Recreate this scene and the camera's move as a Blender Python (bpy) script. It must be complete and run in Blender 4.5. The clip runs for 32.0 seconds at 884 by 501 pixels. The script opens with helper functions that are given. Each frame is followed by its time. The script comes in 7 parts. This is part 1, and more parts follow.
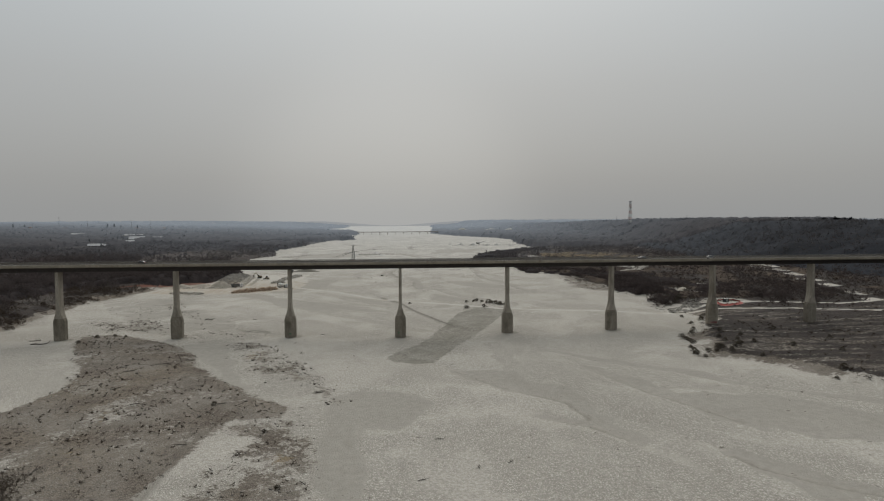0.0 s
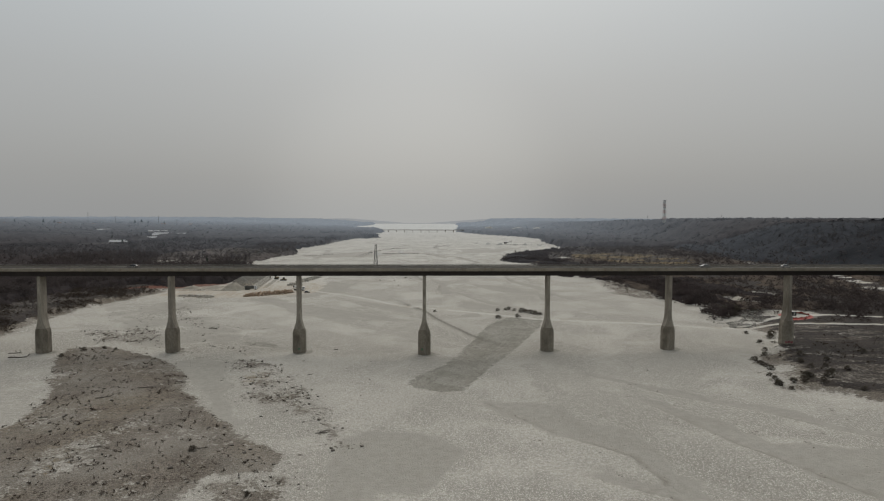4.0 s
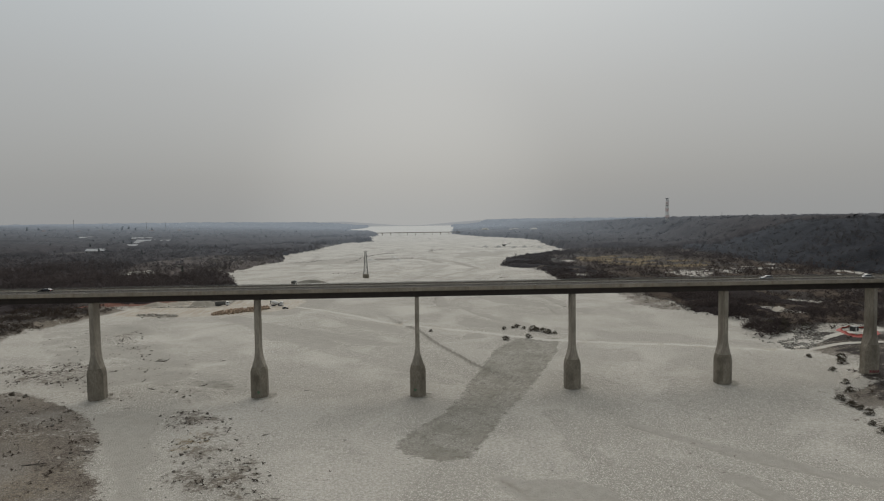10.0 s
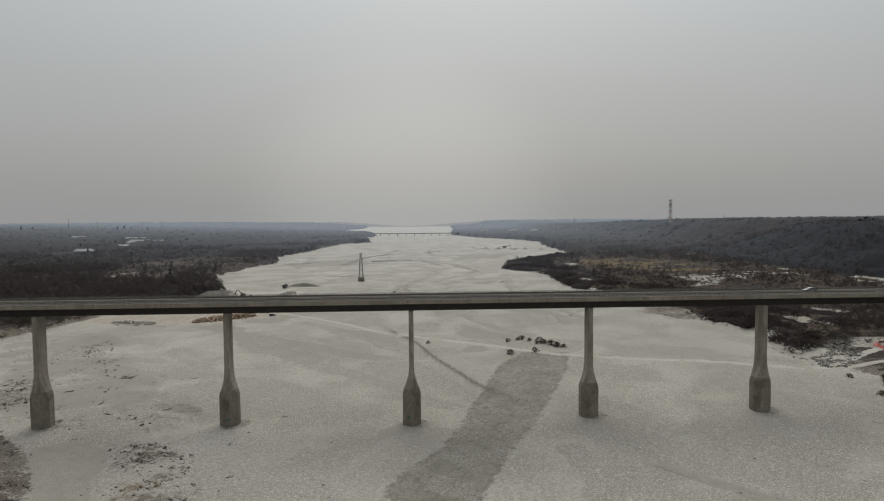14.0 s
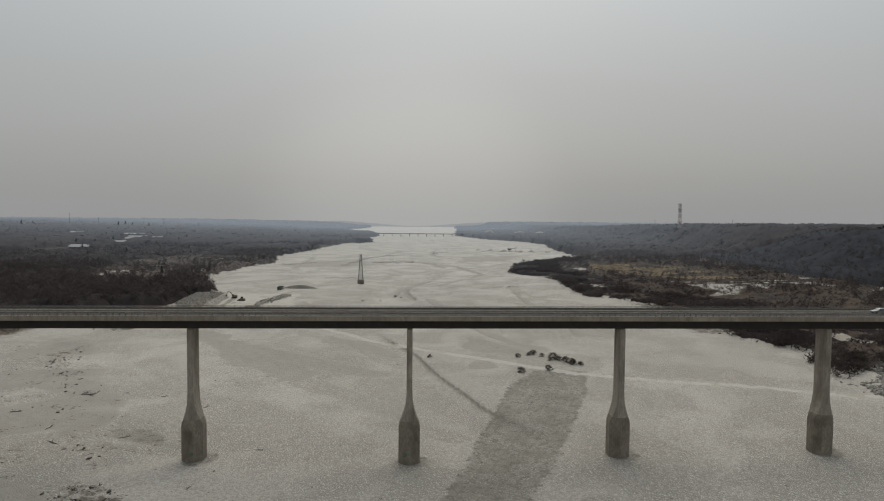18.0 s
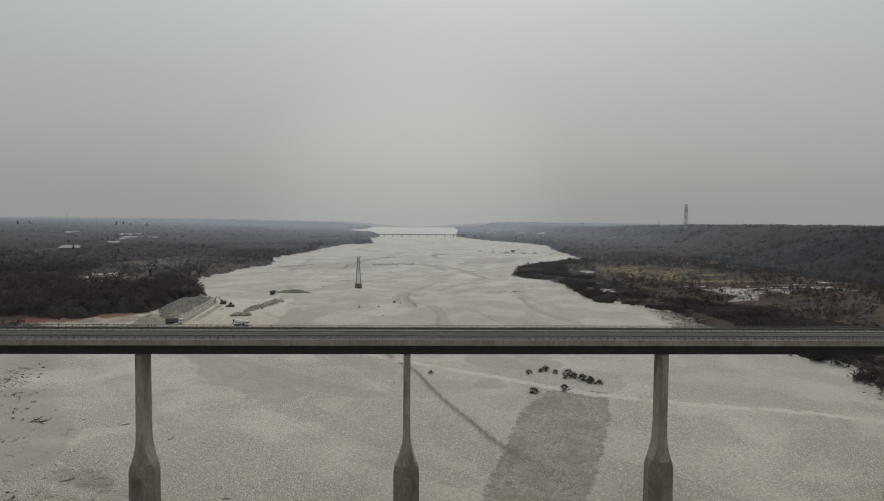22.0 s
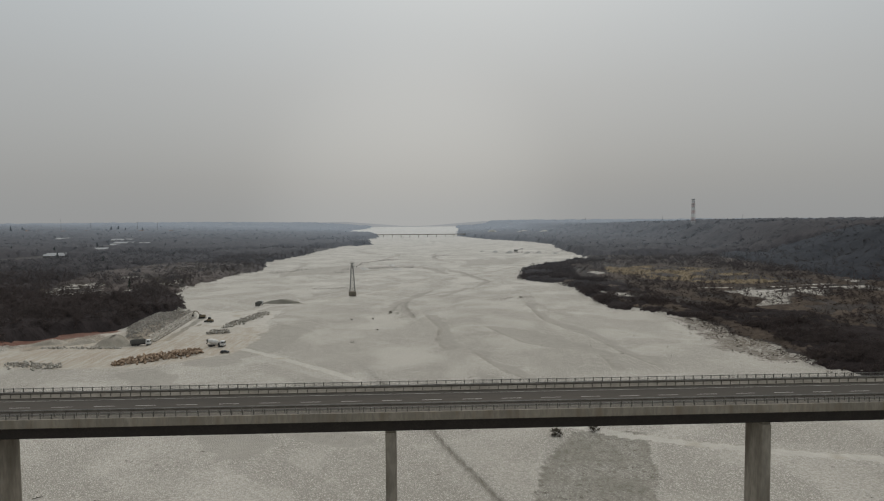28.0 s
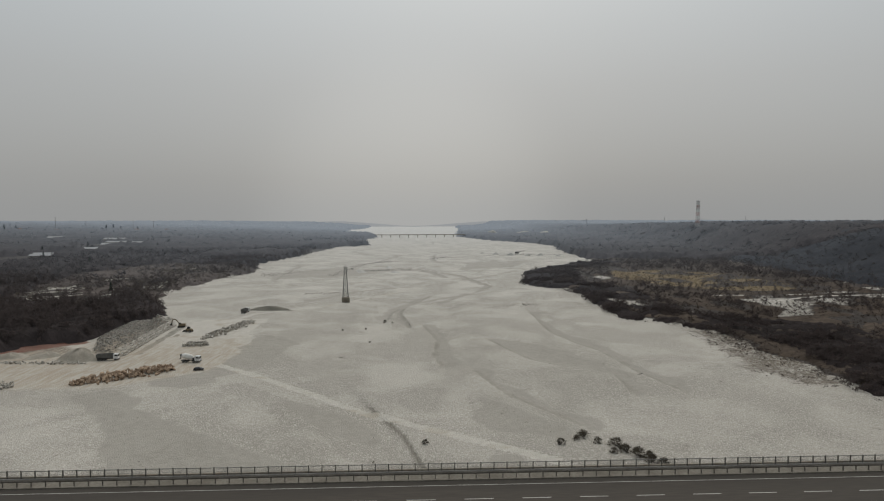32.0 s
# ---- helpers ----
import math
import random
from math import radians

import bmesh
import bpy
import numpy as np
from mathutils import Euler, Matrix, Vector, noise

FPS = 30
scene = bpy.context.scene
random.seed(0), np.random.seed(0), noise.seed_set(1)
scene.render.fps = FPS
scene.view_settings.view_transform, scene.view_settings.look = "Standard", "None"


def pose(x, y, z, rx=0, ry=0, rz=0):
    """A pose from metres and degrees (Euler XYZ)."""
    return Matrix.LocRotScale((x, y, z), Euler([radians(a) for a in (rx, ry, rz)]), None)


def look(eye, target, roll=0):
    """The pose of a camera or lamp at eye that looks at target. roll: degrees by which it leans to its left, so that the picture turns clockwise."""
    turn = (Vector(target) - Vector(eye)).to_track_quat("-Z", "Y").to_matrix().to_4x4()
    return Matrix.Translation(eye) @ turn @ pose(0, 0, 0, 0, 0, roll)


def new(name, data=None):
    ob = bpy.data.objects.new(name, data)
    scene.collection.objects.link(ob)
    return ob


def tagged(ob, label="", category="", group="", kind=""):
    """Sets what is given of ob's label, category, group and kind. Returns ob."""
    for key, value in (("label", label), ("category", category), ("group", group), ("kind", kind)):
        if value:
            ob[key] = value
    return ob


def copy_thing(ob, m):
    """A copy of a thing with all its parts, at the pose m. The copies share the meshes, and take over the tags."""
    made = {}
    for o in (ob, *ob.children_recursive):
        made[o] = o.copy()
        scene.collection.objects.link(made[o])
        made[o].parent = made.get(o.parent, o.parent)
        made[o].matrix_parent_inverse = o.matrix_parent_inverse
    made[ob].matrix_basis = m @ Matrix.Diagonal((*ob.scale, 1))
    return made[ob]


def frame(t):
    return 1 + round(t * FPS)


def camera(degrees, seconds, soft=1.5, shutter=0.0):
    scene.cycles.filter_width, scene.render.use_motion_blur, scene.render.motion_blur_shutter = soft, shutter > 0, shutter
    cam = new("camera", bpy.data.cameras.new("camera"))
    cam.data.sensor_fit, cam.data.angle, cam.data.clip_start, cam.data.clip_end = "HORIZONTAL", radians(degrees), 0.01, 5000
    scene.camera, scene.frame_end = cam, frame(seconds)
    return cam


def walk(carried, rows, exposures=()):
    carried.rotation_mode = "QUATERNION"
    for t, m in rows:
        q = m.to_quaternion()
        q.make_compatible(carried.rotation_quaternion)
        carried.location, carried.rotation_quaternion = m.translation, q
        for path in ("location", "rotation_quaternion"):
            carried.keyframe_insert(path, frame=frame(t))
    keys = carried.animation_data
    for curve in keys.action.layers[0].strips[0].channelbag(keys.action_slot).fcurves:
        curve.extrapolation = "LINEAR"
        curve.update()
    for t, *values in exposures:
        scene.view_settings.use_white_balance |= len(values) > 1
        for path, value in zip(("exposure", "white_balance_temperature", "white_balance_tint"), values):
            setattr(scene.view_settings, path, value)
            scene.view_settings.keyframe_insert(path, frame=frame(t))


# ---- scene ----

# ---------------------------------------------------------------- camera
# seconds, eye x y z, heading, tilt and roll in degrees
FLIGHT = [
    (0, -4.658, -312.831, 59.937, -4.7857, -2.9889, -0.2563),
    (0.5, -4.408, -310.094, 60.036, -4.3942, -2.9952, -0.1846),
    (1, -4.235, -306.287, 60.163, -4.0167, -3.0074, -0.1324),
    (1.5, -4.116, -301.645, 60.306, -3.6644, -3.0303, -0.0894),
    (2, -4.032, -296.382, 60.457, -3.3504, -3.0570, -0.0387),
    (2.5, -3.967, -290.691, 60.611, -3.0892, -3.0898, -0.0044),
    (3, -3.909, -284.740, 60.763, -2.8634, -3.1361, 0.0267),
    (3.5, -3.848, -278.670, 60.910, -2.6446, -3.1948, 0.0974),
    (5.5, -3.462, -255.216, 61.418, -1.8531, -3.1796, 0.3323),
    (6, -3.317, -249.870, 61.524, -1.6590, -3.1524, 0.3593),
    (6.5, -3.152, -244.791, 61.623, -1.5153, -3.1113, 0.2657),
    (7, -2.969, -239.981, 61.715, -1.3700, -3.0624, 0.0635),
    (7.5, -2.770, -235.433, 61.801, -1.9616, -3.0370, -0.1826),
    (8, -2.556, -231.128, 61.882, -2.4011, -3.0377, -0.4083),
    (8.5, -2.332, -227.043, 61.958, -2.6776, -3.0474, -0.5437),
    (9, -2.100, -223.148, 62.031, -2.7914, -3.0599, -0.6184),
    (9.5, -1.862, -219.413, 62.101, -2.8329, -3.0640, -0.6911),
    (10, -1.623, -215.805, 62.168, -2.8638, -3.0543, -0.7253),
    (10.5, -1.385, -212.292, 62.232, -2.8865, -3.0450, -0.7456),
    (11, -1.151, -208.844, 62.294, -2.9018, -3.0463, -0.7688),
    (11.5, -0.924, -205.433, 62.353, -2.9205, -3.0586, -0.7443),
    (12, -0.705, -202.035, 62.409, -2.9398, -3.0646, -0.6989),
    (12.5, -0.497, -198.631, 62.463, -2.9554, -3.0491, -0.6652),
    (13, -0.301, -195.205, 62.514, -2.9677, -3.0247, -0.6208),
    (13.5, -0.119, -191.747, 62.561, -2.9642, -3.0061, -0.5505),
    (14, 0.049, -188.250, 62.606, -2.9437, -2.9898, -0.4613),
    (14.5, 0.203, -184.711, 62.646, -2.9188, -2.9750, -0.3500),
    (16.5, 0.674, -170.223, 62.774, -2.7474, -2.9547, 0.2278),
    (17, 0.761, -166.557, 62.798, -2.6915, -2.9552, 0.3682),
    (17.5, 0.838, -162.896, 62.820, -2.6488, -2.9507, 0.4577),
    (18, 0.906, -159.249, 62.842, -2.6251, -2.9395, 0.5039),
    (18.5, 0.969, -155.626, 62.863, -2.6075, -2.9259, 0.4990),
    (19, 1.029, -152.037, 62.885, -2.5912, -2.9098, 0.4700),
    (19.5, 1.087, -148.487, 62.910, -2.5927, -2.8950, 0.4574),
    (20, 1.147, -144.980, 62.939, -2.5964, -2.8889, 0.4779),
    (20.5, 1.210, -141.518, 62.974, -2.5909, -2.8911, 0.5064),
    (21, 1.281, -138.101, 63.016, -2.5862, -2.8916, 0.5246),
    (21.5, 1.359, -134.723, 63.068, -2.5693, -2.8880, 0.5526),
    (22, 1.450, -131.379, 63.131, -2.5363, -2.8882, 0.5845),
    (22.5, 1.553, -128.061, 63.207, -2.4982, -2.8899, 0.5901),
    (23, 1.673, -124.758, 63.298, -2.4617, -2.8930, 0.5964),
    (23.5, 1.809, -121.459, 63.406, -2.4376, -2.9118, 0.6516),
    (24, 1.964, -118.154, 63.531, -2.4148, -2.9429, 0.6687),
    (24.5, 2.138, -114.830, 63.676, -2.3926, -2.9621, 0.5686),
    (25, 2.332, -111.480, 63.841, -2.3911, -2.9667, 0.4148),
    (25.5, 2.546, -108.095, 64.025, -2.3989, -2.9758, 0.2545),
    (27.5, 3.576, -94.164, 64.953, -2.4698, -3.0109, -0.4423),
    (28, 3.863, -90.602, 65.222, -2.4645, -3.0239, -0.4438),
    (28.5, 4.154, -87.027, 65.499, -2.4757, -3.0337, -0.4913),
    (29, 4.442, -83.448, 65.780, -2.5016, -3.0363, -0.5549),
    (29.5, 4.720, -79.875, 66.056, -2.5295, -3.0489, -0.5792),
    (30, 4.978, -76.311, 66.322, -2.5502, -3.0646, -0.5551),
    (30.5, 5.206, -72.749, 66.567, -2.5623, -3.0639, -0.4976),
    (31, 5.393, -69.165, 66.783, -2.5553, -3.0578, -0.4255),
    (31.5, 5.524, -65.511, 66.956, -2.5365, -3.0569, -0.2953),
    (32, 5.583, -61.707, 67.075, -2.5246, -3.0546, -0.1028),
]
cam = camera(71.5, 32.0, soft=1.15)


def aim(x, y, z, yaw, tilt, roll):
    a, b = radians(yaw), radians(tilt)
    return look((x, y, z), (x - math.sin(a) * math.cos(b), y + math.cos(a) * math.cos(b), z + math.sin(b)), roll)


walk(cam, [(t, aim(*row)) for t, *row in FLIGHT])

# ---------------------------------------------------------------- sky and light
SUN_AZ, SUN_EL = radians(8), radians(48)
world = bpy.data.worlds.new("hazy_sky")
scene.world = world
world.use_nodes = True
wn, wl = world.node_tree.nodes, world.node_tree.links
wn.clear()
w_out, w_bg = wn.new("ShaderNodeOutputWorld"), wn.new("ShaderNodeBackground")
w_sky = wn.new("ShaderNodeTexSky")
w_sky.sky_type, w_sky.sun_disc = "NISHITA", False
w_sky.sun_elevation, w_sky.sun_rotation = SUN_EL, SUN_AZ
w_sky.air_density, w_sky.dust_density, w_sky.ozone_density, w_sky.altitude = 1.0, 8.0, 1.0, 150
w_scale = wn.new("ShaderNodeVectorMath")
w_scale.operation = "SCALE"
w_scale.inputs["Scale"].default_value = 0.05
w_co, w_sep, w_ramp = wn.new("ShaderNodeTexCoord"), wn.new("ShaderNodeSeparateXYZ"), wn.new("ShaderNodeValToRGB")
stops = w_ramp.color_ramp.elements
stops[0].position, stops[0].color = 0.0, (0.375, 0.38, 0.378, 1)
stops[1].position, stops[1].color = 1.0, (0.72, 0.76, 0.78, 1)
for at, col in ((0.06, (0.385, 0.39, 0.386, 1)), (0.20, (0.455, 0.47, 0.468, 1)), (0.36, (0.555, 0.60, 0.615, 1))):
    stop = stops.new(at)
    stop.color = col
w_mix = wn.new("ShaderNodeMix")
w_mix.data_type = "RGBA"
w_mix.inputs["Factor"].default_value = 0.8
wl.new(w_co.outputs["Generated"], w_sep.inputs[0])
wl.new(w_sep.outputs["Z"], w_ramp.inputs["Fac"])
wl.new(w_sky.outputs["Color"], w_scale.inputs[0])
wl.new(w_scale.outputs["Vector"], w_mix.inputs[6])
wl.new(w_ramp.outputs["Color"], w_mix.inputs[7])
# the haze is brighter on the sunward side, above the white riverbed
w_dot, w_soft, w_add = wn.new("ShaderNodeVectorMath"), wn.new("ShaderNodeMapRange"), wn.new("ShaderNodeMix")
w_dot.operation = "DOT_PRODUCT"
w_dot.inputs[1].default_value = Vector((-0.005, 1.0, 0.012)).normalized()
w_soft.inputs["From Min"].default_value, w_soft.inputs["From Max"].default_value = 0.90, 1.0
w_soft.inputs["To Max"].default_value = 1.0
w_add.data_type, w_add.blend_type = "RGBA", "ADD"
w_add.inputs[7].default_value = (0.24, 0.225, 0.20, 1)
wl.new(w_co.outputs["Generated"], w_dot.inputs[0])
wl.new(w_dot.outputs["Value"], w_soft.inputs["Value"])
w_pow, w_dim = wn.new("ShaderNodeMath"), wn.new("ShaderNodeMath")
w_pow.operation, w_dim.operation = "POWER", "MULTIPLY"
w_pow.inputs[1].default_value, w_dim.inputs[1].default_value = 2.4, 0.17
wl.new(w_soft.outputs["Result"], w_pow.inputs[0])
wl.new(w_pow.outputs[0], w_dim.inputs[0])
wl.new(w_dim.outputs[0], w_add.inputs["Factor"])
wl.new(w_mix.outputs[2], w_add.inputs[6])
# and brightest low over the river itself
w_near, w_core = wn.new("ShaderNodeMapRange"), wn.new("ShaderNodeMix")
w_near.interpolation_type = "SMOOTHERSTEP"
w_near.inputs["From Min"].default_value, w_near.inputs["From Max"].default_value, w_near.inputs["To Max"].default_value = 0.955, 1.004, 0.26
w_core.data_type, w_core.blend_type = "RGBA", "ADD"
w_core.inputs[7].default_value = (0.19, 0.19, 0.18, 1)
wl.new(w_dot.outputs["Value"], w_near.inputs["Value"])
wl.new(w_near.outputs["Result"], w_core.inputs["Factor"])
wl.new(w_add.outputs[2], w_core.inputs[6])
wl.new(w_core.outputs[2], w_bg.inputs["Color"])
wl.new(w_bg.outputs["Background"], w_out.inputs["Surface"])

sun_data = bpy.data.lights.new("sun", "SUN")
sun_data.energy, sun_data.angle, sun_data.color = 1.4, radians(60), (1.0, 0.95, 0.87)
sun = new("sun", sun_data)
sun.matrix_world = look((0, 0, 300), (-math.sin(SUN_AZ) * math.cos(SUN_EL), -math.cos(SUN_AZ) * math.cos(SUN_EL), 300 - math.sin(SUN_EL)))

# ---------------------------------------------------------------- materials


def surface(name, low, high, scale=1.0, rough=0.9, metal=0.0, bump=0.2, fine=8.0, stain=None, stain_scale=0.1, stain_amount=0.5, by_object=0.0, stretch=(1, 1, 1)):
    """A surface mottled between two colours at one scale and grained at a finer one, with stains of a third colour."""
    m = bpy.data.materials.new(name)
    m.use_nodes = True
    n, l = m.node_tree.nodes, m.node_tree.links
    b = n["Principled BSDF"]
    b.inputs["Roughness"].default_value, b.inputs["Metallic"].default_value = rough, metal
    geo, mapping = n.new("ShaderNodeNewGeometry"), n.new("ShaderNodeMapping")
    mapping.inputs["Scale"].default_value = stretch
    l.new(geo.outputs["Position"], mapping.inputs["Vector"])

    def cloud(s, detail=4.0):
        t = n.new("ShaderNodeTexNoise")
        t.inputs["Scale"].default_value, t.inputs["Detail"].default_value = s, detail
        l.new(mapping.outputs["Vector"], t.inputs["Vector"])
        return t.outputs["Fac"]

    def blend(f, a, c):
        x = n.new("ShaderNodeMix")
        x.data_type = "RGBA"
        l.new(f, x.inputs["Factor"])
        for slot, v in ((6, a), (7, c)):
            if hasattr(v, "is_linked"):
                l.new(v, x.inputs[slot])
            else:
                x.inputs[slot].default_value = (*v, 1)
        return x.outputs[2]

    def step(f, lo, hi, top=1.0):
        r = n.new("ShaderNodeMapRange")
        r.inputs["From Min"].default_value, r.inputs["From Max"].default_value, r.inputs["To Max"].default_value = lo, hi, top
        l.new(f, r.inputs["Value"])
        return r.outputs["Result"]

    grain = cloud(scale * fine)
    col = blend(step(cloud(scale), 0.3, 0.7), low, high)
    dark = tuple(v * 0.72 for v in low)
    col = blend(step(grain, 0.62, 0.36, 0.55), col, dark)
    if stain:
        col = blend(step(cloud(stain_scale, 6), 0.48, 0.68, stain_amount), col, stain)
    if by_object:
        info, hue = n.new("ShaderNodeObjectInfo"), n.new("ShaderNodeHueSaturation")
        l.new(step(info.outputs["Random"], 0.0, 1.0, 1.0), hue.inputs["Value"])
        r = hue.inputs["Value"].links[0].from_node
        r.inputs["To Min"].default_value, r.inputs["To Max"].default_value = 1 - by_object, 1 + by_object
        l.new(col, hue.inputs["Color"])
        col = hue.outputs["Color"]
    l.new(col, b.inputs["Base Color"])
    if bump:
        k = n.new("ShaderNodeBump")
        k.inputs["Strength"].default_value, k.inputs["Distance"].default_value = bump, 0.5 / (scale * fine)
        l.new(grain, k.inputs["Height"])
        l.new(k.outputs["Normal"], b.inputs["Normal"])
    return m


def painted_haze(n, l, position, colour, air):
    """Distance haze painted into a colour: paler and bluer farther up the valley."""
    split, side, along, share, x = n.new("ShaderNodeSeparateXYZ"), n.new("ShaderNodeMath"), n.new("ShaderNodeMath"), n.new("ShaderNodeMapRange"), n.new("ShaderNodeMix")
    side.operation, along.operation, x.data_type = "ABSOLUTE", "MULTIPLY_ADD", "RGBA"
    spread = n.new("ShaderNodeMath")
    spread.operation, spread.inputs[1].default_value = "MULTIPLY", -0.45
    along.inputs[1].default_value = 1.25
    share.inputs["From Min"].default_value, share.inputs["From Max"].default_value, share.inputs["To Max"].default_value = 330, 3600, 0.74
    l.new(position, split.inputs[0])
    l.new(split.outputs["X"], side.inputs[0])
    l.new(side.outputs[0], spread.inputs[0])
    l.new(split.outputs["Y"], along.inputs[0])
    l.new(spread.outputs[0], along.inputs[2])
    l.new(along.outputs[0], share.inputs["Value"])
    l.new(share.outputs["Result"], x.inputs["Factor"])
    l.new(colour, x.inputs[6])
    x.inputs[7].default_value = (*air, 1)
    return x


def twig_material(name, low, high):
    """Twigs and leaves: each plant and piece takes its own shade between two colours, with some light passing between."""
    m = bpy.data.materials.new(name)
    m.use_nodes = True
    n, l = m.node_tree.nodes, m.node_tree.links
    b = n["Principled BSDF"]
    b.inputs["Roughness"].default_value = 0.95
    b.inputs["Specular IOR Level"].default_value = 0.1
    geo, patch, shade = n.new("ShaderNodeNewGeometry"), n.new("ShaderNodeTexNoise"), n.new("ShaderNodeAttribute")
    shade.attribute_name = "shade"
    patch.inputs["Scale"].default_value = 0.02
    patch.inputs["Detail"].default_value = 5
    l.new(geo.outputs["Position"], patch.inputs["Vector"])

    def mad(v, by, plus):
        k = n.new("ShaderNodeMath")
        k.operation = "MULTIPLY_ADD"
        k.inputs[1].default_value = by
        l.new(v, k.inputs[0])
        if isinstance(plus, float):
            k.inputs[2].default_value = plus
        else:
            l.new(plus, k.inputs[2])
        return k.outputs[0]

    f = mad(geo.outputs["Random Per Island"], 0.15, mad(shade.outputs["Fac"], 0.40, mad(patch.outputs["Fac"], 1.4, -0.50)))
    x = n.new("ShaderNodeMix")
    x.data_type, x.clamp_factor = "RGBA", True
    l.new(f, x.inputs["Factor"])
    x.inputs[6].default_value, x.inputs[7].default_value = (*low, 1), (*high, 1)
    # haze painted over the twigs by how far up the valley they stand
    x = painted_haze(n, l, geo.outputs["Position"], x.outputs[2], (0.52, 0.58, 0.655))
    l.new(x.outputs[2], b.inputs["Base Color"])
    thin, both = n.new("ShaderNodeBsdfTranslucent"), n.new("ShaderNodeMixShader")
    l.new(x.outputs[2], thin.inputs["Color"])
    l.new(b.outputs[0], both.inputs[1])
    l.new(thin.outputs[0], both.inputs[2])
    l.new(both.outputs[0], n["Material Output"].inputs["Surface"])
    return m


CONCRETE = surface("weathered_concrete", (0.23, 0.21, 0.175), (0.31, 0.285, 0.24), 0.35, bump=0.15, stain=(0.15, 0.125, 0.095), stain_scale=0.3, stain_amount=0.6, stretch=(1, 1, 0.25))
PIER_CONCRETE = surface("pier_concrete", (0.235, 0.21, 0.172), (0.32, 0.29, 0.24), 0.3, bump=0.15, stain=(0.115, 0.096, 0.072), stain_scale=0.26, stain_amount=0.8, by_object=0.08, stretch=(1, 1, 0.3))
BASE_CONCRETE = surface("damp_base_concrete", (0.155, 0.135, 0.105), (0.25, 0.22, 0.175), 0.3, bump=0.2, stain=(0.085, 0.072, 0.052), stain_scale=0.28, stain_amount=0.8, by_object=0.1, stretch=(1, 1, 0.5))
# girder near black: the shade under the deck is painted into its colour
GIRDER_SHADE = surface("shade_dark_steel", (0.018, 0.014, 0.012), (0.035, 0.028, 0.024), 0.5, rough=0.75, bump=0.05)
FASCIA = surface("streaked_fascia_concrete", (0.225, 0.20, 0.16), (0.30, 0.268, 0.215), 0.35, bump=0.12, stain=(0.15, 0.105, 0.065), stain_scale=0.7, stain_amount=0.6, by_object=0.1, stretch=(1, 1, 0.3))
ASPHALT = surface("asphalt", (0.044, 0.037, 0.029), (0.061, 0.051, 0.041), 0.12, rough=1.0, bump=0.1, fine=40, stain=(0.033, 0.029, 0.024), stain_scale=0.3, stretch=(0.1, 1, 1))
WALKWAY = surface("pavement_concrete", (0.13, 0.117, 0.095), (0.20, 0.182, 0.15), 0.4, rough=1.0, bump=0.1, stain=(0.085, 0.072, 0.055), stain_scale=0.5)
LINE_PAINT = surface("road_paint", (0.36, 0.35, 0.32), (0.52, 0.51, 0.475), 0.6, rough=0.8, bump=0.02)
GALVANISED = surface("dull_galvanised_steel", (0.16, 0.155, 0.145), (0.24, 0.235, 0.22), 0.8, rough=0.6, metal=0.3, bump=0.02)
RUSTY_RAIL = surface("weathered_guard_rail", (0.115, 0.100, 0.083), (0.19, 0.17, 0.146), 0.8, rough=0.7, metal=0.2, bump=0.05)
LATTICE = surface("lattice_steel", (0.16, 0.16, 0.155), (0.24, 0.24, 0.23), 0.5, rough=0.7, metal=0.2, bump=0.0)
TOWER_RED = surface("faded_red_paint", (0.36, 0.24, 0.22), (0.44, 0.30, 0.27), 0.4, rough=0.7, bump=0.0)
TOWER_WHITE = surface("faded_white_paint", (0.48, 0.48, 0.47), (0.60, 0.60, 0.59), 0.4, rough=0.7, bump=0.0)
BARK = surface("bark", (0.06, 0.05, 0.042), (0.12, 0.10, 0.085), 1.5, bump=0.4)
WOODS = twig_material("bare_winter_twigs", (0.060, 0.051, 0.049), (0.098, 0.081, 0.078))
# MID_WOODS and FAR_WOODS are cooler than WOODS: distance haze painted into the twigs
MID_WOODS = twig_material("hazy_winter_twigs", (0.062, 0.058, 0.060), (0.108, 0.098, 0.100))
SCARP_WOODS = twig_material("scarp_winter_twigs", (0.058, 0.056, 0.060), (0.104, 0.098, 0.100))
THICKET = twig_material("dark_thicket_twigs", (0.050, 0.041, 0.040), (0.086, 0.070, 0.066))
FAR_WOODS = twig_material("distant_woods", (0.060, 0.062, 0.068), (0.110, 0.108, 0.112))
BUSH_TWIGS = twig_material("olive_bush_twigs", (0.062, 0.054, 0.043), (0.115, 0.100, 0.078))
EVERGREEN = twig_material("evergreen_needles", (0.02, 0.03, 0.022), (0.05, 0.065, 0.05))
DRY_GRASS = twig_material("dry_grass", (0.178, 0.139, 0.085), (0.297, 0.238, 0.149))
SCRUB = twig_material("brown_scrub", (0.072, 0.059, 0.050), (0.163, 0.139, 0.114))
HEATH = twig_material("dark_heath", (0.037, 0.030, 0.026), (0.086, 0.067, 0.053))

# ---------------------------------------------------------------- making things


def mesh(name, verts, faces, material=None, smooth=False):
    me = bpy.data.meshes.new(name)
    me.from_pydata([tuple(v) for v in verts], [], [tuple(f) for f in faces])
    if material:
        me.materials.append(material)
    if smooth:
        me.shade_smooth()
    me.update()
    return me


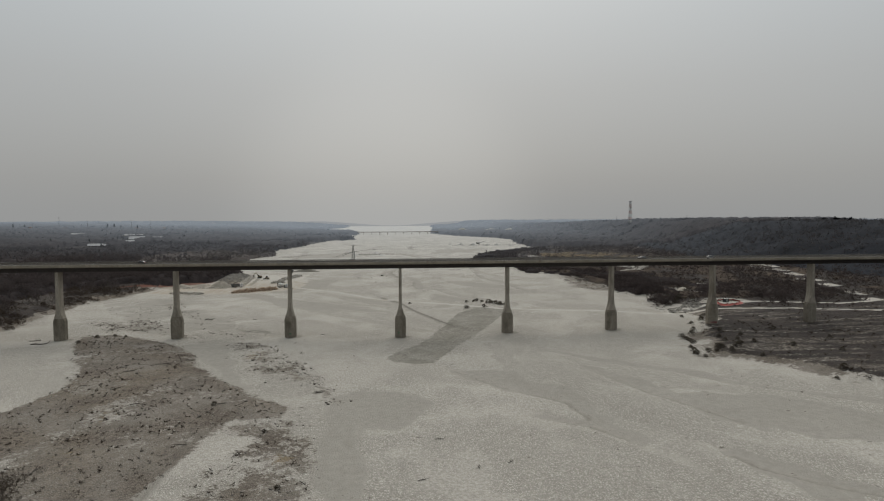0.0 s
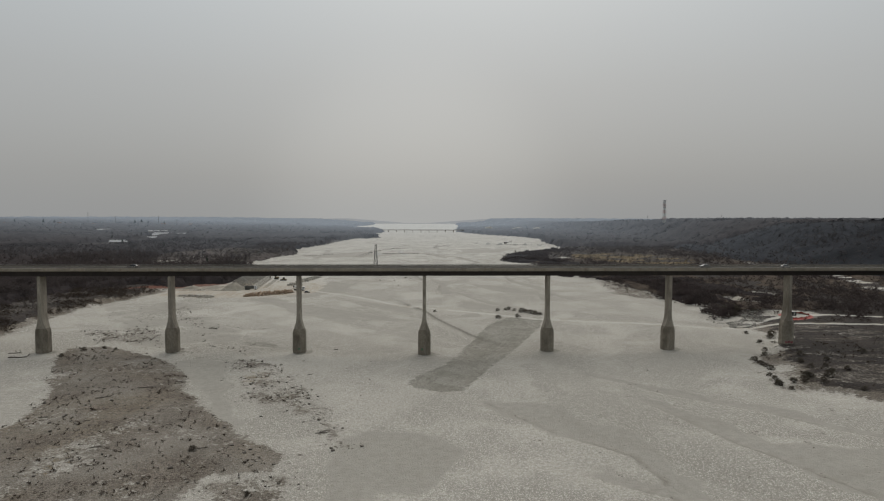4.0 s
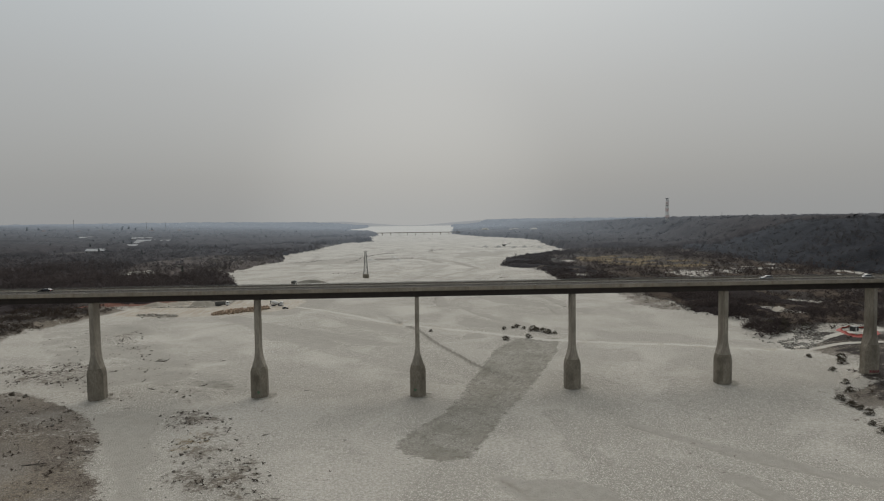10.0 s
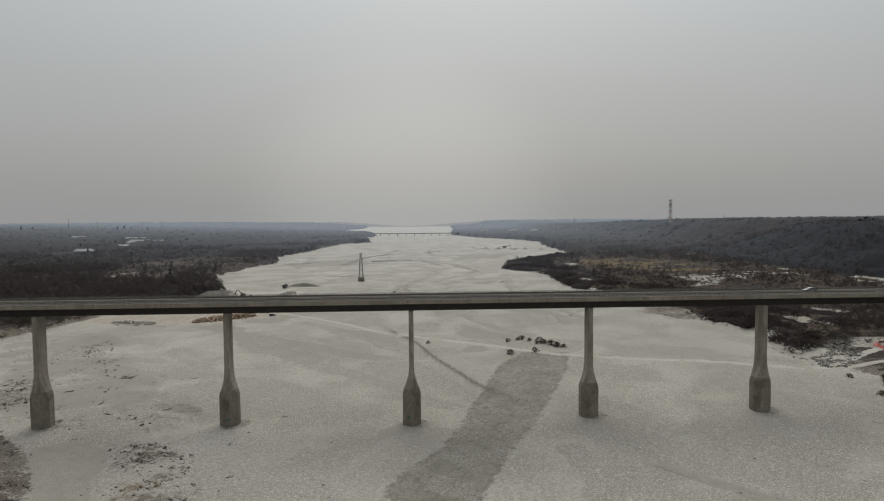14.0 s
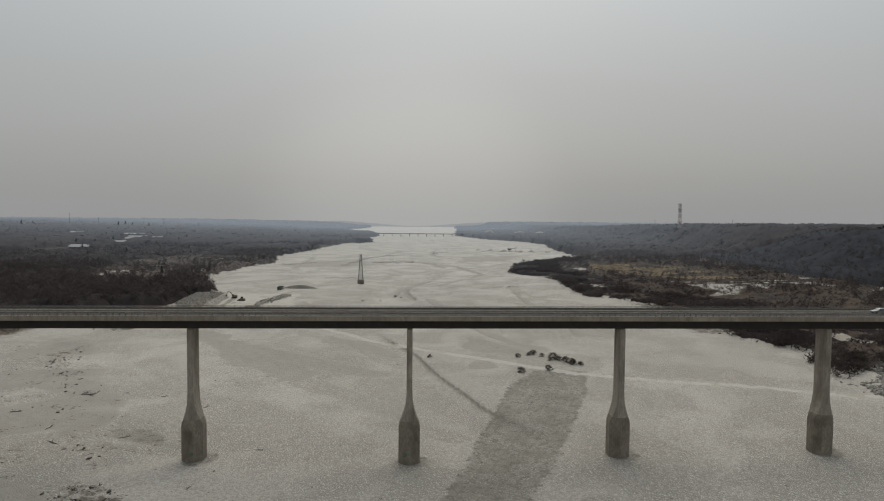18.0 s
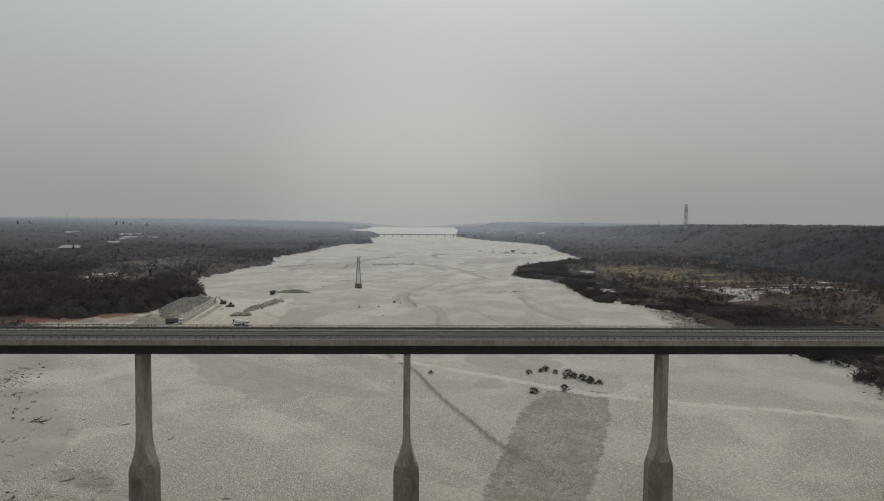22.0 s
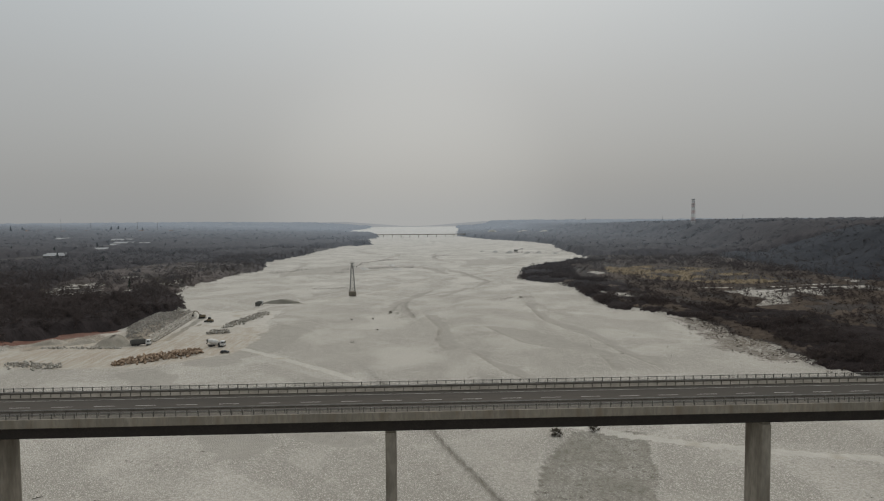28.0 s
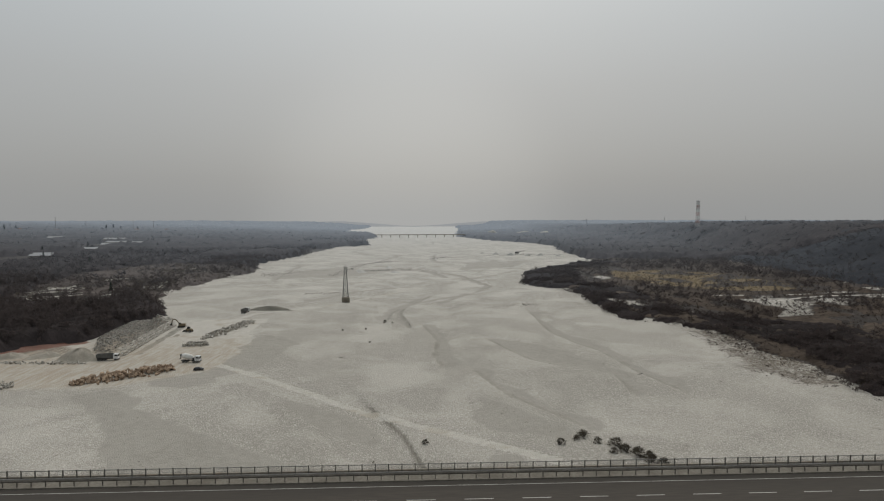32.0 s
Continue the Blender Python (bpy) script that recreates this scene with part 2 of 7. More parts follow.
def tri_mesh(name, verts, tris, material):
    """A mesh straight from arrays of points and triangles."""
    verts, tris = np.asarray(verts, np.float32), np.asarray(tris, np.int32)
    me = bpy.data.meshes.new(name)
    me.vertices.add(len(verts))
    me.vertices.foreach_set("co", verts.ravel())
    me.loops.add(tris.size)
    me.loops.foreach_set("vertex_index", tris.ravel())
    me.polygons.add(len(tris))
    me.polygons.foreach_set("loop_start", np.arange(0, tris.size, 3, dtype=np.int32))
    me.update(calc_edges=True)
    me.materials.append(material)
    return me


def under(name, me, parent, m=None, label=""):
    """A mesh object as a part of its parent, at the pose m in the parent's frame."""
    ob = new(name, me)
    ob.parent = parent
    if m is not None:
        ob.matrix_basis = m
    return tagged(ob, label)


def part(name, bm, material, parent, label=""):
    me = bpy.data.meshes.new(name)
    bm.to_mesh(me)
    bm.free()
    me.materials.append(material)
    return under(name, me, parent, None, label)


def thing(name, m, label, category, group="", kind=""):
    ob = new(name)
    ob.matrix_basis = m
    return tagged(ob, label, category, group, kind)


def box_data(x0, x1, y0, y1, z0, z1, at=0):
    v = [(x, y, z) for z in (z0, z1) for x, y in ((x0, y0), (x1, y0), (x1, y1), (x0, y1))]
    f = [(3, 2, 1, 0), (4, 5, 6, 7), (0, 1, 5, 4), (1, 2, 6, 5), (2, 3, 7, 6), (3, 0, 4, 7)]
    return v, [tuple(i + at for i in q) for q in f]


def boxes(name, many, material):
    verts, faces = [], []
    for b in many:
        v, f = box_data(*b, at=len(verts))
        verts += v
        faces += f
    return mesh(name, verts, faces, material)


def bars(name, pairs, width, material, sides=4):
    """Straight struts between pairs of points, joined into one mesh."""
    verts, faces = [], []
    for a, b in pairs:
        a, b = Vector(a), Vector(b)
        q = (b - a).to_track_quat("Z", "Y")
        base = len(verts)
        for end in (a, b):
            for k in range(sides):
                t = 2 * math.pi * (k + 0.5) / sides
                verts.append(end + q @ Vector((math.cos(t) * width * 0.7, math.sin(t) * width * 0.7, 0)))
        for k in range(sides):
            faces.append((base + k, base + (k + 1) % sides, base + sides + (k + 1) % sides, base + sides + k))
        faces += [tuple(base + k for k in reversed(range(sides))), tuple(base + sides + k for k in range(sides))]
    return mesh(name, verts, faces, material)


def extruded(name, section, x0, x1, material):
    """A closed section of (y, z) points drawn out along x."""
    k = len(section)
    verts = [(x, y, z) for x in (x0, x1) for y, z in section]
    faces = [(i, (i + 1) % k, k + (i + 1) % k, k + i) for i in range(k)] + [tuple(reversed(range(k))), tuple(range(k, 2 * k))]
    return mesh(name, verts, faces, material)


def rings(name, levels, material, smooth=False):
    """A solid through rings of equal counts of points, bottom to top."""
    k = len(levels[0])
    verts = [p for ring in levels for p in ring]
    faces = [(j * k + i, j * k + (i + 1) % k, (j + 1) * k + (i + 1) % k, (j + 1) * k + i) for j in range(len(levels) - 1) for i in range(k)]
    faces += [tuple(reversed(range(k))), tuple(range((len(levels) - 1) * k, len(levels) * k))]
    return mesh(name, verts, faces, material, smooth)


# ---------------------------------------------------------------- the lie of the land


def lattice_noise(x, y, seed=0):
    """Smooth value noise on arrays, about 0 to 1."""
    def at(i, j):
        h = (i * 374761393 + j * 668265263 + seed * 974634777) & 0xFFFFFFFF
        h = ((h ^ (h >> 13)) * 1274126177) & 0xFFFFFFFF
        return ((h ^ (h >> 16)) & 0xFFFF) / 65535.0

    i, j = np.floor(x).astype(np.int64), np.floor(y).astype(np.int64)
    u, v = x - i, y - j
    u, v = u * u * (3 - 2 * u), v * v * (3 - 2 * v)
    return (at(i, j) * (1 - u) + at(i + 1, j) * u) * (1 - v) + (at(i, j + 1) * (1 - u) + at(i + 1, j + 1) * u) * v


def cloudy(x, y, size, seed=0, octaves=4):
    total, amp, out = 0.0, 1.0, 0.0
    for k in range(octaves):
        out = out + amp * lattice_noise(x / size * 2**k, y / size * 2**k, seed + 17 * k)
        total += amp
        amp *= 0.5
    return out / total


def ramp(v, lo, hi):
    t = np.clip((v - lo) / (hi - lo), 0, 1)
    return t * t * (3 - 2 * t)


def from_line(x, y, pts):
    """Distance to a polyline, and which side of it (positive: to its left)."""
    best, side = np.full(np.shape(x), 1e9), np.zeros(np.shape(x))
    for (ax, ay), (bx, by) in zip(pts, pts[1:]):
        dx, dy = bx - ax, by - ay
        t = np.clip(((x - ax) * dx + (y - ay) * dy) / (dx * dx + dy * dy), 0, 1)
        d = np.hypot(x - ax - t * dx, y - ay - t * dy)
        s = dx * (y - ay) - dy * (x - ax)
        side = np.where(d < best, np.sign(s), side)
        best = np.minimum(best, d)
    return best, side


def in_ring(x, y, pts):
    """Signed distance to a closed outline, positive inside."""
    d, _ = from_line(x, y, pts + pts[:1])
    inside = np.zeros(np.shape(x), bool)
    for (ax, ay), (bx, by) in zip(pts, pts[1:] + pts[:1]):
        hit = (ay > y) != (by > y)
        inside ^= hit & (x < (bx - ax) * (y - ay) / (by - ay + 1e-9) + ax)
    return np.where(inside, d, -d)


LEFT_SHORE = [(-320, -900), (-250, -200), (-216, -40), (-204, 16), (-212, 62), (-215, 113), (-206, 178), (-206, 210), (-198, 236), (-186, 254), (-174, 268), (-168, 290), (-169, 318), (-162, 350), (-170, 372), (-199, 438), (-207, 516), (-199, 590), (-186, 687), (-214, 822), (-174, 1058), (-160, 1306), (-92, 1400), (-132, 1560), (-138, 1700), (-112, 2010), (-170, 2330), (-288, 2480), (-330, 3100), (-300, 3700), (-330, 4990)]
RIGHT_SHORE = [(330, -900), (205, -300), (176, -140), (157, -104), (145, -81), (128, -64), (140, -22), (172, 20), (180, 60), (178, 108), (166, 179), (161, 225), (164, 290), (136, 326), (142, 436), (136, 482), (110, 529), (136, 667), (196, 746), (261, 811), (290, 1177), (320, 1340), (290, 1520), (200, 1770), (148, 2080), (190, 2700), (260, 3600), (330, 4990)]
SCARP_FOOT = [(560, -900), (470, 0), (430, 500), (478, 800), (560, 1250), (530, 1700), (480, 2200), (450, 3000), (480, 4990)]
LEFT_X, LEFT_Y = zip(*LEFT_SHORE)
RIGHT_X, RIGHT_Y = zip(*RIGHT_SHORE)
SCARP_X, SCARP_Y = zip(*SCARP_FOOT)

ISLAND = [(-154, -11), (-158, 5), (-145, 9), (-127, -2), (-109, -16), (-92, -37), (-83, -59), (-64, -90), (-55, -103), (-38, -119), (-38, -130), (-53, -133), (-56, -154), (-60, -178), (-62, -205), (-80, -260), (-150, -280), (-190, -200), (-150, -150), (-124, -124), (-120, -107), (-121, -89), (-125, -68), (-138, -46)]
LOBE = [(-52, -137), (-42, -131), (-36, -119), (-30, -132), (-26, -153), (-24, -174), (-22, -200), (-40, -230), (-54, -200), (-52, -182), (-50, -172), (-47, -165), (-45, -150)]
BROWN_BAR = [(-81, -19), (-73, -16), (-60, -24), (-46, -52), (-36, -70), (-29, -82), (-21, -112), (-25, -114), (-33, -102), (-42, -92), (-54, -81), (-66, -60), (-75, -38)]
HUMMOCKS = [(-205, 160), (-160, 154), (-117, 78), (-77, 26), (-58, 8), (-62, -15), (-95, -14), (-140, 10), (-160, 60), (-200, 105)]
STONY = [[(-160, 113), (-156, 129), (-126, 76), (-116, 53), (-139, 77)], [(-175, 49), (-164, 52), (-142, 60), (-124, 22), (-130, 12), (-150, 14)]]
# a smooth, pale channel between the island and the brown bar
SMOOTH_RUN = [(-104, -18), (-94, -14), (-80, -23), (-73, -51), (-62, -80), (-54, -98), (-62, -92), (-69, -80), (-84, -50)]
WET_POOL = [(72, 87), (51, 89), (38, 70), (30, 45), (22, 23), (15, -4), (8, -23), (-3, -40), (-7, -49), (-4, -57), (6, -62), (13, -60), (18, -49), (23, -36), (29, -22), (36, -9), (42, 5), (46, 13), (50, 24), (58, 43), (66, 65)]
RIGHT_BAR = [(126, -64), (140, -22), (172, 20), (185, 62), (300, 60), (420, 0), (420, -200), (200, -150), (157, -106), (143, -82)]
SCREE = [(162, 290), (184, 270), (186, 204), (172, 160), (156, 172), (148, 200)]
CUT_BANK = [(-10, 155), (2, 127), (7, 106), (12, 85), (20, 59), (25, 42), (29, 34)]
DAMP_SLOPE = [(-44, 164), (-30, 157), (-17, 146), (-4, 126), (-6, 117), (-18, 127), (-31, 140), (-39, 151)]
YARD = [(-200, 185), (-120, 176), (-84, 200), (-80, 260), (-92, 345), (-128, 345), (-140, 318), (-160, 300), (-166, 272), (-174, 262), (-186, 248), (-200, 226)]
MAIN_ROAD = [(-150, 205), (-109, 226), (-96, 225), (-82, 214), (-62, 196), (-47, 180), (-31, 167), (-18, 156), (-5, 144), (6, 134), (16, 126), (26, 117), (35, 109), (51, 94), (78, 78), (96, 70), (114, 64), (131, 59), (156, 49), (205, 50), (241, 45), (262, 38), (330, 16)]
HAUL_ROADS = [MAIN_ROAD]
HAUL_ROADS.append([(-118, 232), (-122, 270), (-118, 320), (-104, 365), (-60, 400), (-20, 470), (20, 560)])
HAUL_ROADS.append([(323, 69), (336, 132), (395, 304), (380, 402), (331, 405), (275, 385)])
HAUL_ROADS.append([(172, 52), (192, 62), (206, 70), (237, 76), (290, 60), (323, 69)])
HAUL_ROADS.append([(240, 421), (289, 418), (324, 416), (351, 425), (380, 402)])
HAUL_ROADS.append([(479, 945), (448, 752), (426, 619), (425, 480), (409, 320), (372, 222), (345, 150), (327, 97), (311, 55)])
HAUL_ROADS.append([(380, 402), (430, 560), (440, 700), (400, 860), (330, 900)])
EMBANKMENT = [(-146, 326), (-138, 232), (-150, 238), (-166, 274), (-169, 318)]
BEHIND_WORKS = [(-226, 208), (-208, 230), (-195, 246), (-185, 258), (-171, 268), (-171, 300), (-168, 330), (-235, 330)]
EARTH_BANK = [(-208, 228), (-195, 244), (-174, 260), (-160, 246), (-166, 228), (-188, 216)]
# line of the trench shadow before the block wall, painted on flat ground
TRENCH_SHADE = [(-136, 318), (-128.5, 238)]
# an open strip of brown bank between the near woods and the gravel
OPEN_BANK = [(-196, -30), (-203, 20), (-210, 62), (-213, 115), (-204, 180), (-194, 215), (-225, 235), (-255, 200), (-262, 126), (-250, 60), (-240, -20)]
# stony clearing and lighter scrub behind the near shore; straw grass and gravel pads on the far terrace
CLEARING = [(-300, 392), (-335, 490), (-360, 632), (-347, 708), (-324, 766), (-272, 545), (-222, 427), (-220, 366), (-262, 385)]
LIGHT_SCRUB = [(-324, 766), (-242, 797), (-169, 669), (-152, 528), (-178, 500), (-183, 394), (-228, 443), (-276, 545)]
STRAW = [(215, 560), (226, 500), (262, 452), (300, 440), (345, 448), (352, 520), (325, 610), (245, 690), (222, 640)]
GRAVEL_PADS = [
    [(250, 400), (258, 345), (230, 312), (262, 318), (298, 375), (290, 402)],
    [(334, 424), (380, 400), (392, 372), (372, 366), (352, 400)],
    [(152, 412), (156, 368), (172, 362), (176, 396), (162, 416)],
    [(272, 418), (292, 414), (276, 378), (266, 384)],
    [(292, 380), (316, 398), (338, 392), (318, 352), (300, 352)],
    [(192, 590), (210, 600), (216, 560), (196, 556)],
    [(212, 158), (212, 132), (230, 124), (232, 142), (224, 160)],
    [(240, 180), (256, 160), (272, 172), (262, 196)],
    [(196, 76), (216, 64), (244, 74), (240, 90), (214, 94)],
]
# washed, paler runs down the island
PALE_BANDS = [[(-82, -94), (-86, -106), (-88, -123), (-91, -136), (-93, -148), (-97, -163), (-110, -190)], [(-51, -134), (-52, -153), (-53, -169), (-54, -190)], [(-140, -40), (-128, -70), (-128, -100)]]
# bands of coarse, sun-bleached cobbles
COBBLE_BANDS = [[(56, -70), (73, -82), (88, -100), (103, -112), (118, -121)], [(42, -30), (45, -107), (60, -120), (71, -138), (80, -156), (92, -173), (101, -197)], [(-27, -130), (-26, -157), (-22, -177)], [(-11, -154), (-1, -147), (11, -156)]]
COBBLE_BANDS += [[(43, -149), (51, -160), (58, -174), (63, -187)], [(-41, 71), (-24, 57), (-4, 35), (11, 17)], [(-8, 93), (6, 63), (17, 34), (23, 25)], [(-64, 177), (-41, 153), (-22, 127), (-9, 113), (6, 97)], [(120, 260), (104, 300), (90, 370), (100, 450)]]
RED_EARTH = [(-224, 205), (-206, 228), (-193, 244), (-183, 256), (-171, 266)]
# sheets of fine grey silt left by the last water
SILT_SHEETS = []
SILT_SHEETS.append([(73, -88), (81, -101), (92, -115), (107, -123), (125, -125), (131, -130), (133, -140), (138, -149), (133, -164), (122, -167), (108, -162), (105, -155), (99, -147), (92, -146), (90, -137), (81, -117)])
SILT_SHEETS.append([(19, -76), (36, -78), (47, -96), (55, -108), (58, -122), (55, -136), (50, -123), (35, -106)])
SILT_SHEETS.append([(79, -169), (85, -173), (88, -183), (95, -189), (102, -196), (88, -197), (82, -188), (78, -180)])
SILT_SHEETS.append([(-23, -107), (-18, -100), (-6, -102), (6, -110), (8, -117), (4, -130), (-4, -140), (-10, -141), (-12, -148), (-13, -158), (-13, -175), (-11, -199), (-17, -198), (-20, -174), (-23, -157), (-24, -142), (-23, -125)])
SILT_SHEETS.append([(-74, 118), (-60, 86), (-50, 72), (-43, 71), (-37, 78), (-36, 89), (-45, 101), (-53, 107), (-59, 112)])
SILT_SHEETS.append([(-103, 146), (-89, 152), (-63, 123), (-40, 112), (-15, 95), (-8, 89), (-19, 85), (-41, 92), (-63, 110), (-84, 118)])
SILT_SHEETS.append([(31, 161), (36, 153), (44, 140), (54, 126), (55, 117), (49, 116), (39, 124), (27, 127), (27, 141)])
SILT_SHEETS.append([(44, 274), (64, 261), (79, 238), (89, 213), (91, 193), (72, 206), (57, 223)])
SILT_SHEETS.append([(-125, 168), (-109, 173), (-94, 165), (-91, 145), (-93, 139), (-105, 146)])
SILT_SHEETS.append([(-90, 131), (-69, 132), (-49, 112), (-43, 93), (-74, 95), (-81, 114)])
SILT_SHEETS.append([(28, 107), (33, 106), (35, 95), (27, 95)])
SILT_SHEETS.append([(-105, 190), (-99, 202), (-86, 210), (-90, 232), (-89, 255), (-77, 289), (-56, 262), (-62, 205), (-80, 186)])
SILT_SHEETS.append([(-140, 600), (-60, 640), (-20, 720), (-100, 740), (-170, 660)])
SILT_SHEETS.append([(60, 700), (140, 760), (180, 860), (90, 850)])
SILT_SHEETS.append(SMOOTH_RUN)
MUD = [(-88, 23), (-74, 20), (-65, 7), (-59, 0), (-65, 1), (-73, 8), (-85, 14)]
# low steps where old channels run across the bed, the lower side to the left
CHANNELS = [[(60, -44), (69, -56), (78, -68), (87, -76), (103, -91), (115, -108), (129, -119), (148, -137), (200, -175)]]
CHANNELS.append([(72, -86), (77, -103), (81, -117), (86, -127), (90, -137), (94, -146)])
CHANNELS.append([(19, -76), (27, -91), (35, -106), (43, -115), (50, -123), (53, -136)])
CHANNELS.append([(79, -171), (81, -179), (89, -188), (98, -195), (110, -205)])
CHANNELS.append([(42, -139), (51, -147), (56, -155)])
CHANNELS.append([(45, 271), (52, 242), (61, 217), (72, 206), (82, 199), (89, 189), (87, 167)])
CHANNELS.append([(10, 318), (17, 273), (14, 237), (16, 219)])
CHANNELS.append([(31, 203), (36, 180), (40, 164), (49, 146), (57, 131)])
CHANNELS.append([(85, 359), (83, 286), (88, 261), (96, 237), (100, 199), (106, 168)])
CHANNELS.append([(-57, -195), (-57, -169), (-56, -153), (-54, -133)])
CHANNELS.append([(30, 420), (80, 520), (60, 640), (0, 760)])
CHANNELS.append([(-110, 640), (-40, 690), (40, 780), (150, 900)])
CHANNELS.append([(-60, 1000), (20, 1100), (160, 1180)])


wander = random.Random(5)
for k in range(22):
    cy, cx = wander.uniform(300, 1800), wander.uniform(-150, 130)
    heading, line = wander.uniform(-0.5, 0.5), []
    for j in range(7):
        line.append((cx, cy))
        heading += wander.uniform(-0.35, 0.35)
        step_long = 12 + 0.035 * max(cy, 0)
        cx, cy = cx + math.sin(heading) * step_long, cy + math.cos(heading) * step_long
    if all(np.interp(b, LEFT_Y, LEFT_X) + 15 < a < np.interp(b, RIGHT_Y, RIGHT_X) - 15 for a, b in line) and not (-130 < line[0][0] < -70 and line[0][1] < 360):
        CHANNELS.append(line)


def shores(x, y):
    wob = (cloudy(x, y, 22, 5) - 0.5) * 14
    return np.interp(y, LEFT_Y, LEFT_X) + wob, np.interp(y, RIGHT_Y, RIGHT_X) + wob


def land(x, y):
    """The height of the ground at arrays of x and y."""
    x, y = np.asarray(x, float), np.asarray(y, float)
    left, right = shores(x, y)
    out_l, out_r = left - x, x - right
    scarp = x - np.interp(y, SCARP_Y, SCARP_X) - (cloudy(x, y, 160, 8) - 0.5) * 90
    h = (cloudy(x, y, 60, 1) - 0.5) * 1.2 + (cloudy(x, y, 9, 2) - 0.5) * 0.35
    h = h * ramp(np.hypot(x, y + 20), 4, 14)
    h = h + 1.1 * ramp(np.abs(x), 12, 56) + 0.3 * ramp(np.abs(x), 60, 150)
    h = h + ramp(in_ring(x, y, ISLAND), -6, 22) * (1.3 + (cloudy(x, y, 30, 3) - 0.5) * 1.6)
    h = h + ramp(in_ring(x, y, ISLAND), 0, 10) * (cloudy(x, y, 7, 73) - 0.5) * 1.1
    h = h + ramp(in_ring(x, y, HUMMOCKS), -10, 12) * (cloudy(x, y, 16, 74) - 0.45) * 2.6
    h = h + ramp(in_ring(x, y, BROWN_BAR), -4, 8) * 0.6
    h = h - ramp(in_ring(x, y, WET_POOL), -4, 8) * 0.7
    h = h + ramp(in_ring(x, y, EMBANKMENT), -3, 7) * 4.2
    d, s = from_line(x, y, CUT_BANK)
    h = h - np.where(s < 0, ramp(d, 0, 1.6), 0) * ramp(d, 40, 4) * 1.1
    for line in CHANNELS:
        d, s = from_line(x, y, line)
        h = h - np.where(s > 0, ramp(d, 0, 2.0), 0) * ramp(d, 26, 4) * 0.7
    far = np.maximum(y - 600, 0)
    h = h + ramp(out_l, -2, 14) * (3.0 + 1.5 * cloudy(x, y, 50, 6)) + ramp(out_l, 60, 420) * 5 + ramp(out_l + far * 0.3, 500, 2600) * 24 * ramp(out_l, 40, 500)
    h = h + ramp(out_r, -2, 16) * (1.6 + 1.6 * cloudy(x, y, 50, 7)) + ramp(out_r, 60, 260) * 2.5
    h = h + ramp(scarp, 0, 150) * (1 - 0.42 * ramp(y, 1300, 2300)) * (42 + 5 * (cloudy(x, y, 300, 9) - 0.5))
    rim = ramp(np.hypot(x, y), 3400, 4900)
    return h + rim * ramp(np.maximum(out_l, out_r), 0, 300) * 8


def steps(lo, fine_lo, fine_hi, hi, fine, grow):
    out = list(np.arange(fine_lo, fine_hi + fine, fine))
    for end, sign in ((hi, 1), (lo, -1)):
        v, d = out[-1] if sign > 0 else out[0], fine
        more = []
        while sign * (end - v) > 0:
            d = min(d * grow, 60)
            v += sign * d
            more.append(v)
        more[-1] = end
        out = out + more if sign > 0 else more[::-1] + out
    return np.array(out)


GX = steps(-4990, -210, 200, 4990, 1.7, 1.09)
GY = steps(-2500, -240, 340, 4990, 1.7, 1.05)
mx, my = (a.ravel() for a in np.meshgrid(GX, GY))
mz = land(mx, my)
nx, ny = len(GX), len(GY)
i0 = (np.arange(ny - 1)[:, None] * nx + np.arange(nx - 1)).ravel()
quads = np.stack([i0, i0 + 1, i0 + 1 + nx, i0 + nx], 1).astype(np.int32)
ground_mesh = bpy.data.meshes.new("ground")
ground_mesh.vertices.add(len(mx))
ground_mesh.vertices.foreach_set("co", np.stack([mx, my, mz], 1).astype(np.float32).ravel())
ground_mesh.loops.add(quads.size)
ground_mesh.loops.foreach_set("vertex_index", quads.ravel())
ground_mesh.polygons.add(len(quads))
ground_mesh.polygons.foreach_set("loop_start", np.arange(0, quads.size, 4, dtype=np.int32))
ground_mesh.update(calc_edges=True)
ground_mesh.shade_smooth()

# what the ground is made of: brown soil, damp silt and painted shade, driven track; fine silt, leaf litter, dry grass
# and painted haze
bank_l, bank_r = shores(mx, my)
out_l, out_r = bank_l - mx, mx - bank_r
ragged = (cloudy(mx, my, 14, 21) - 0.5) * 14
isle = in_ring(mx, my, ISLAND)
soil = ramp(isle + ragged * 0.45, -2.0, 2.5) * (0.78 + 0.22 * ramp(cloudy(mx, my, 18, 76), 0.35, 0.6))
soil = np.maximum(soil, ramp(in_ring(mx, my, LOBE) + ragged * 0.8, -4, 6) * (0.36 + 0.34 * ramp(cloudy(mx, my, 9, 79), 0.4, 0.62)))
soil = np.maximum(soil, ramp(in_ring(mx, my, BROWN_BAR) + ragged * 0.8, -4, 6) * (0.24 + 0.30 * ramp(cloudy(mx, my, 7, 62), 0.4, 0.65)))
for ring in STONY:
    soil = np.maximum(soil, 0.42 * ramp(in_ring(mx, my, ring) + ragged * 0.9, -4, 5))
soil = np.maximum(soil, 0.22 * ramp(in_ring(mx, my, HUMMOCKS) + ragged, -8, 8) * ramp(cloudy(mx, my, 15, 75), 0.44, 0.62))
for line, wide, share in zip(PALE_BANDS, (8, 5.5, 9), (0.36, 0.38, 0.3)):
    soil = soil * (1 - share * ramp(from_line(mx, my, line)[0] + ragged * 0.6, wide, 1))
soil = soil * (1 - 0.9 * ramp(in_ring(mx, my, SMOOTH_RUN) + ragged * 0.3, -1, 2))
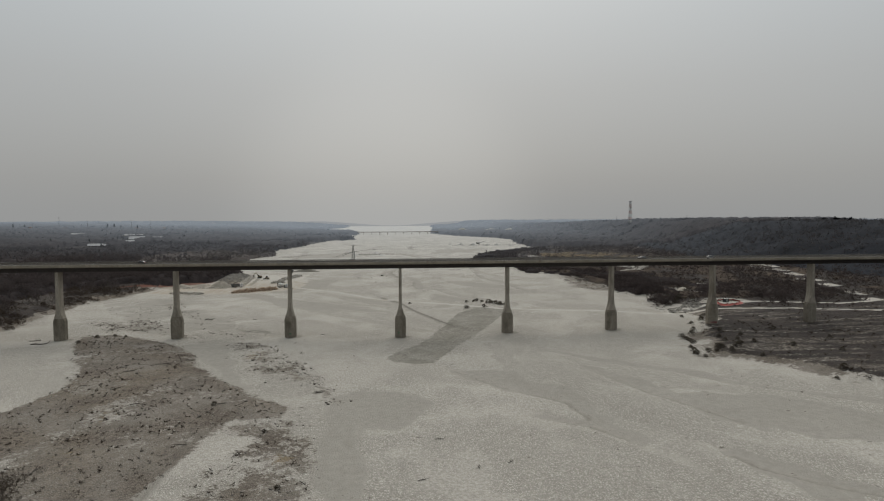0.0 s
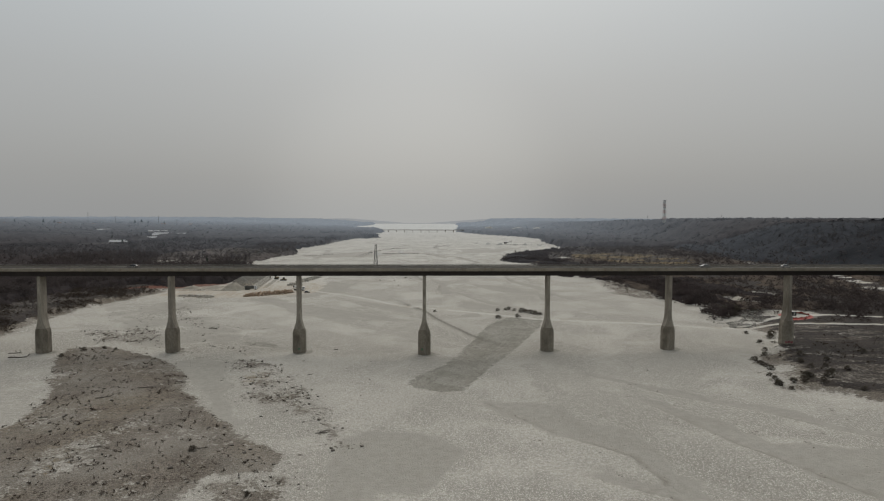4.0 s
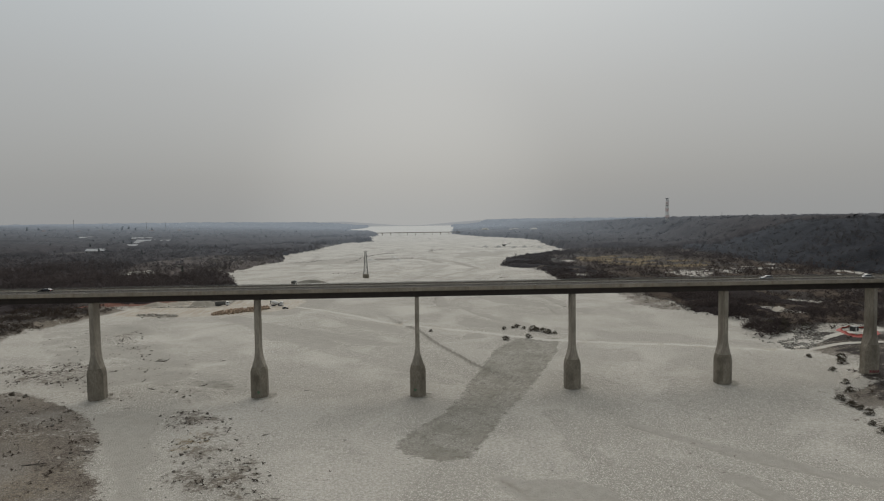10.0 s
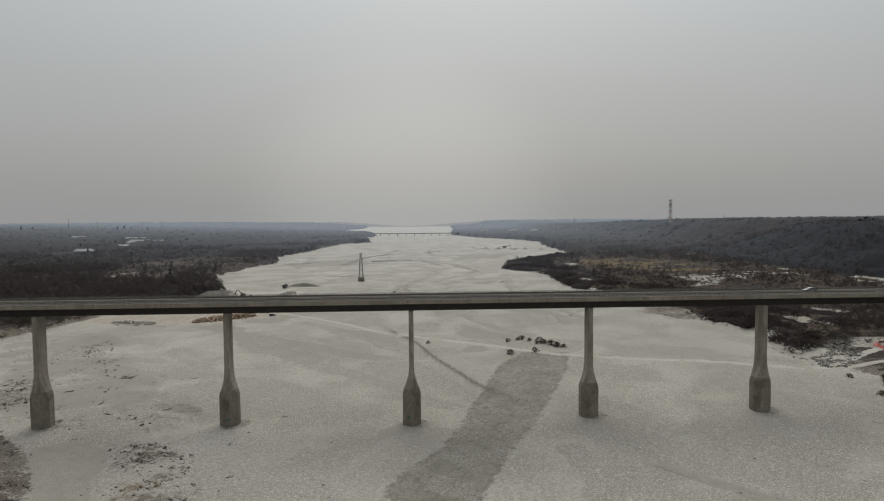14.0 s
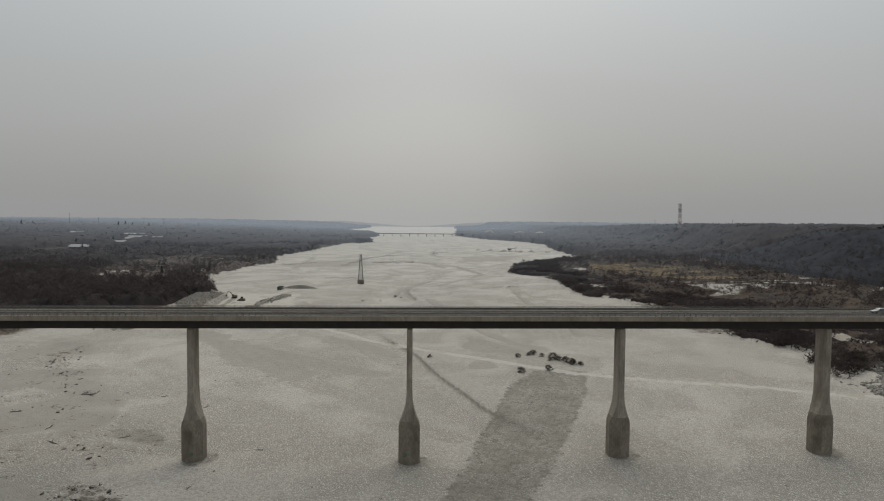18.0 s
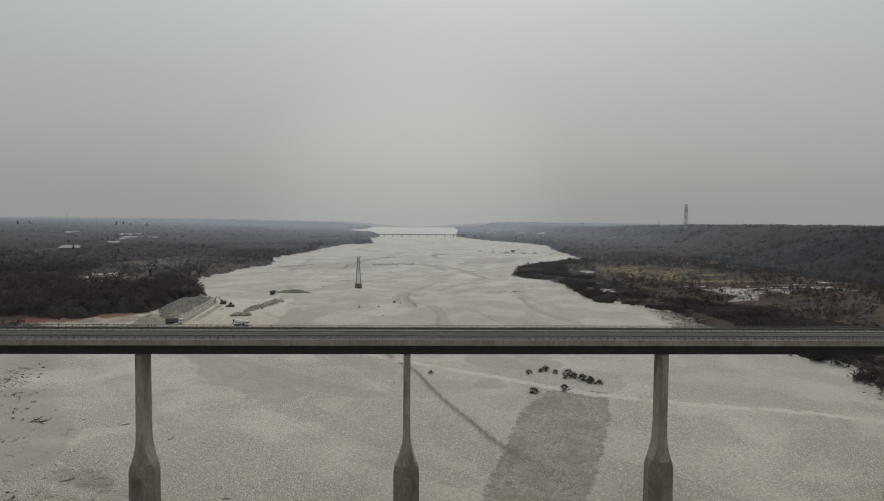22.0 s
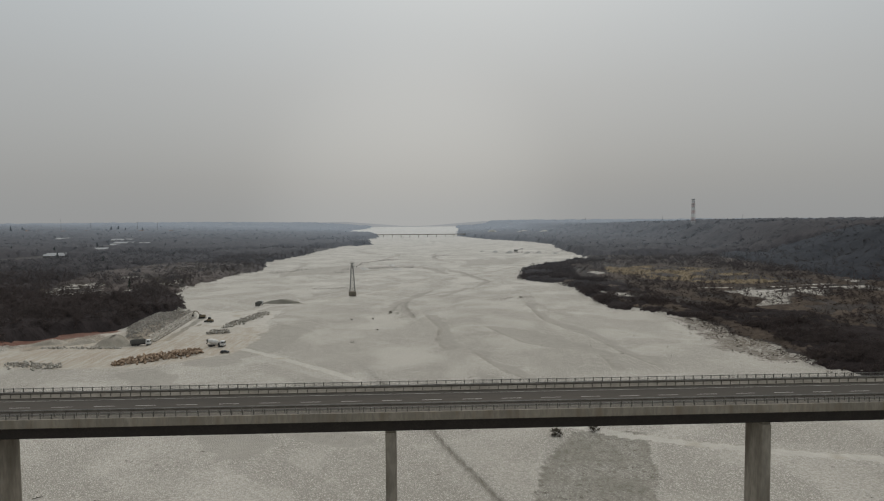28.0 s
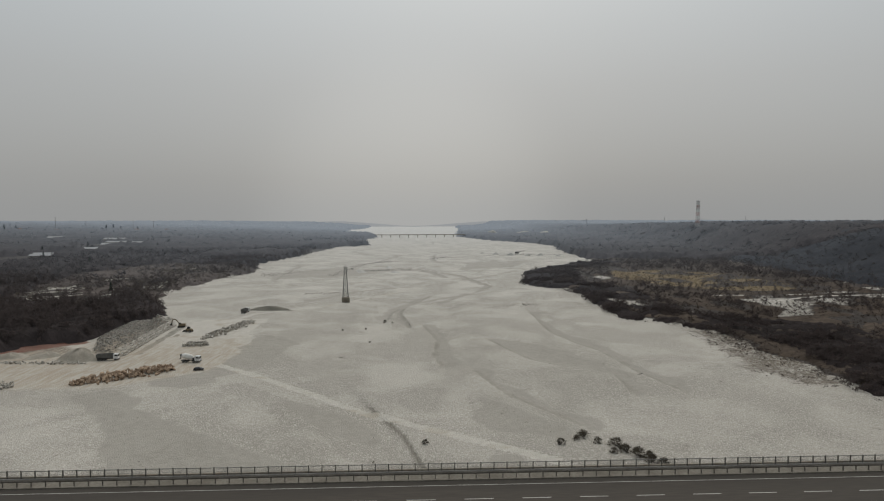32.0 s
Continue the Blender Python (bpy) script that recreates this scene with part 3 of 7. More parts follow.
soil = np.maximum(soil, 0.9 * ramp(in_ring(mx, my, RIGHT_BAR) + ragged * 1.6, -4, 10))
soil = np.maximum(soil, 0.72 * ramp(in_ring(mx, my, EMBANKMENT) + ragged * 0.2, -1, 2))
soil = np.maximum(soil, 0.6 * ramp(in_ring(mx, my, EARTH_BANK) + ragged * 0.6, -3, 4))
soil = np.maximum(soil, 0.6 * ramp(in_ring(mx, my, SCREE) + ragged, -4, 8))
damp = np.zeros(len(mx))
# darker rings on the gravel round the pier feet
for k in range(-3, 3):
    damp = np.maximum(damp, 0.6 * ramp(np.hypot(mx - 55 * k - 1.5, my + 2.5) + ragged * 0.12, 6.2, 3.6))
# trench shadow at the wall's foot, painted dark through this mask
damp = np.maximum(damp, 0.8 * ramp(from_line(mx, my, TRENCH_SHADE)[0] + ragged * 0.1, 3.0, 1.2))
damp = np.maximum(damp, 0.62 * ramp(in_ring(mx, my, MUD) + ragged * 0.5, -2, 3))
SILT_SHEETS.append([(-104, 192), (-92, 205), (-78, 196), (-70, 184), (-84, 176), (-98, 180)])
silt = np.zeros(len(mx))
for ring in SILT_SHEETS:
    silt = np.maximum(silt, ramp(in_ring(mx, my, ring) + ragged * 0.8, -3, 3))
silt = np.maximum(silt, ramp(in_ring(mx, my, EMBANKMENT), -1, 2))
silt = np.maximum(silt, ramp(in_ring(mx, my, DAMP_SLOPE) + ragged * 0.4, -2, 3))
silt = np.maximum(silt, 0.75 * ramp(in_ring(mx, my, HUMMOCKS) + ragged, -8, 8) * ramp(cloudy(mx, my, 26, 77), 0.42, 0.55))
for line in CHANNELS:
    d, s = from_line(mx, my, line)
    silt = np.maximum(silt, np.where(s > 0, ramp(d + ragged, 11, 4), 0.0))
driven = np.zeros(len(mx))
for line in HAUL_ROADS:
    d, s = from_line(mx, my, line)
    driven = np.maximum(driven, ramp(d + ragged * 0.06, 2.7, 1.5))
driven = np.maximum(driven, 0.9 * ramp(in_ring(mx, my, YARD) + ragged * 0.8, -2, 5))
driven = driven * (1 - 0.9 * ramp(in_ring(mx, my, EMBANKMENT) + ragged * 0.2, -2, 1))
driven = driven * (1 - 0.85 * ramp(in_ring(mx, my, EARTH_BANK) + ragged * 0.6, -3, 4)) * (1 - ramp(from_line(mx, my, TRENCH_SHADE)[0] + ragged * 0.1, 3.2, 1.4))
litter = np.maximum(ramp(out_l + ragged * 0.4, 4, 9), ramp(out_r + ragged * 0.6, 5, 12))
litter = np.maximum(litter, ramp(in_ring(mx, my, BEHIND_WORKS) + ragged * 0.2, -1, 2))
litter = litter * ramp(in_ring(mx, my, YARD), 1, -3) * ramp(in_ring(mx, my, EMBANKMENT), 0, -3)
bare = np.zeros(len(mx))
for ring in GRAVEL_PADS:
    bare = np.maximum(bare, ramp(in_ring(mx, my, ring) + ragged * 0.9, -3, 4))
bare = np.maximum(bare, 0.6 * ramp(cloudy(mx, my, 24, 31), 0.66, 0.71) * ramp(out_r, 10, 30) * ramp(out_r, 260, 160) * ramp(my, 20, 120))
litter = litter * (1 - 0.6 * bare)
litter = litter * (1 - 0.40 * ramp(in_ring(mx, my, OPEN_BANK) + ragged, -4, 6) * ramp(cloudy(mx, my, 16, 78), 0.36, 0.54))
soil = np.maximum(soil, 0.9 * ramp(in_ring(mx, my, OPEN_BANK) + ragged * 0.6, -2, 8))
litter = litter * (1 - 0.62 * ramp(in_ring(mx, my, CLEARING) + ragged * 2, 0, 10) * ramp(cloudy(mx, my, 14, 33), 0.40, 0.52))
litter = litter * (1 - 0.7 * ramp(in_ring(mx, my, LIGHT_SCRUB) + ragged * 2, 0, 10) * ramp(cloudy(mx, my, 18, 34), 0.5, 0.62))
rows_across = ramp(cloudy(mx * 0.16 + my * 0.08, my, 4.0, 56), 0.36, 0.62)
litter = litter * (1 - (0.46 - 0.3 * rows_across) * ramp(in_ring(mx, my, RIGHT_BAR) + ragged, -4, 10) * (my < 62))
grass = ramp(cloudy(mx, my, 20, 41), 0.40, 0.52) * ramp(in_ring(mx, my, STRAW) + ragged, -4, 8)
grass = np.maximum(grass, 0.25 * ramp(cloudy(mx, my, 30, 42), 0.54, 0.66) * ramp(out_r, 60, 90) * ramp(out_r, 330, 200) * ramp(my, 60, 140))
# not a kind of gravel: haze brightness over the far bed, growing with y
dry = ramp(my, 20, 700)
for gx, gy, reach, share in ((-32, -162, 4.5, 0.55), (-84, -157, 6, 0.4), (-64, -50, 8, 0.42), (-90, -130, 5, 0.3)):
    grass = np.maximum(grass, share * ramp(np.hypot(mx - gx, (my - gy) * 0.7) / reach + ragged * 0.08, 1.3, 0.3))
red = 0.8 * ramp(from_line(mx, my, RED_EARTH)[0] + ragged * 0.3, 6.5, 2.5)
cut_d, cut_s = from_line(mx, my, CUT_BANK)
run_d, run_s = np.full(len(mx), 1e9), np.ones(len(mx))
for line in CHANNELS:
    d, s = from_line(mx, my, line)
    run_s, run_d = np.where(d < run_d, s, run_s), np.minimum(d, run_d)
cobbly = np.zeros(len(mx))
for line in COBBLE_BANDS:
    cobbly = np.maximum(cobbly, ramp(from_line(mx, my, line)[0] + ragged * 0.7, 8, 2))
edges = (np.clip(cut_d * cut_s, -20, 20), np.clip(run_d * run_s, -20, 20), np.clip(in_ring(mx, my, WET_POOL), -20, 20), cobbly)
yard = ramp(in_ring(mx, my, YARD) + ragged * 0.8, -2, 6) * ramp(my, 300, 225)
for name, four in (("ground_d", (yard, yard, yard, yard)), ("ground_c", edges), ("ground_a", (soil, damp, driven, red)), ("ground_b", (silt, litter, grass, dry))):
    layer = ground_mesh.attributes.new(name, "FLOAT_COLOR", "POINT")
    layer.data.foreach_set("color", np.stack(four, 1).astype(np.float32).ravel())


def ground_material():
    m = bpy.data.materials.new("riverbed_gravel")
    m.use_nodes = True
    n, l = m.node_tree.nodes, m.node_tree.links
    b = n["Principled BSDF"]
    b.inputs["Roughness"].default_value = 0.95
    b.inputs["Specular IOR Level"].default_value = 0.2
    geo = n.new("ShaderNodeNewGeometry")

    def stretch(sx, sy):
        mp = n.new("ShaderNodeMapping")
        mp.inputs["Scale"].default_value = (sx, sy, 1)
        l.new(geo.outputs["Position"], mp.inputs["Vector"])
        return mp.outputs["Vector"]

    def cloud(vec, s, detail=5.0, distort=0.0):
        t = n.new("ShaderNodeTexNoise")
        t.inputs["Scale"].default_value, t.inputs["Detail"].default_value, t.inputs["Distortion"].default_value = s, detail, distort
        l.new(vec, t.inputs["Vector"])
        return t.outputs["Fac"]

    def stones(s):
        t = n.new("ShaderNodeTexVoronoi")
        t.inputs["Scale"].default_value = s
        l.new(geo.outputs["Position"], t.inputs["Vector"])
        return t

    def rng(f, lo, hi, a=0.0, c=1.0):
        r = n.new("ShaderNodeMapRange")
        for key, v in (("From Min", lo), ("From Max", hi), ("To Min", a), ("To Max", c)):
            r.inputs[key].default_value = v
        l.new(f, r.inputs["Value"])
        return r.outputs["Result"]

    def calc(op, a, c):
        k = n.new("ShaderNodeMath")
        k.operation = op
        for slot, v in ((0, a), (1, c)):
            if isinstance(v, float):
                k.inputs[slot].default_value = v
            else:
                l.new(v, k.inputs[slot])
        return k.outputs[0]

    def blend(f, a, c):
        x = n.new("ShaderNodeMix")
        x.data_type = "RGBA"
        l.new(f, x.inputs["Factor"])
        for slot, v in ((6, a), (7, c)):
            if isinstance(v, tuple):
                x.inputs[slot].default_value = (*v, 1)
            else:
                l.new(v, x.inputs[slot])
        return x.outputs[2]

    masks = []
    for name in ("ground_a", "ground_b", "ground_c", "ground_d"):
        at, sep = n.new("ShaderNodeAttribute"), n.new("ShaderNodeSeparateColor")
        at.attribute_name = name
        l.new(at.outputs["Color"], sep.inputs[0])
        masks += [*sep.outputs, at.outputs["Alpha"]]

    pos = geo.outputs["Position"]
    broad = cloud(stretch(1.0, 0.35), 0.018, 6, 0.8)
    patchy = cloud(pos, 0.09, 6)
    fine = cloud(pos, 1.3, 6)
    rough = cloud(pos, 0.45, 5)
    cobble, pebble = stones(2.7), stones(6.2)
    banks = cloud(pos, 0.028, 4, 0.6)
    streaks = cloud(stretch(0.5, 0.06), 1.0, 4, 1.2)

    def edge(mask, wild=0.55):
        """A mask with a torn edge in place of a soft one."""
        torn = calc("ADD", mask, calc("MULTIPLY", calc("ADD", rough, -0.5), wild))
        return rng(calc("ADD", torn, calc("MULTIPLY", calc("ADD", fine, -0.5), wild)), 0.38, 0.62)

    m_soil, m_damp_shade, m_track, m_red, m_silt, m_litter, m_grass, m_haze, s_cut, s_run, s_pool, m_cobble, m_yard = masks[:13]
    m_silt, m_damp_shade = edge(m_silt, 0.9), edge(m_damp_shade, 0.5)
    m_soil = edge(calc("ADD", m_soil, calc("MULTIPLY", calc("ADD", patchy, -0.5), 0.9)), 1.5)
    m_litter, m_grass, m_track = edge(m_litter, 0.7), edge(m_grass, 1.0), edge(m_track, 0.6)

    def bank(signed, wide, wild):
        """Shade painted dark on the low side of a step: sharp at its brow, fading down the slope."""
        off = calc("ADD", signed, calc("MULTIPLY", calc("ADD", rough, -0.5), wild))
        return calc("MULTIPLY", rng(off, -0.5, 0.4), rng(off, wide, 0.6))

    pool = rng(calc("ADD", s_pool, calc("ADD", calc("MULTIPLY", calc("ADD", rough, -0.5), 5.0), calc("MULTIPLY", calc("ADD", fine, -0.5), 2.0))), -0.4, 0.4)
    m_damp_shade = calc("MAXIMUM", m_damp_shade, pool)
    # painted shade below the cut bank's brow and along the channel steps
    m_line = calc("MAXIMUM", calc("MULTIPLY", bank(calc("MULTIPLY", s_cut, -1.0), 1.7, 0.9), rng(rough, 0.3, 0.6, 0.6, 1.0)), calc("MULTIPLY", bank(s_run, 3.2, 2.6), rng(patchy, 0.36, 0.60, 0.12, 0.58)))
    braid = cloud(stretch(0.030, 0.011), 1.0, 5, 0.9)
    runs = calc("MULTIPLY", rng(calc("ABSOLUTE", calc("ADD", braid, -0.5), 0.0), 0.020, 0.002), rng(patchy, 0.42, 0.62, 0.0, 0.5))
    m_line = calc("MAXIMUM", m_line, calc("MULTIPLY", runs, m_haze))
    coarse = calc("MULTIPLY", rng(banks, 0.40, 0.54, 0.35, 1.0), calc("SUBTRACT", 1.0, calc("MULTIPLY", m_silt, 0.85)))
    coarse = calc("MAXIMUM", coarse, edge(m_cobble, 1.2))
    gravel = blend(rng(broad, 0.36, 0.64), (0.402, 0.378, 0.336), (0.498, 0.469, 0.420))
    gravel = blend(rng(streaks, 0.5, 0.68, 0.0, 0.3), gravel, (0.46, 0.44, 0.398))
    # far bed whitened: haze and backlight painted into the gravel colour
    gravel = blend(calc("MULTIPLY", m_haze, rng(broad, 0.36, 0.6, 0.55, 0.95)), gravel, (0.575, 0.551, 0.503))
    gravel = blend(calc("MULTIPLY", rng(cobble.outputs["Color"], 0.62, 0.80), calc("MULTIPLY", coarse, 0.9)), gravel, (0.63, 0.597, 0.543))
    gravel = blend(calc("MULTIPLY", rng(pebble.outputs["Color"], 0.66, 0.84), calc("MULTIPLY", coarse, 0.9)), gravel, (0.70, 0.675, 0.62))
    gravel = blend(calc("MULTIPLY", rng(cobble.outputs["Distance"], 0.32, 0.48), calc("MULTIPLY", coarse, 0.6)), gravel, (0.16, 0.147, 0.122))
    gravel = blend(rng(fine, 0.58, 0.38, 0.0, 0.42), gravel, (0.20, 0.187, 0.158))
    gravel = blend(calc("MULTIPLY", m_silt, rng(banks, 0.3, 0.6, 0.75, 0.95)), gravel, blend(rng(rough, 0.35, 0.65), (0.272, 0.256, 0.224), (0.316, 0.298, 0.262)))
    # the same painted haze over the far gravel
    gravel = painted_haze(n, l, pos, gravel, (0.50, 0.508, 0.508)).outputs[2]
    gravel = blend(calc("MULTIPLY", m_line, 0.8), gravel, (0.135, 0.123, 0.10))
    slant = n.new("ShaderNodeMapping")
    slant.inputs["Rotation"].default_value = (0, 0, radians(23))
    drawn_out = n.new("ShaderNodeMapping")
    drawn_out.inputs["Scale"].default_value = (0.7, 0.06, 1)
    l.new(pos, slant.inputs["Vector"])
    l.new(slant.outputs["Vector"], drawn_out.inputs["Vector"])
    drawn = cloud(drawn_out.outputs["Vector"], 1.0, 5, 0.4)
    wet = blend(rng(drawn, 0.25, 0.75), (0.172, 0.161, 0.134), (0.245, 0.231, 0.196))
    wet = blend(rng(patchy, 0.44, 0.58, 0.0, 0.65), wet, (0.25, 0.236, 0.205))
    wet = blend(rng(rough, 0.52, 0.64, 0.0, 0.6), wet, (0.125, 0.115, 0.092))
    wet = blend(rng(fine, 0.52, 0.66, 0.0, 0.45), wet, (0.10, 0.092, 0.074))
    wet = blend(calc("MULTIPLY", rng(cobble.outputs["Color"], 0.62, 0.8), rng(patchy, 0.4, 0.6, 0.15, 0.7)), wet, (0.40, 0.385, 0.345))
    gravel = blend(calc("MULTIPLY", m_damp_shade, 0.9), gravel, wet)
    earth = blend(rng(patchy, 0.35, 0.65), (0.140, 0.115, 0.092), (0.215, 0.183, 0.150))
    earth = blend(rng(cloud(stretch(0.15, 0.06), 1.0, 6, 0.6), 0.42, 0.62, 0.0, 0.75), (0.115, 0.094, 0.074), earth)
    earth = blend(rng(banks, 0.5, 0.66, 0.0, 0.5), earth, (0.20, 0.163, 0.115))
    earth = blend(rng(rough, 0.5, 0.62, 0.0, 0.6), earth, (0.10, 0.082, 0.064))
    earth = blend(rng(fine, 0.5, 0.64, 0.0, 0.9), earth, (0.07, 0.057, 0.044))
    earth = blend(calc("MULTIPLY", rng(pebble.outputs["Color"], 0.64, 0.80), 0.45), earth, (0.33, 0.305, 0.268))
    clump = stones(0.9)
    tuft = calc("MULTIPLY", rng(clump.outputs["Distance"], 0.42, 0.26), rng(clump.outputs["Color"], 0.54, 0.58))
    earth = blend(calc("MULTIPLY", tuft, rng(patchy, 0.38, 0.58, 0.15, 0.85)), earth, (0.060, 0.048, 0.038))
    earth = blend(calc("MULTIPLY", rng(pebble.outputs["Color"], 0.4, 0.15), 0.5), earth, (0.07, 0.056, 0.044))
    col = blend(calc("MULTIPLY", m_soil, rng(cloud(pos, 0.05, 6), 0.40, 0.62, 0.98, 0.7)), gravel, earth)
    # litter kept near black: the shade among the trees is put into its colour
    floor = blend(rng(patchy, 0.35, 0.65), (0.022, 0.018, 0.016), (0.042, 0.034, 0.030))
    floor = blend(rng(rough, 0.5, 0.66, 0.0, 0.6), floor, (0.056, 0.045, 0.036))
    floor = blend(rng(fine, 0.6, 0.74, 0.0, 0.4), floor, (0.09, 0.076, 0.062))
    # painted haze on the woodland floor, dimmer than that on the twigs
    floor = painted_haze(n, l, pos, floor, (0.31, 0.335, 0.37)).outputs[2]
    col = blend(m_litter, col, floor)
    col = blend(calc("MULTIPLY", m_grass, 0.85), col, blend(fine, (0.12, 0.092, 0.055), (0.27, 0.21, 0.13)))
    col = blend(calc("MULTIPLY", m_track, rng(patchy, 0.25, 0.55, 0.6, 1.0)), col, blend(rng(patchy, 0.52, 0.66, 0.0, 0.8), blend(rng(rough, 0.35, 0.65), (0.42, 0.398, 0.356), (0.485, 0.46, 0.415)), (0.35, 0.315, 0.26)))
    col = blend(calc("MULTIPLY", m_yard, rng(streaks, 0.40, 0.62, 0.3, 0.95)), col, (0.335, 0.288, 0.228))
    col = blend(calc("MULTIPLY", edge(m_red, 0.9), 0.85), col, blend(rough, (0.10, 0.046, 0.032), (0.21, 0.085, 0.058)))
    l.new(col, b.inputs["Base Color"])
    k = n.new("ShaderNodeBump")
    k.inputs["Strength"].default_value, k.inputs["Distance"].default_value = 0.8, 0.35
    l.new(calc("ADD", calc("MULTIPLY", cobble.outputs["Distance"], -0.8), fine), k.inputs["Height"])
    l.new(k.outputs["Normal"], b.inputs["Normal"])
    return m


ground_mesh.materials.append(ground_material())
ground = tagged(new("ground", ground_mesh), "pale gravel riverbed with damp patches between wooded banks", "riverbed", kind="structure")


def level(x, y):
    return float(land(np.array([x]), np.array([y]))[0])

# ---------------------------------------------------------------- the road bridge
SPAN, DECK_Z, HALF = 55.0, 38.09, 6.95
ENDS = (-495.0, 440.0)
bridge = thing("road_bridge", pose(0, 0, 0), "long concrete road bridge on tall blade piers with flared bases", "bridge")


def oval(hx, hy, cut, z):
    """A rectangle with its corners cut off, as a ring of eight points."""
    return [(-hx + cut, -hy, z), (hx - cut, -hy, z), (hx, -hy + cut, z), (hx, hy - cut, z), (hx - cut, hy, z), (-hx + cut, hy, z), (-hx, hy - cut, z), (-hx, -hy + cut, z)]


GIRDER_Z, PIER_Y = 34.95, -2.0
SHAFT = rings("shaft", [oval(0.98, 2.36, 0.16, 14.6), oval(0.82, 2.32, 0.13, 16.2), oval(0.74, 2.3, 0.1, 18.5), oval(0.72, 2.3, 0.1, GIRDER_Z - 0.35)], PIER_CONCRETE)
FLARE = rings("flare", [oval(2.12, 2.56, 0.95, 11.0), oval(1.92, 2.54, 0.82, 11.6), oval(1.66, 2.5, 0.66, 12.3), oval(1.34, 2.44, 0.44, 13.3), oval(0.98, 2.36, 0.16, 14.6)], PIER_CONCRETE)
BASE = rings("pier_base", [oval(2.76, 2.74, 1.42, -4.0), oval(2.74, 2.72, 1.4, 8.9), oval(2.66, 2.70, 1.34, 9.6), oval(2.46, 2.64, 1.18, 10.3), oval(2.12, 2.56, 0.95, 11.0)], BASE_CONCRETE)
CAP = rings("bearing_block", [oval(0.72, 2.1, 0.1, GIRDER_Z - 0.35), oval(0.72, 2.1, 0.1, GIRDER_Z)], BASE_CONCRETE)
JOINT = rings("joint_band", [oval(2.77, 2.75, 1.42, 8.55), oval(2.77, 2.75, 1.42, 8.65)], BASE_CONCRETE)
for k in range(-8, 8):
    pier = new("pier")
    pier.parent = bridge
    pier.matrix_basis = pose(SPAN * k, PIER_Y, max(0.0, level(SPAN * k, PIER_Y) - 0.4))
    lift = pier.matrix_basis.translation.z
    under("pier_base", BASE, pier, None, "octagonal damp-stained concrete base")
    under("flare", FLARE, pier)
    shaft = under("shaft", SHAFT, pier)
    cap = under("bearing_block", CAP, pier)
    under("joint_band", JOINT, pier, None, "dark construction joint")
    if lift > 0:
        # shafts on higher ground are shorter at the top
        drop = (GIRDER_Z - lift - 14.6) / (GIRDER_Z - 14.6)
        for ob in (shaft, cap):
            ob.matrix_basis = pose(0, 0, 14.6 * (1 - drop)) @ Matrix.Diagonal((1, 1, drop, 1))

under("girder", extruded("girder", [(-4.2, GIRDER_Z), (3.0, GIRDER_Z), (3.5, 36.9), (-4.5, 36.9)], *ENDS, GIRDER_SHADE), bridge, None, "steel box girder, the deck's shade put into its near-black colour")
under("deck_slab", extruded("deck_slab", [(-4.7, 36.905), (3.5, 36.905), (HALF - 0.2, 37.45), (HALF - 0.2, 37.95), (-HALF + 0.2, 37.95), (-HALF + 0.2, 37.45)], *ENDS, CONCRETE), bridge)
under("carriageway", boxes("carriageway", [(*ENDS, -4.5, 4.5, 37.955, DECK_Z)], ASPHALT), bridge, None, "grey asphalt two-lane carriageway")
for s in (-1, 1):
    lo, hi = sorted((s * 4.503, s * (HALF - 0.2)))
    under("walkway", boxes("walkway", [(*ENDS, lo, hi, 37.955, DECK_Z + 0.12)], WALKWAY), bridge, None, "stained concrete walkway")
    lo, hi = sorted((s * 3.29, s * 3.38))
    under("edge_line", boxes("edge_line", [(*ENDS, lo, hi, DECK_Z + 0.001, DECK_Z + 0.006)], LINE_PAINT), bridge, None, "white painted edge line")

FAR_RAIL = [(-4.72, 0.55), (-4.66, 0.55), (-4.60, 0.68), (-4.66, 0.81), (-4.72, 0.81)]
for s in (-1, 1):
    ring = [(s * y, DECK_Z + 0.12 + z) for y, z in (FAR_RAIL if s < 0 else FAR_RAIL[::-1])]
    under("guard_rail", extruded("guard_rail", ring, *ENDS, RUSTY_RAIL), bridge, None, "weathered steel guard rail")
    lo, hi = sorted((s * 4.66, s * 4.74))
    under("rail_tube", boxes("rail_tube", [(*ENDS, lo, hi, DECK_Z + 0.98, DECK_Z + 1.05)], GALVANISED), bridge, None, "grey tube above the guard rail")
    for z in (0.94, 0.06):
        lo, hi = sorted((s * 6.69, s * 6.75))
        under("fence_rail", boxes("fence_rail", [(*ENDS, lo, hi, DECK_Z + 0.12 + z - 0.03, DECK_Z + 0.12 + z + 0.03)], GALVANISED), bridge)

# ---------------------------------------------------------------- bare trees and scrub


def blade(a, b, width, rng):
    """A slender triangle from a to its tip b."""
    side = np.cross(b - a, rng.normal(size=3))
    side = side / (np.linalg.norm(side) + 1e-9) * width * 0.5
    return [a - side, a + side, b]


def stem(a, b, r0, r1, sides=3):
    """A tapered stem as triangles."""
    axis = (b - a) / (np.linalg.norm(b - a) + 1e-9)
    u = np.cross(axis, (0.3, 0.9, 0.1))
    u = u / np.linalg.norm(u)
    v = np.cross(axis, u)
    out = []
    for k in range(sides):
        t0, t1 = 2 * math.pi * k / sides, 2 * math.pi * (k + 1) / sides
        p, q = u * math.cos(t0) + v * math.sin(t0), u * math.cos(t1) + v * math.sin(t1)
        out += [a + p * r0, a + q * r0, b + p * r1, a + q * r0, b + q * r1, b + p * r1]
    return out


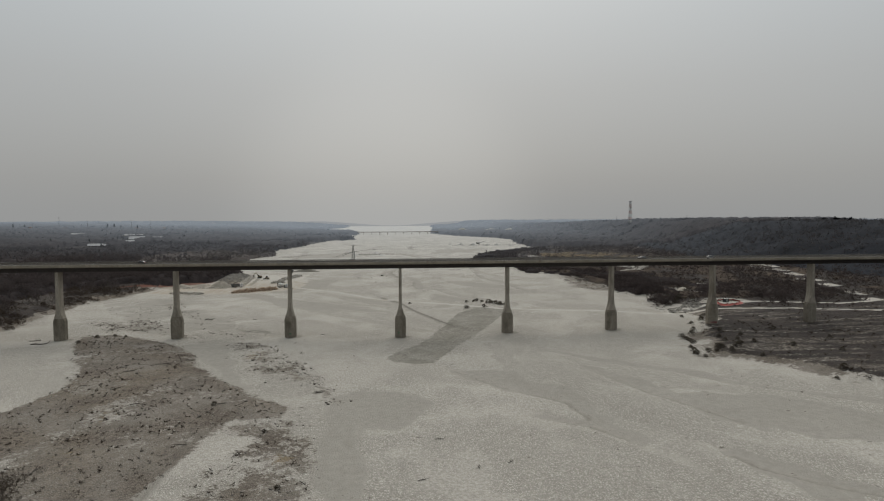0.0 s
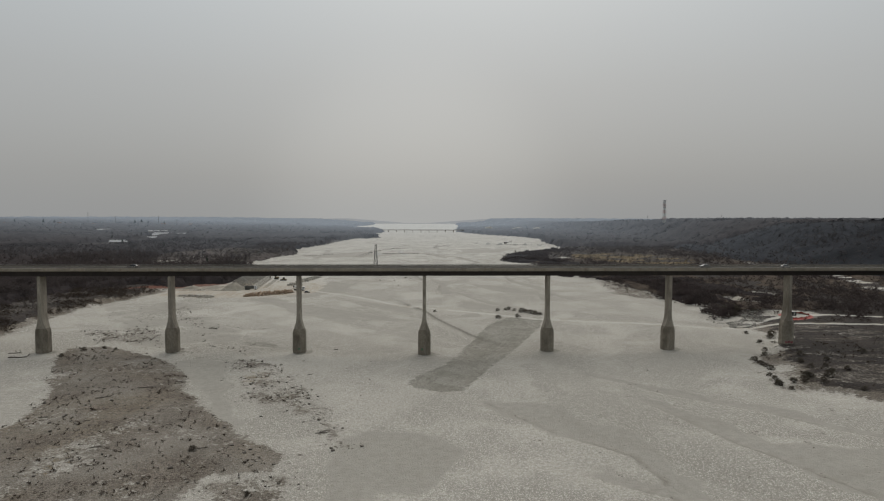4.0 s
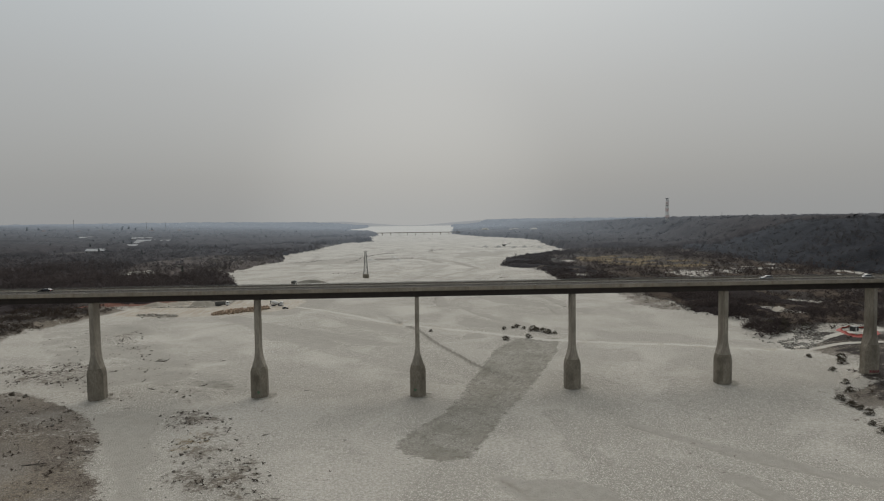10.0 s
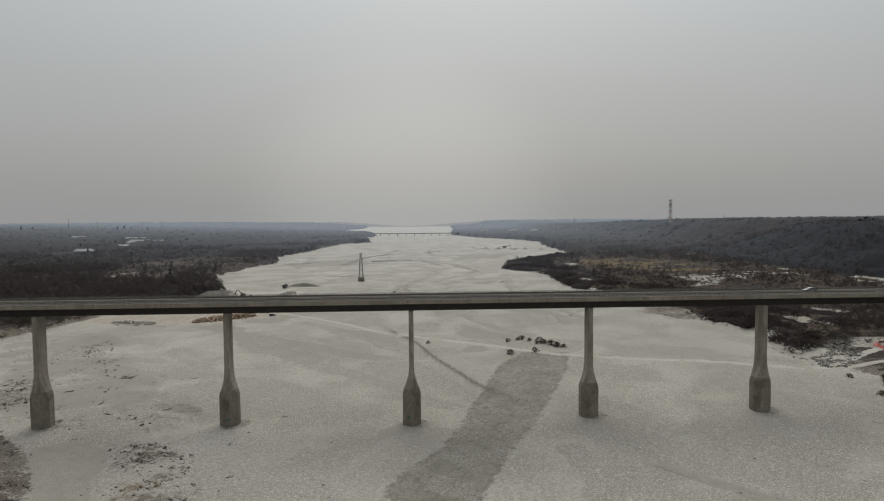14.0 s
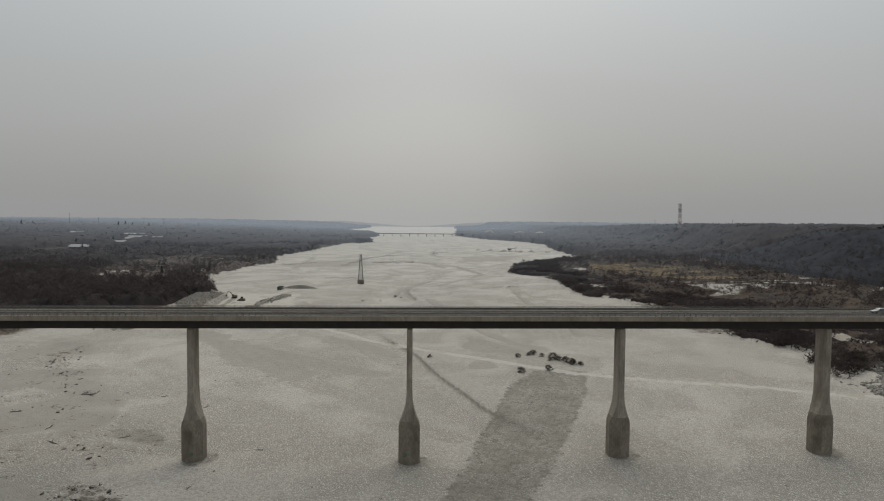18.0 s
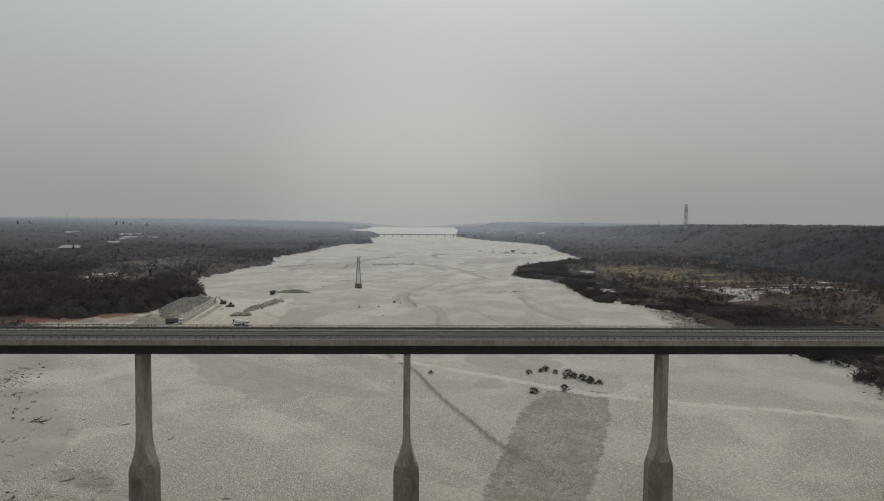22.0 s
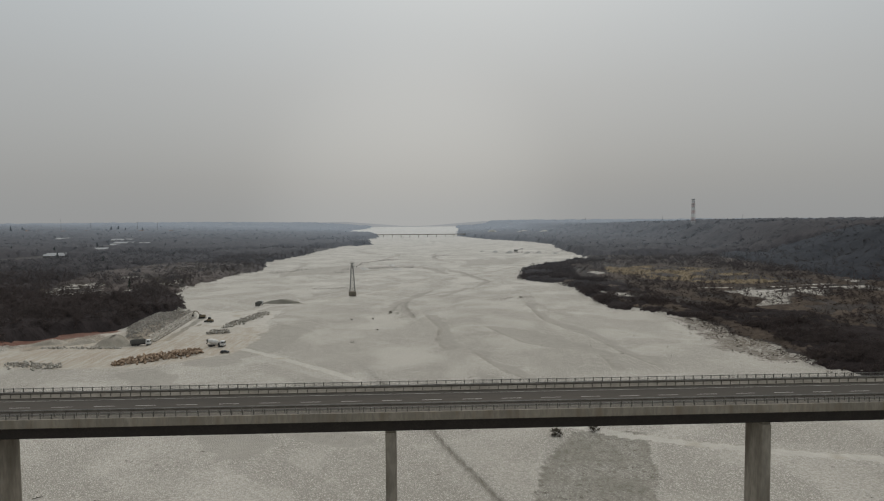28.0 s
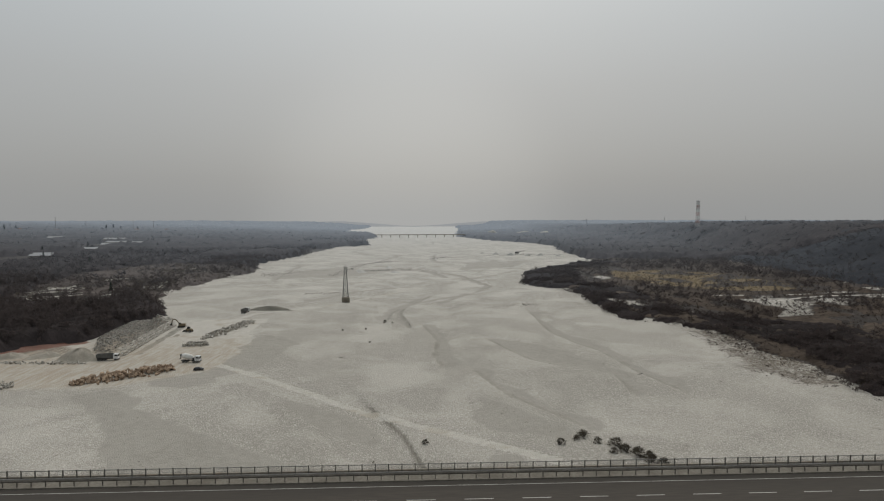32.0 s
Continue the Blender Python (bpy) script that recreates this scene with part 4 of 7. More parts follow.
def bare_tree(seed, twigs, width, spread=0.34, limbs=7):
    """A leafless tree of height 1: corners of triangles for the wood, and for the twigs."""
    rng = np.random.default_rng(seed)
    lean = rng.normal(0, 0.05, 2)
    top = np.array([lean[0], lean[1], 0.8])
    wood, tips = stem(np.zeros(3), top, 0.022, 0.006, 4), []
    ends = [(top * 0.6, top + (0, 0, 0.12))]
    for k in range(limbs):
        t = rng.uniform(0.22, 0.8)
        a = top * t
        turn = rng.uniform(0, 2 * math.pi)
        reach = spread * rng.uniform(0.6, 1.15) * (1.15 - 0.5 * t)
        b = a + np.array([math.cos(turn) * reach, math.sin(turn) * reach, reach * rng.uniform(0.5, 1.4)])
        wood += stem(a, b, 0.010, 0.003)
        ends.append((a, b))
    for k in range(twigs):
        a, b = ends[rng.integers(len(ends))]
        p = a + (b - a) * rng.uniform(0.2, 1.0)
        go = (b - a) / (np.linalg.norm(b - a) + 1e-9) + rng.normal(0, 0.55, 3) + (0, 0, 0.35)
        q = p + go / np.linalg.norm(go) * rng.uniform(0.08, 0.22)
        tips += blade(p, q, width * rng.uniform(0.6, 1.4), rng)
    return np.array(wood), np.array(tips)


def twiggy(seed, clumps, per_clump, width, reach, low, high, wide, trunk=True):
    """A leafless crown of height 1 in uneven clumps of fine twigs: corners of triangles."""
    rng = np.random.default_rng(seed)
    tips = []
    for c in range(clumps):
        turn, h = rng.uniform(0, 2 * math.pi), rng.uniform(0, 1)
        out = wide * math.sqrt(rng.uniform(0.05, 1)) * (1.1 - 0.7 * h)
        mid = np.array([math.cos(turn) * out, math.sin(turn) * out, low + (high - low) * h])
        size = reach * rng.uniform(0.7, 1.3)
        for k in range(per_clump):
            go = rng.normal(size=3) + (0, 0, 0.35)
            go = go / np.linalg.norm(go)
            tips += blade(mid + go * 0.12 * size, mid + go * size * rng.uniform(0.55, 1.25), width * rng.uniform(0.6, 1.4), rng)
    if trunk:
        tips = stem(np.zeros(3), np.array([0, 0, 0.7]), 0.018, 0.006) + tips
    return np.array(tips)


def conifer(seed, rows=11, per_row=13):
    rng = np.random.default_rng(seed)
    wood, tips = stem(np.zeros(3), np.array([0, 0, 0.95]), 0.02, 0.004, 4), []
    for r in range(rows):
        t = r / rows
        z, reach = 0.12 + 0.84 * t, 0.22 * (1.05 - t) + 0.02
        for k in range(per_row):
            turn = rng.uniform(0, 2 * math.pi)
            far = reach * rng.uniform(0.65, 1.15)
            a = np.array([0, 0, z + 0.03])
            b = np.array([math.cos(turn) * far, math.sin(turn) * far, z - 0.05 * rng.uniform(0.2, 1.4)])
            tips += blade(b, a, 0.0, rng)[:0] + blade((a + b) / 2, b, 0.09, rng) + blade(a, b, 0.06, rng)
    return np.array(wood), np.array(tips)


def sow(kinds, x, y, size, seed, sink=0.15):
    """Copies of plants at the given spots: corners, and a shade for each plant."""
    rng = np.random.default_rng(seed)
    z = land(x, y) - sink
    pick = rng.integers(len(kinds), size=len(x))
    turn = rng.uniform(0, 2 * math.pi, len(x))
    wide = size * rng.uniform(0.8, 1.3, len(x))
    shade = rng.uniform(size=len(x))
    out, tones = [], []
    for k, soup in enumerate(kinds):
        at = np.nonzero(pick == k)[0]
        if not len(at):
            continue
        c, s = np.cos(turn[at])[:, None], np.sin(turn[at])[:, None]
        w = wide[at][:, None]
        px = (soup[None, :, 0] * c - soup[None, :, 1] * s) * w + x[at][:, None]
        py = (soup[None, :, 0] * s + soup[None, :, 1] * c) * w + y[at][:, None]
        pz = soup[None, :, 2] * size[at][:, None] + z[at][:, None]
        out.append(np.stack([px, py, pz], -1).reshape(-1, 3))
        tones.append(np.repeat(shade[at], len(soup)))
    return np.concatenate(out), np.concatenate(tones)


def leafage(name, soup, tones, material):
    me = tri_mesh(name, soup, np.arange(len(soup)).reshape(-1, 3), material)
    me.attributes.new("shade", "FLOAT", "POINT").data.foreach_set("value", np.asarray(tones, np.float32))
    return me


def growth(name, sown, material, label, category):
    return tagged(new(name, leafage(name, *sown, material)), label, category, kind="stuff")


def spots(n, x0, x1, y0, y1, seed):
    rng = np.random.default_rng(seed)
    return rng.uniform(x0, x1, n), rng.uniform(y0, y1, n)


def kept(x, y, chance, seed):
    some = np.random.default_rng(seed).uniform(size=len(x)) < chance
    return x[some], y[some]


def sizes(n, lo, hi, seed):
    return np.random.default_rng(seed).uniform(lo, hi, n)


def hazed(x, y, near, far, seed):
    """Which of the plants take the haze-tinted colour of the farther woods."""
    return np.random.default_rng(seed).uniform(size=len(x)) < ramp(np.hypot(x, y), near, far)


def off_roads(x, y):
    free = np.ones(np.shape(x))
    for line in HAUL_ROADS:
        free = free * ramp(from_line(x, y, line)[0], 4, 6)
    return free


TREES = [twiggy(s, 9, 8, 0.045, 0.22, 0.12, 0.88, 0.36) for s in range(8)]
SLIM_TREES = [twiggy(s + 20, 9, 8, 0.045, 0.22, 0.12, 0.86, 0.36, False) for s in range(8)]
BROAD_TREES = [twiggy(s + 40, 5, 5, 0.12, 0.30, 0.12, 0.8, 0.45, False) for s in range(6)]
SHRUBS = [twiggy(s + 60, 7, 9, 0.055, 0.32, 0.08, 0.72, 0.62, False) for s in range(8)]
TUFTS = [twiggy(s + 80, 2, 6, 0.16, 0.6, 0.05, 0.35, 0.5, False) for s in range(5)]


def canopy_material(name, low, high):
    """The close mass of twigs inside a wood: streaked and mottled, its own shade and distance haze painted in."""
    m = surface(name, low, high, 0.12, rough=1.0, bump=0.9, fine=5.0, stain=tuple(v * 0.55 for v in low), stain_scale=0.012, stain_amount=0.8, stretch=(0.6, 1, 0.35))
    n, l = m.node_tree.nodes, m.node_tree.links
    b = n["Principled BSDF"]
    b.inputs["Specular IOR Level"].default_value = 0.05
    geo = n.new("ShaderNodeNewGeometry")
    colour = b.inputs["Base Color"].links[0].from_socket
    l.new(painted_haze(n, l, geo.outputs["Position"], colour, (0.30, 0.34, 0.39)).outputs[2], b.inputs["Base Color"])
    return m


# darker than lone twigs: the shade inside the crowns is put into the colour
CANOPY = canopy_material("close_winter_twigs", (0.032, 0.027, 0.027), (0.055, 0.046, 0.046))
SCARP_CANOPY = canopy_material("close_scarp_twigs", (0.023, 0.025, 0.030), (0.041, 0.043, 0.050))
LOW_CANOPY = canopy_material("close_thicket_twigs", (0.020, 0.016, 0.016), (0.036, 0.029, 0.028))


def canopy(name, gx, gy, cover, tall, material, label, seed, crown=7.0, jag=0.45):
    """The mass of a wood as an uneven sheet of crowns that comes down to the ground at its edges."""
    rng_ = np.random.default_rng(seed)
    mask = cover(gx, gy)
    x = gx + rng_.uniform(-0.3, 0.3, gx.shape) * np.gradient(gx, axis=1)
    y = gy + rng_.uniform(-0.3, 0.3, gy.shape) * np.gradient(gy, axis=0)
    lumps = 0.35 + 0.5 * cloudy(x, y, crown, seed, 2) + jag * rng_.uniform(0, 1, x.shape) ** 2
    z = land(x.ravel(), y.ravel()).reshape(x.shape) - 0.4 + tall * lumps * ramp(mask, 0.15, 0.6) * (0.75 + 0.5 * cloudy(x, y, 60, seed + 3, 2))
    rows, cols = x.shape
    i0 = (np.arange(rows - 1)[:, None] * cols + np.arange(cols - 1))
    full = (mask[:-1, :-1] > 0.15) | (mask[1:, :-1] > 0.15) | (mask[:-1, 1:] > 0.15) | (mask[1:, 1:] > 0.15)
    i0 = i0[full]
    tris = np.concatenate([np.stack([i0, i0 + 1, i0 + 1 + cols], 1), np.stack([i0, i0 + 1 + cols, i0 + cols], 1)])
    used, tris = np.unique(tris, return_inverse=True)
    me = tri_mesh(name, np.stack([x.ravel(), y.ravel(), z.ravel()], 1)[used], tris.reshape(-1, 3), material)
    me.shade_smooth()
    return tagged(new(name, me), label, "woods", kind="stuff")


SHEDS = [(-534, 865, 46, 12, 4, 12), (-556, 905, 40, 10, 4, 12), (-551, 1034, 36, 14, 5, 10), (-601, 1198, 40, 16, 5, 5), (-581, 1280, 34, 14, 5, 8), (-640, 1300, 44, 16, 5, -5), (-700, 1420, 50, 18, 6, 4), (-880, 1500, 40, 16, 6, 14)]


def off_sheds(x, y):
    free = np.ones(np.shape(x))
    for bx, by, *_ in SHEDS:
        free = free * ramp(np.hypot((x - bx - (bx * 0.03)) / 42, (y - by + 45) / 68), 0.75, 1.05)
    return free


def left_woods(x, y):
    edge, _ = shores(x, y)
    c = np.maximum(ramp(edge - x, 2, 7), ramp(in_ring(x, y, BEHIND_WORKS), 1, 4)) * (1 - ramp(in_ring(x, y, CLEARING), -4, 6)) * (1 - 0.9 * ramp(in_ring(x, y, LIGHT_SCRUB), -4, 6))
    return c * ramp(in_ring(x, y, YARD), 0, -4) * ramp(in_ring(x, y, EMBANKMENT), 0, -5) * ramp(from_line(x, y, RED_EARTH)[0], 2.5, 5) * (1 - ramp(in_ring(x, y, OPEN_BANK), -4, 2)) * ramp(cloudy(x, y, 45, 51), 0.28, 0.40) * off_sheds(x, y)


def far_woods(x, y):
    l_edge, r_edge = shores(x, y)
    return np.where(x < 0, ramp(l_edge - x, 5, 18), ramp(x - r_edge, 5, 18)) * (1 - ramp(cloudy(x, y, 220, 58), 0.62, 0.66)) * ramp(np.hypot(x, y), 900, 950) * off_sheds(x, y)


def scarp_woods(x, y):
    foot = x - np.interp(y, SCARP_Y, SCARP_X)
    return ramp(foot, -35, 0) * ramp(foot, 420, 330) * (0.4 + 0.6 * ramp(cloudy(x, y, 70, 57), 0.30, 0.42))


def bank_scrub(x, y):
    edge, _ = shores(x, y)
    return ramp(edge - x, 2, 6) * np.maximum(ramp(in_ring(x, y, LIGHT_SCRUB), -6, 4), 0.5 * ramp(in_ring(x, y, CLEARING), -6, 4)) * ramp(cloudy(x * 0.6, y * 0.5, 16, 67), 0.40, 0.52)


def terrace_cover(x, y):
    _, r_edge = shores(x, y)
    c = ramp(x - r_edge, 8, 20) * ramp(x - np.interp(y, SCARP_Y, SCARP_X), 0, -30) * ramp(y, 85, 110) * ramp(cloudy(x, y * 0.6, 18, 63), 0.42, 0.54) * (1 - 0.85 * ramp(in_ring(x, y, STRAW) + (cloudy(x, y, 12, 64) - 0.5) * 30, -3, 3))
    for ring in GRAVEL_PADS:
        c = c * ramp(in_ring(x, y, ring), 2, -3)
    return c * off_roads(x, y)


def shore_belt(x, y):
    _, r_edge = shores(x, y)
    d = x - r_edge
    wide = 34 * ramp(y, 340, 260)
    c = ramp(d, 2, 7) * ramp(d - wide, 62, 40) * ramp(y, 110, 150) * ramp(cloudy(x, y, 22, 53), 0.34, 0.46) * (1 - ramp(in_ring(x, y, SCREE), -4, 4))
    for ring in GRAVEL_PADS:
        c = c * ramp(in_ring(x, y, ring), 2, -3)
    return c * off_roads(x, y)


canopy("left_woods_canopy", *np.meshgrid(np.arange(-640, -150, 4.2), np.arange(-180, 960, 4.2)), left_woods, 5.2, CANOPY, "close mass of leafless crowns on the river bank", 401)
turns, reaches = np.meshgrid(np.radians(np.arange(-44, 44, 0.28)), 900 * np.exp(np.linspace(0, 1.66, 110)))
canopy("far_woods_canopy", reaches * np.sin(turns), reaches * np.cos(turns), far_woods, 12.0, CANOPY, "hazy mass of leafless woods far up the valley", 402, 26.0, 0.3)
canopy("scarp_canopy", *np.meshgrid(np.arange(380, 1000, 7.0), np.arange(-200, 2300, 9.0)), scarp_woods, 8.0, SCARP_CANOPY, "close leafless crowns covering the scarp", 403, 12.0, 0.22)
SCRUB_CANOPY = canopy_material("close_scrub_twigs", (0.074, 0.061, 0.055), (0.124, 0.104, 0.093))
HEATH_CANOPY = canopy_material("close_heath_twigs", (0.056, 0.044, 0.036), (0.112, 0.088, 0.068))
canopy("bank_scrub_mass", *np.meshgrid(np.arange(-390, -140, 3.0), np.arange(370, 830, 4.0)), bank_scrub, 2.6, SCRUB_CANOPY, "grey-brown leafless scrub covering the stony bank", 405, 6.0)
canopy("terrace_heath_mass", *np.meshgrid(np.arange(130, 560, 3.6), np.arange(85, 900, 4.4)), terrace_cover, 1.7, HEATH_CANOPY, "brown heath and low scrub covering the terrace", 406, 8.0)
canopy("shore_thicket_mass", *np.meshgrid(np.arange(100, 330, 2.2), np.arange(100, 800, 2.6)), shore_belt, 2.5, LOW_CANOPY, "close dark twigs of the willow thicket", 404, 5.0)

# woods on the bank beside the works: close along the shore, looser behind
x, y = spots(2600, -800, -150, -250, 600, 1)
edge_x, edge_y = spots(3600, 0, 75, -160, 1050, 9)
wx, wy = spots(900, -330, -165, 190, 370, 7)
x, y = np.append(x, wx), np.append(y, wy)
x, y = np.append(x, np.interp(edge_y, LEFT_Y, LEFT_X) - edge_x), np.append(y, edge_y)
edge_x, edge_y = spots(4200, 60, 230, 60, 560, 8)
x, y = np.append(x, np.interp(edge_y, LEFT_Y, LEFT_X) - edge_x), np.append(y, edge_y)
l_edge, _ = shores(x, y)
pale_ring, light_ring = in_ring(x, y, CLEARING), in_ring(x, y, LIGHT_SCRUB)
chance = np.maximum(ramp(l_edge - x, 1, 4), ramp(in_ring(x, y, BEHIND_WORKS), 0, 2)) * (1 - 0.85 * ramp(pale_ring, -6, 8)) * (1 - 0.8 * ramp(light_ring, -6, 8)) * (0.6 + 0.4 * ramp(cloudy(x, y, 60, 51), 0.35, 0.5))
chance = chance * ramp(in_ring(x, y, YARD), 1, -3) * ramp(in_ring(x, y, EMBANKMENT), 0, -4) * ramp(from_line(x, y, RED_EARTH)[0], 2.5, 4) * (1 - 0.93 * ramp(in_ring(x, y, OPEN_BANK), -3, 3))
x, y = kept(x, y, chance, 2)
growth("left_bank_woods", sow(TREES, x, y, sizes(len(x), 5, 10, 3) * (0.75 + 0.45 * cloudy(x, y, 35, 64)), 4), WOODS, "dense leafless grey-brown woods on the river bank", "woods")
x, y = spots(6500, -900, -190, 420, 1250, 6)
l_edge, _ = shores(x, y)
chance = ramp(l_edge - x, 8, 30) * (1 - 0.85 * ramp(in_ring(x, y, CLEARING), -6, 8)) * (1 - 0.9 * ramp(in_ring(x, y, LIGHT_SCRUB), -6, 8)) * ramp(y - 0.3 * x, 560, 680) * off_sheds(x, y)
x, y = kept(x, y, chance, 7)
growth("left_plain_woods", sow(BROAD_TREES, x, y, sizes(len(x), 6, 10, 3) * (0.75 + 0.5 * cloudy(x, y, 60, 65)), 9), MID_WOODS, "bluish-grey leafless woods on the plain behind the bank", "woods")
x, y = spots(5000, -420, -130, -250, 1000, 5)
l_edge, _ = shores(x, y)
chance = ramp(l_edge - x, -2, 2) * ramp(in_ring(x, y, YARD), 0, -4) * ramp(in_ring(x, y, EMBANKMENT), 0, -4) * (1 - 0.6 * ramp(in_ring(x, y, CLEARING), -6, 8)) * (1 - 0.8 * ramp(in_ring(x, y, OPEN_BANK), -4, 4)) * ramp(cloudy(x, y, 25, 52), 0.3, 0.55)
x, y = kept(x, y, chance, 6)
growth("left_bank_scrub", sow(SHRUBS, x, y, sizes(len(x), 1.5, 4, 7), 8), THICKET, "dark leafless undergrowth along the bank", "scrub")
x, y = spots(6500, -350, -130, 380, 810, 66)
l_edge, _ = shores(x, y)
x, y = kept(x, y, ramp(l_edge - x, 0, 4) * np.maximum(ramp(in_ring(x, y, LIGHT_SCRUB), -8, 6), 0.35 * ramp(in_ring(x, y, CLEARING), -8, 6)) * (0.35 + 0.65 * ramp(cloudy(x, y, 20, 67), 0.4, 0.55)), 68)
growth("pale_bank_scrub", sow(SHRUBS, x, y, sizes(len(x), 1.5, 4.5, 69), 70), SCRUB, "grey-brown scrub on stony ground by the shore", "scrub")

x, y = spots(5200, -262, -188, -20, 225, 81)
l_edge, _ = shores(x, y)
x, y = kept(x, y, ramp(l_edge - x, 0, 3) * ramp(in_ring(x, y, OPEN_BANK), -3, 3) * ramp(cloudy(x * 0.5, y, 10, 82), 0.46, 0.60), 83)
growth("open_bank_scrub", sow(SHRUBS, x, y, sizes(len(x), 0.9, 3.6, 84), 85), HEATH, "low brown scrub on the open bank below the woods", "scrub")

# thicket and heath on the low terrace of the other bank
x, y = spots(7500, 100, 520, 60, 830, 11)
edge_x, edge_y = spots(6000, -2, 60, 118, 800, 10)
x, y = np.append(x, np.interp(edge_y, RIGHT_Y, RIGHT_X) + edge_x), np.append(y, edge_y)
_, r_edge = shores(x, y)
d = x - r_edge
belt = ramp(d, -1, 4) * ramp(d - 34 * ramp(y, 340, 260), 66, 44) * ramp(y, 100, 150) * (0.4 + 0.4 * ramp(y, 300, 220) + 0.6 * ramp(cloudy(x, y, 26, 53), 0.40, 0.50)) * (1 - 0.75 * ramp(in_ring(x, y, SCREE), -4, 4))
loose = ramp(d, 6, 30) * (0.10 + 0.8 * ramp(cloudy(x, y, 32, 54), 0.44, 0.54))
in_pads = np.zeros(len(x))
for ring in GRAVEL_PADS:
    in_pads = np.maximum(in_pads, ramp(in_ring(x, y, ring), -3, 3))
x, y = kept(x, y, np.maximum(belt, loose) * off_roads(x, y) * (1 - 0.93 * in_pads) * (1 - 0.8 * ramp(in_ring(x, y, STRAW), -4, 4)), 12)
tall = 1.3 + 5.0 * ramp(cloudy(x, y, 16, 72), 0.3, 0.7) * sizes(len(x), 0.5, 1.1, 13)
growth("right_bank_thicket", sow(SHRUBS, x, y, tall, 14), THICKET, "dark leafless willow thicket along the gravel shore", "thicket")
WILLOWS = [(166, 84), (170, 70), (181, 75), (193, 86), (197, 102), (186, 110), (174, 104)]
x, y = spots(420, 162, 200, 66, 114, 66)
x, y = kept(x, y, ramp(in_ring(x, y, WILLOWS), 0, 5) * (0.15 + 0.85 * ramp(cloudy(x, y, 9, 67), 0.40, 0.52)), 68)
growth("willow_clump", sow(SHRUBS, x, y, 3.2 + 3.2 * sizes(len(x), 0, 1, 69), 70), THICKET, "dense dark leafless willow clump behind the riprap", "thicket")
x, y = spots(1500, 190, 330, 88, 200, 73)
in_pads = np.zeros(len(x))
for ring in GRAVEL_PADS:
    in_pads = np.maximum(in_pads, ramp(in_ring(x, y, ring), -3, 3))
x, y = kept(x, y, ramp(cloudy(x, y, 14, 74), 0.44, 0.56) * off_roads(x, y) * (1 - in_pads) * ramp(np.hypot(x - 218, (y - 138) * 0.5), 8, 12), 75)
growth("terrace_willows", sow(SHRUBS, x, y, 2.0 + 3.0 * sizes(len(x), 0, 1, 76), 77), THICKET, "dark leafless willow clumps on the brown terrace", "thicket")
x, y = spots(15000, 120, 520, 50, 900, 33)
_, r_edge = shores(x, y)
in_pads = np.zeros(len(x))
for ring in GRAVEL_PADS:
    in_pads = np.maximum(in_pads, ramp(in_ring(x, y, ring), -3, 3))
x, y = kept(x, y, ramp(x - r_edge, 4, 12) * off_roads(x, y) * (0.35 + 0.65 * ramp(cloudy(x, y, 18, 63), 0.4, 0.55)) * (1 - 0.85 * in_pads) * (1 - 0.6 * ramp(in_ring(x, y, STRAW), -4, 4)), 34)
growth("terrace_heath", sow(TUFTS, x, y, 0.8 + 2.2 * sizes(len(x), 0, 1, 35) ** 1.5, 36, 0.1), HEATH, "brown heathy undergrowth covering the low terrace", "scrub")
x, y = spots(5200, 150, 540, 20, 900, 15)
_, r_edge = shores(x, y)
d = x - r_edge
x, y = kept(x, y, ramp(d, 30, 90) * off_roads(x, y) * np.maximum(ramp(cloudy(x, y, 60, 55), 0.44, 0.55), ramp(x + 0.2 * y, 430, 520)) * ramp(y, 20, 90) * (1 - 0.9 * ramp(in_ring(x, y, STRAW), -6, 6)), 16)
growth("terrace_trees", sow(SLIM_TREES, x, y, sizes(len(x), 4, 9, 17), 18), WOODS, "bare trees standing in groups on the low terrace", "woods")
x, y = spots(10000, 110, 500, -300, 130, 19)
_, r_edge = shores(x, y)
x, y = kept(x, y, ramp(x - r_edge, 0, 8) * off_roads(x, y) * (0.15 + 0.85 * ramp(cloudy(x * 0.16 + y * 0.08, y, 4.0, 56), 0.42, 0.60)), 20)
growth("terrace_scrub", sow(TUFTS + SHRUBS[:2], x, y, 0.5 + 1.9 * sizes(len(x), 0, 1, 21) ** 2, 22, 0.1), HEATH, "low brown scrub on stony ground", "scrub")
x, y = spots(3400, 140, 195, 150, 300, 27)
x, y = kept(x, y, ramp(in_ring(x, y, SCREE), -3, 3) * ramp(cloudy(x, y, 8, 61), 0.42, 0.6), 28)
growth("scree_scrub", sow(TUFTS, x, y, 0.3 + 0.9 * sizes(len(x), 0, 1, 29) ** 2, 30, 0.05), HEATH, "low dead scrub among stones on the scree", "scrub")
x, y = spots(4200, 225, 350, 425, 650, 23)
x, y = kept(x, y, ramp(in_ring(x, y, STRAW), -6, 6) * (0.3 + 0.7 * ramp(cloudy(x, y, 20, 41), 0.42, 0.55)), 24)
growth("dry_grass", sow(TUFTS, x, y, sizes(len(x), 0.8, 2.0, 25), 26, 0.1), DRY_GRASS, "tall straw-coloured dry grass", "grass")

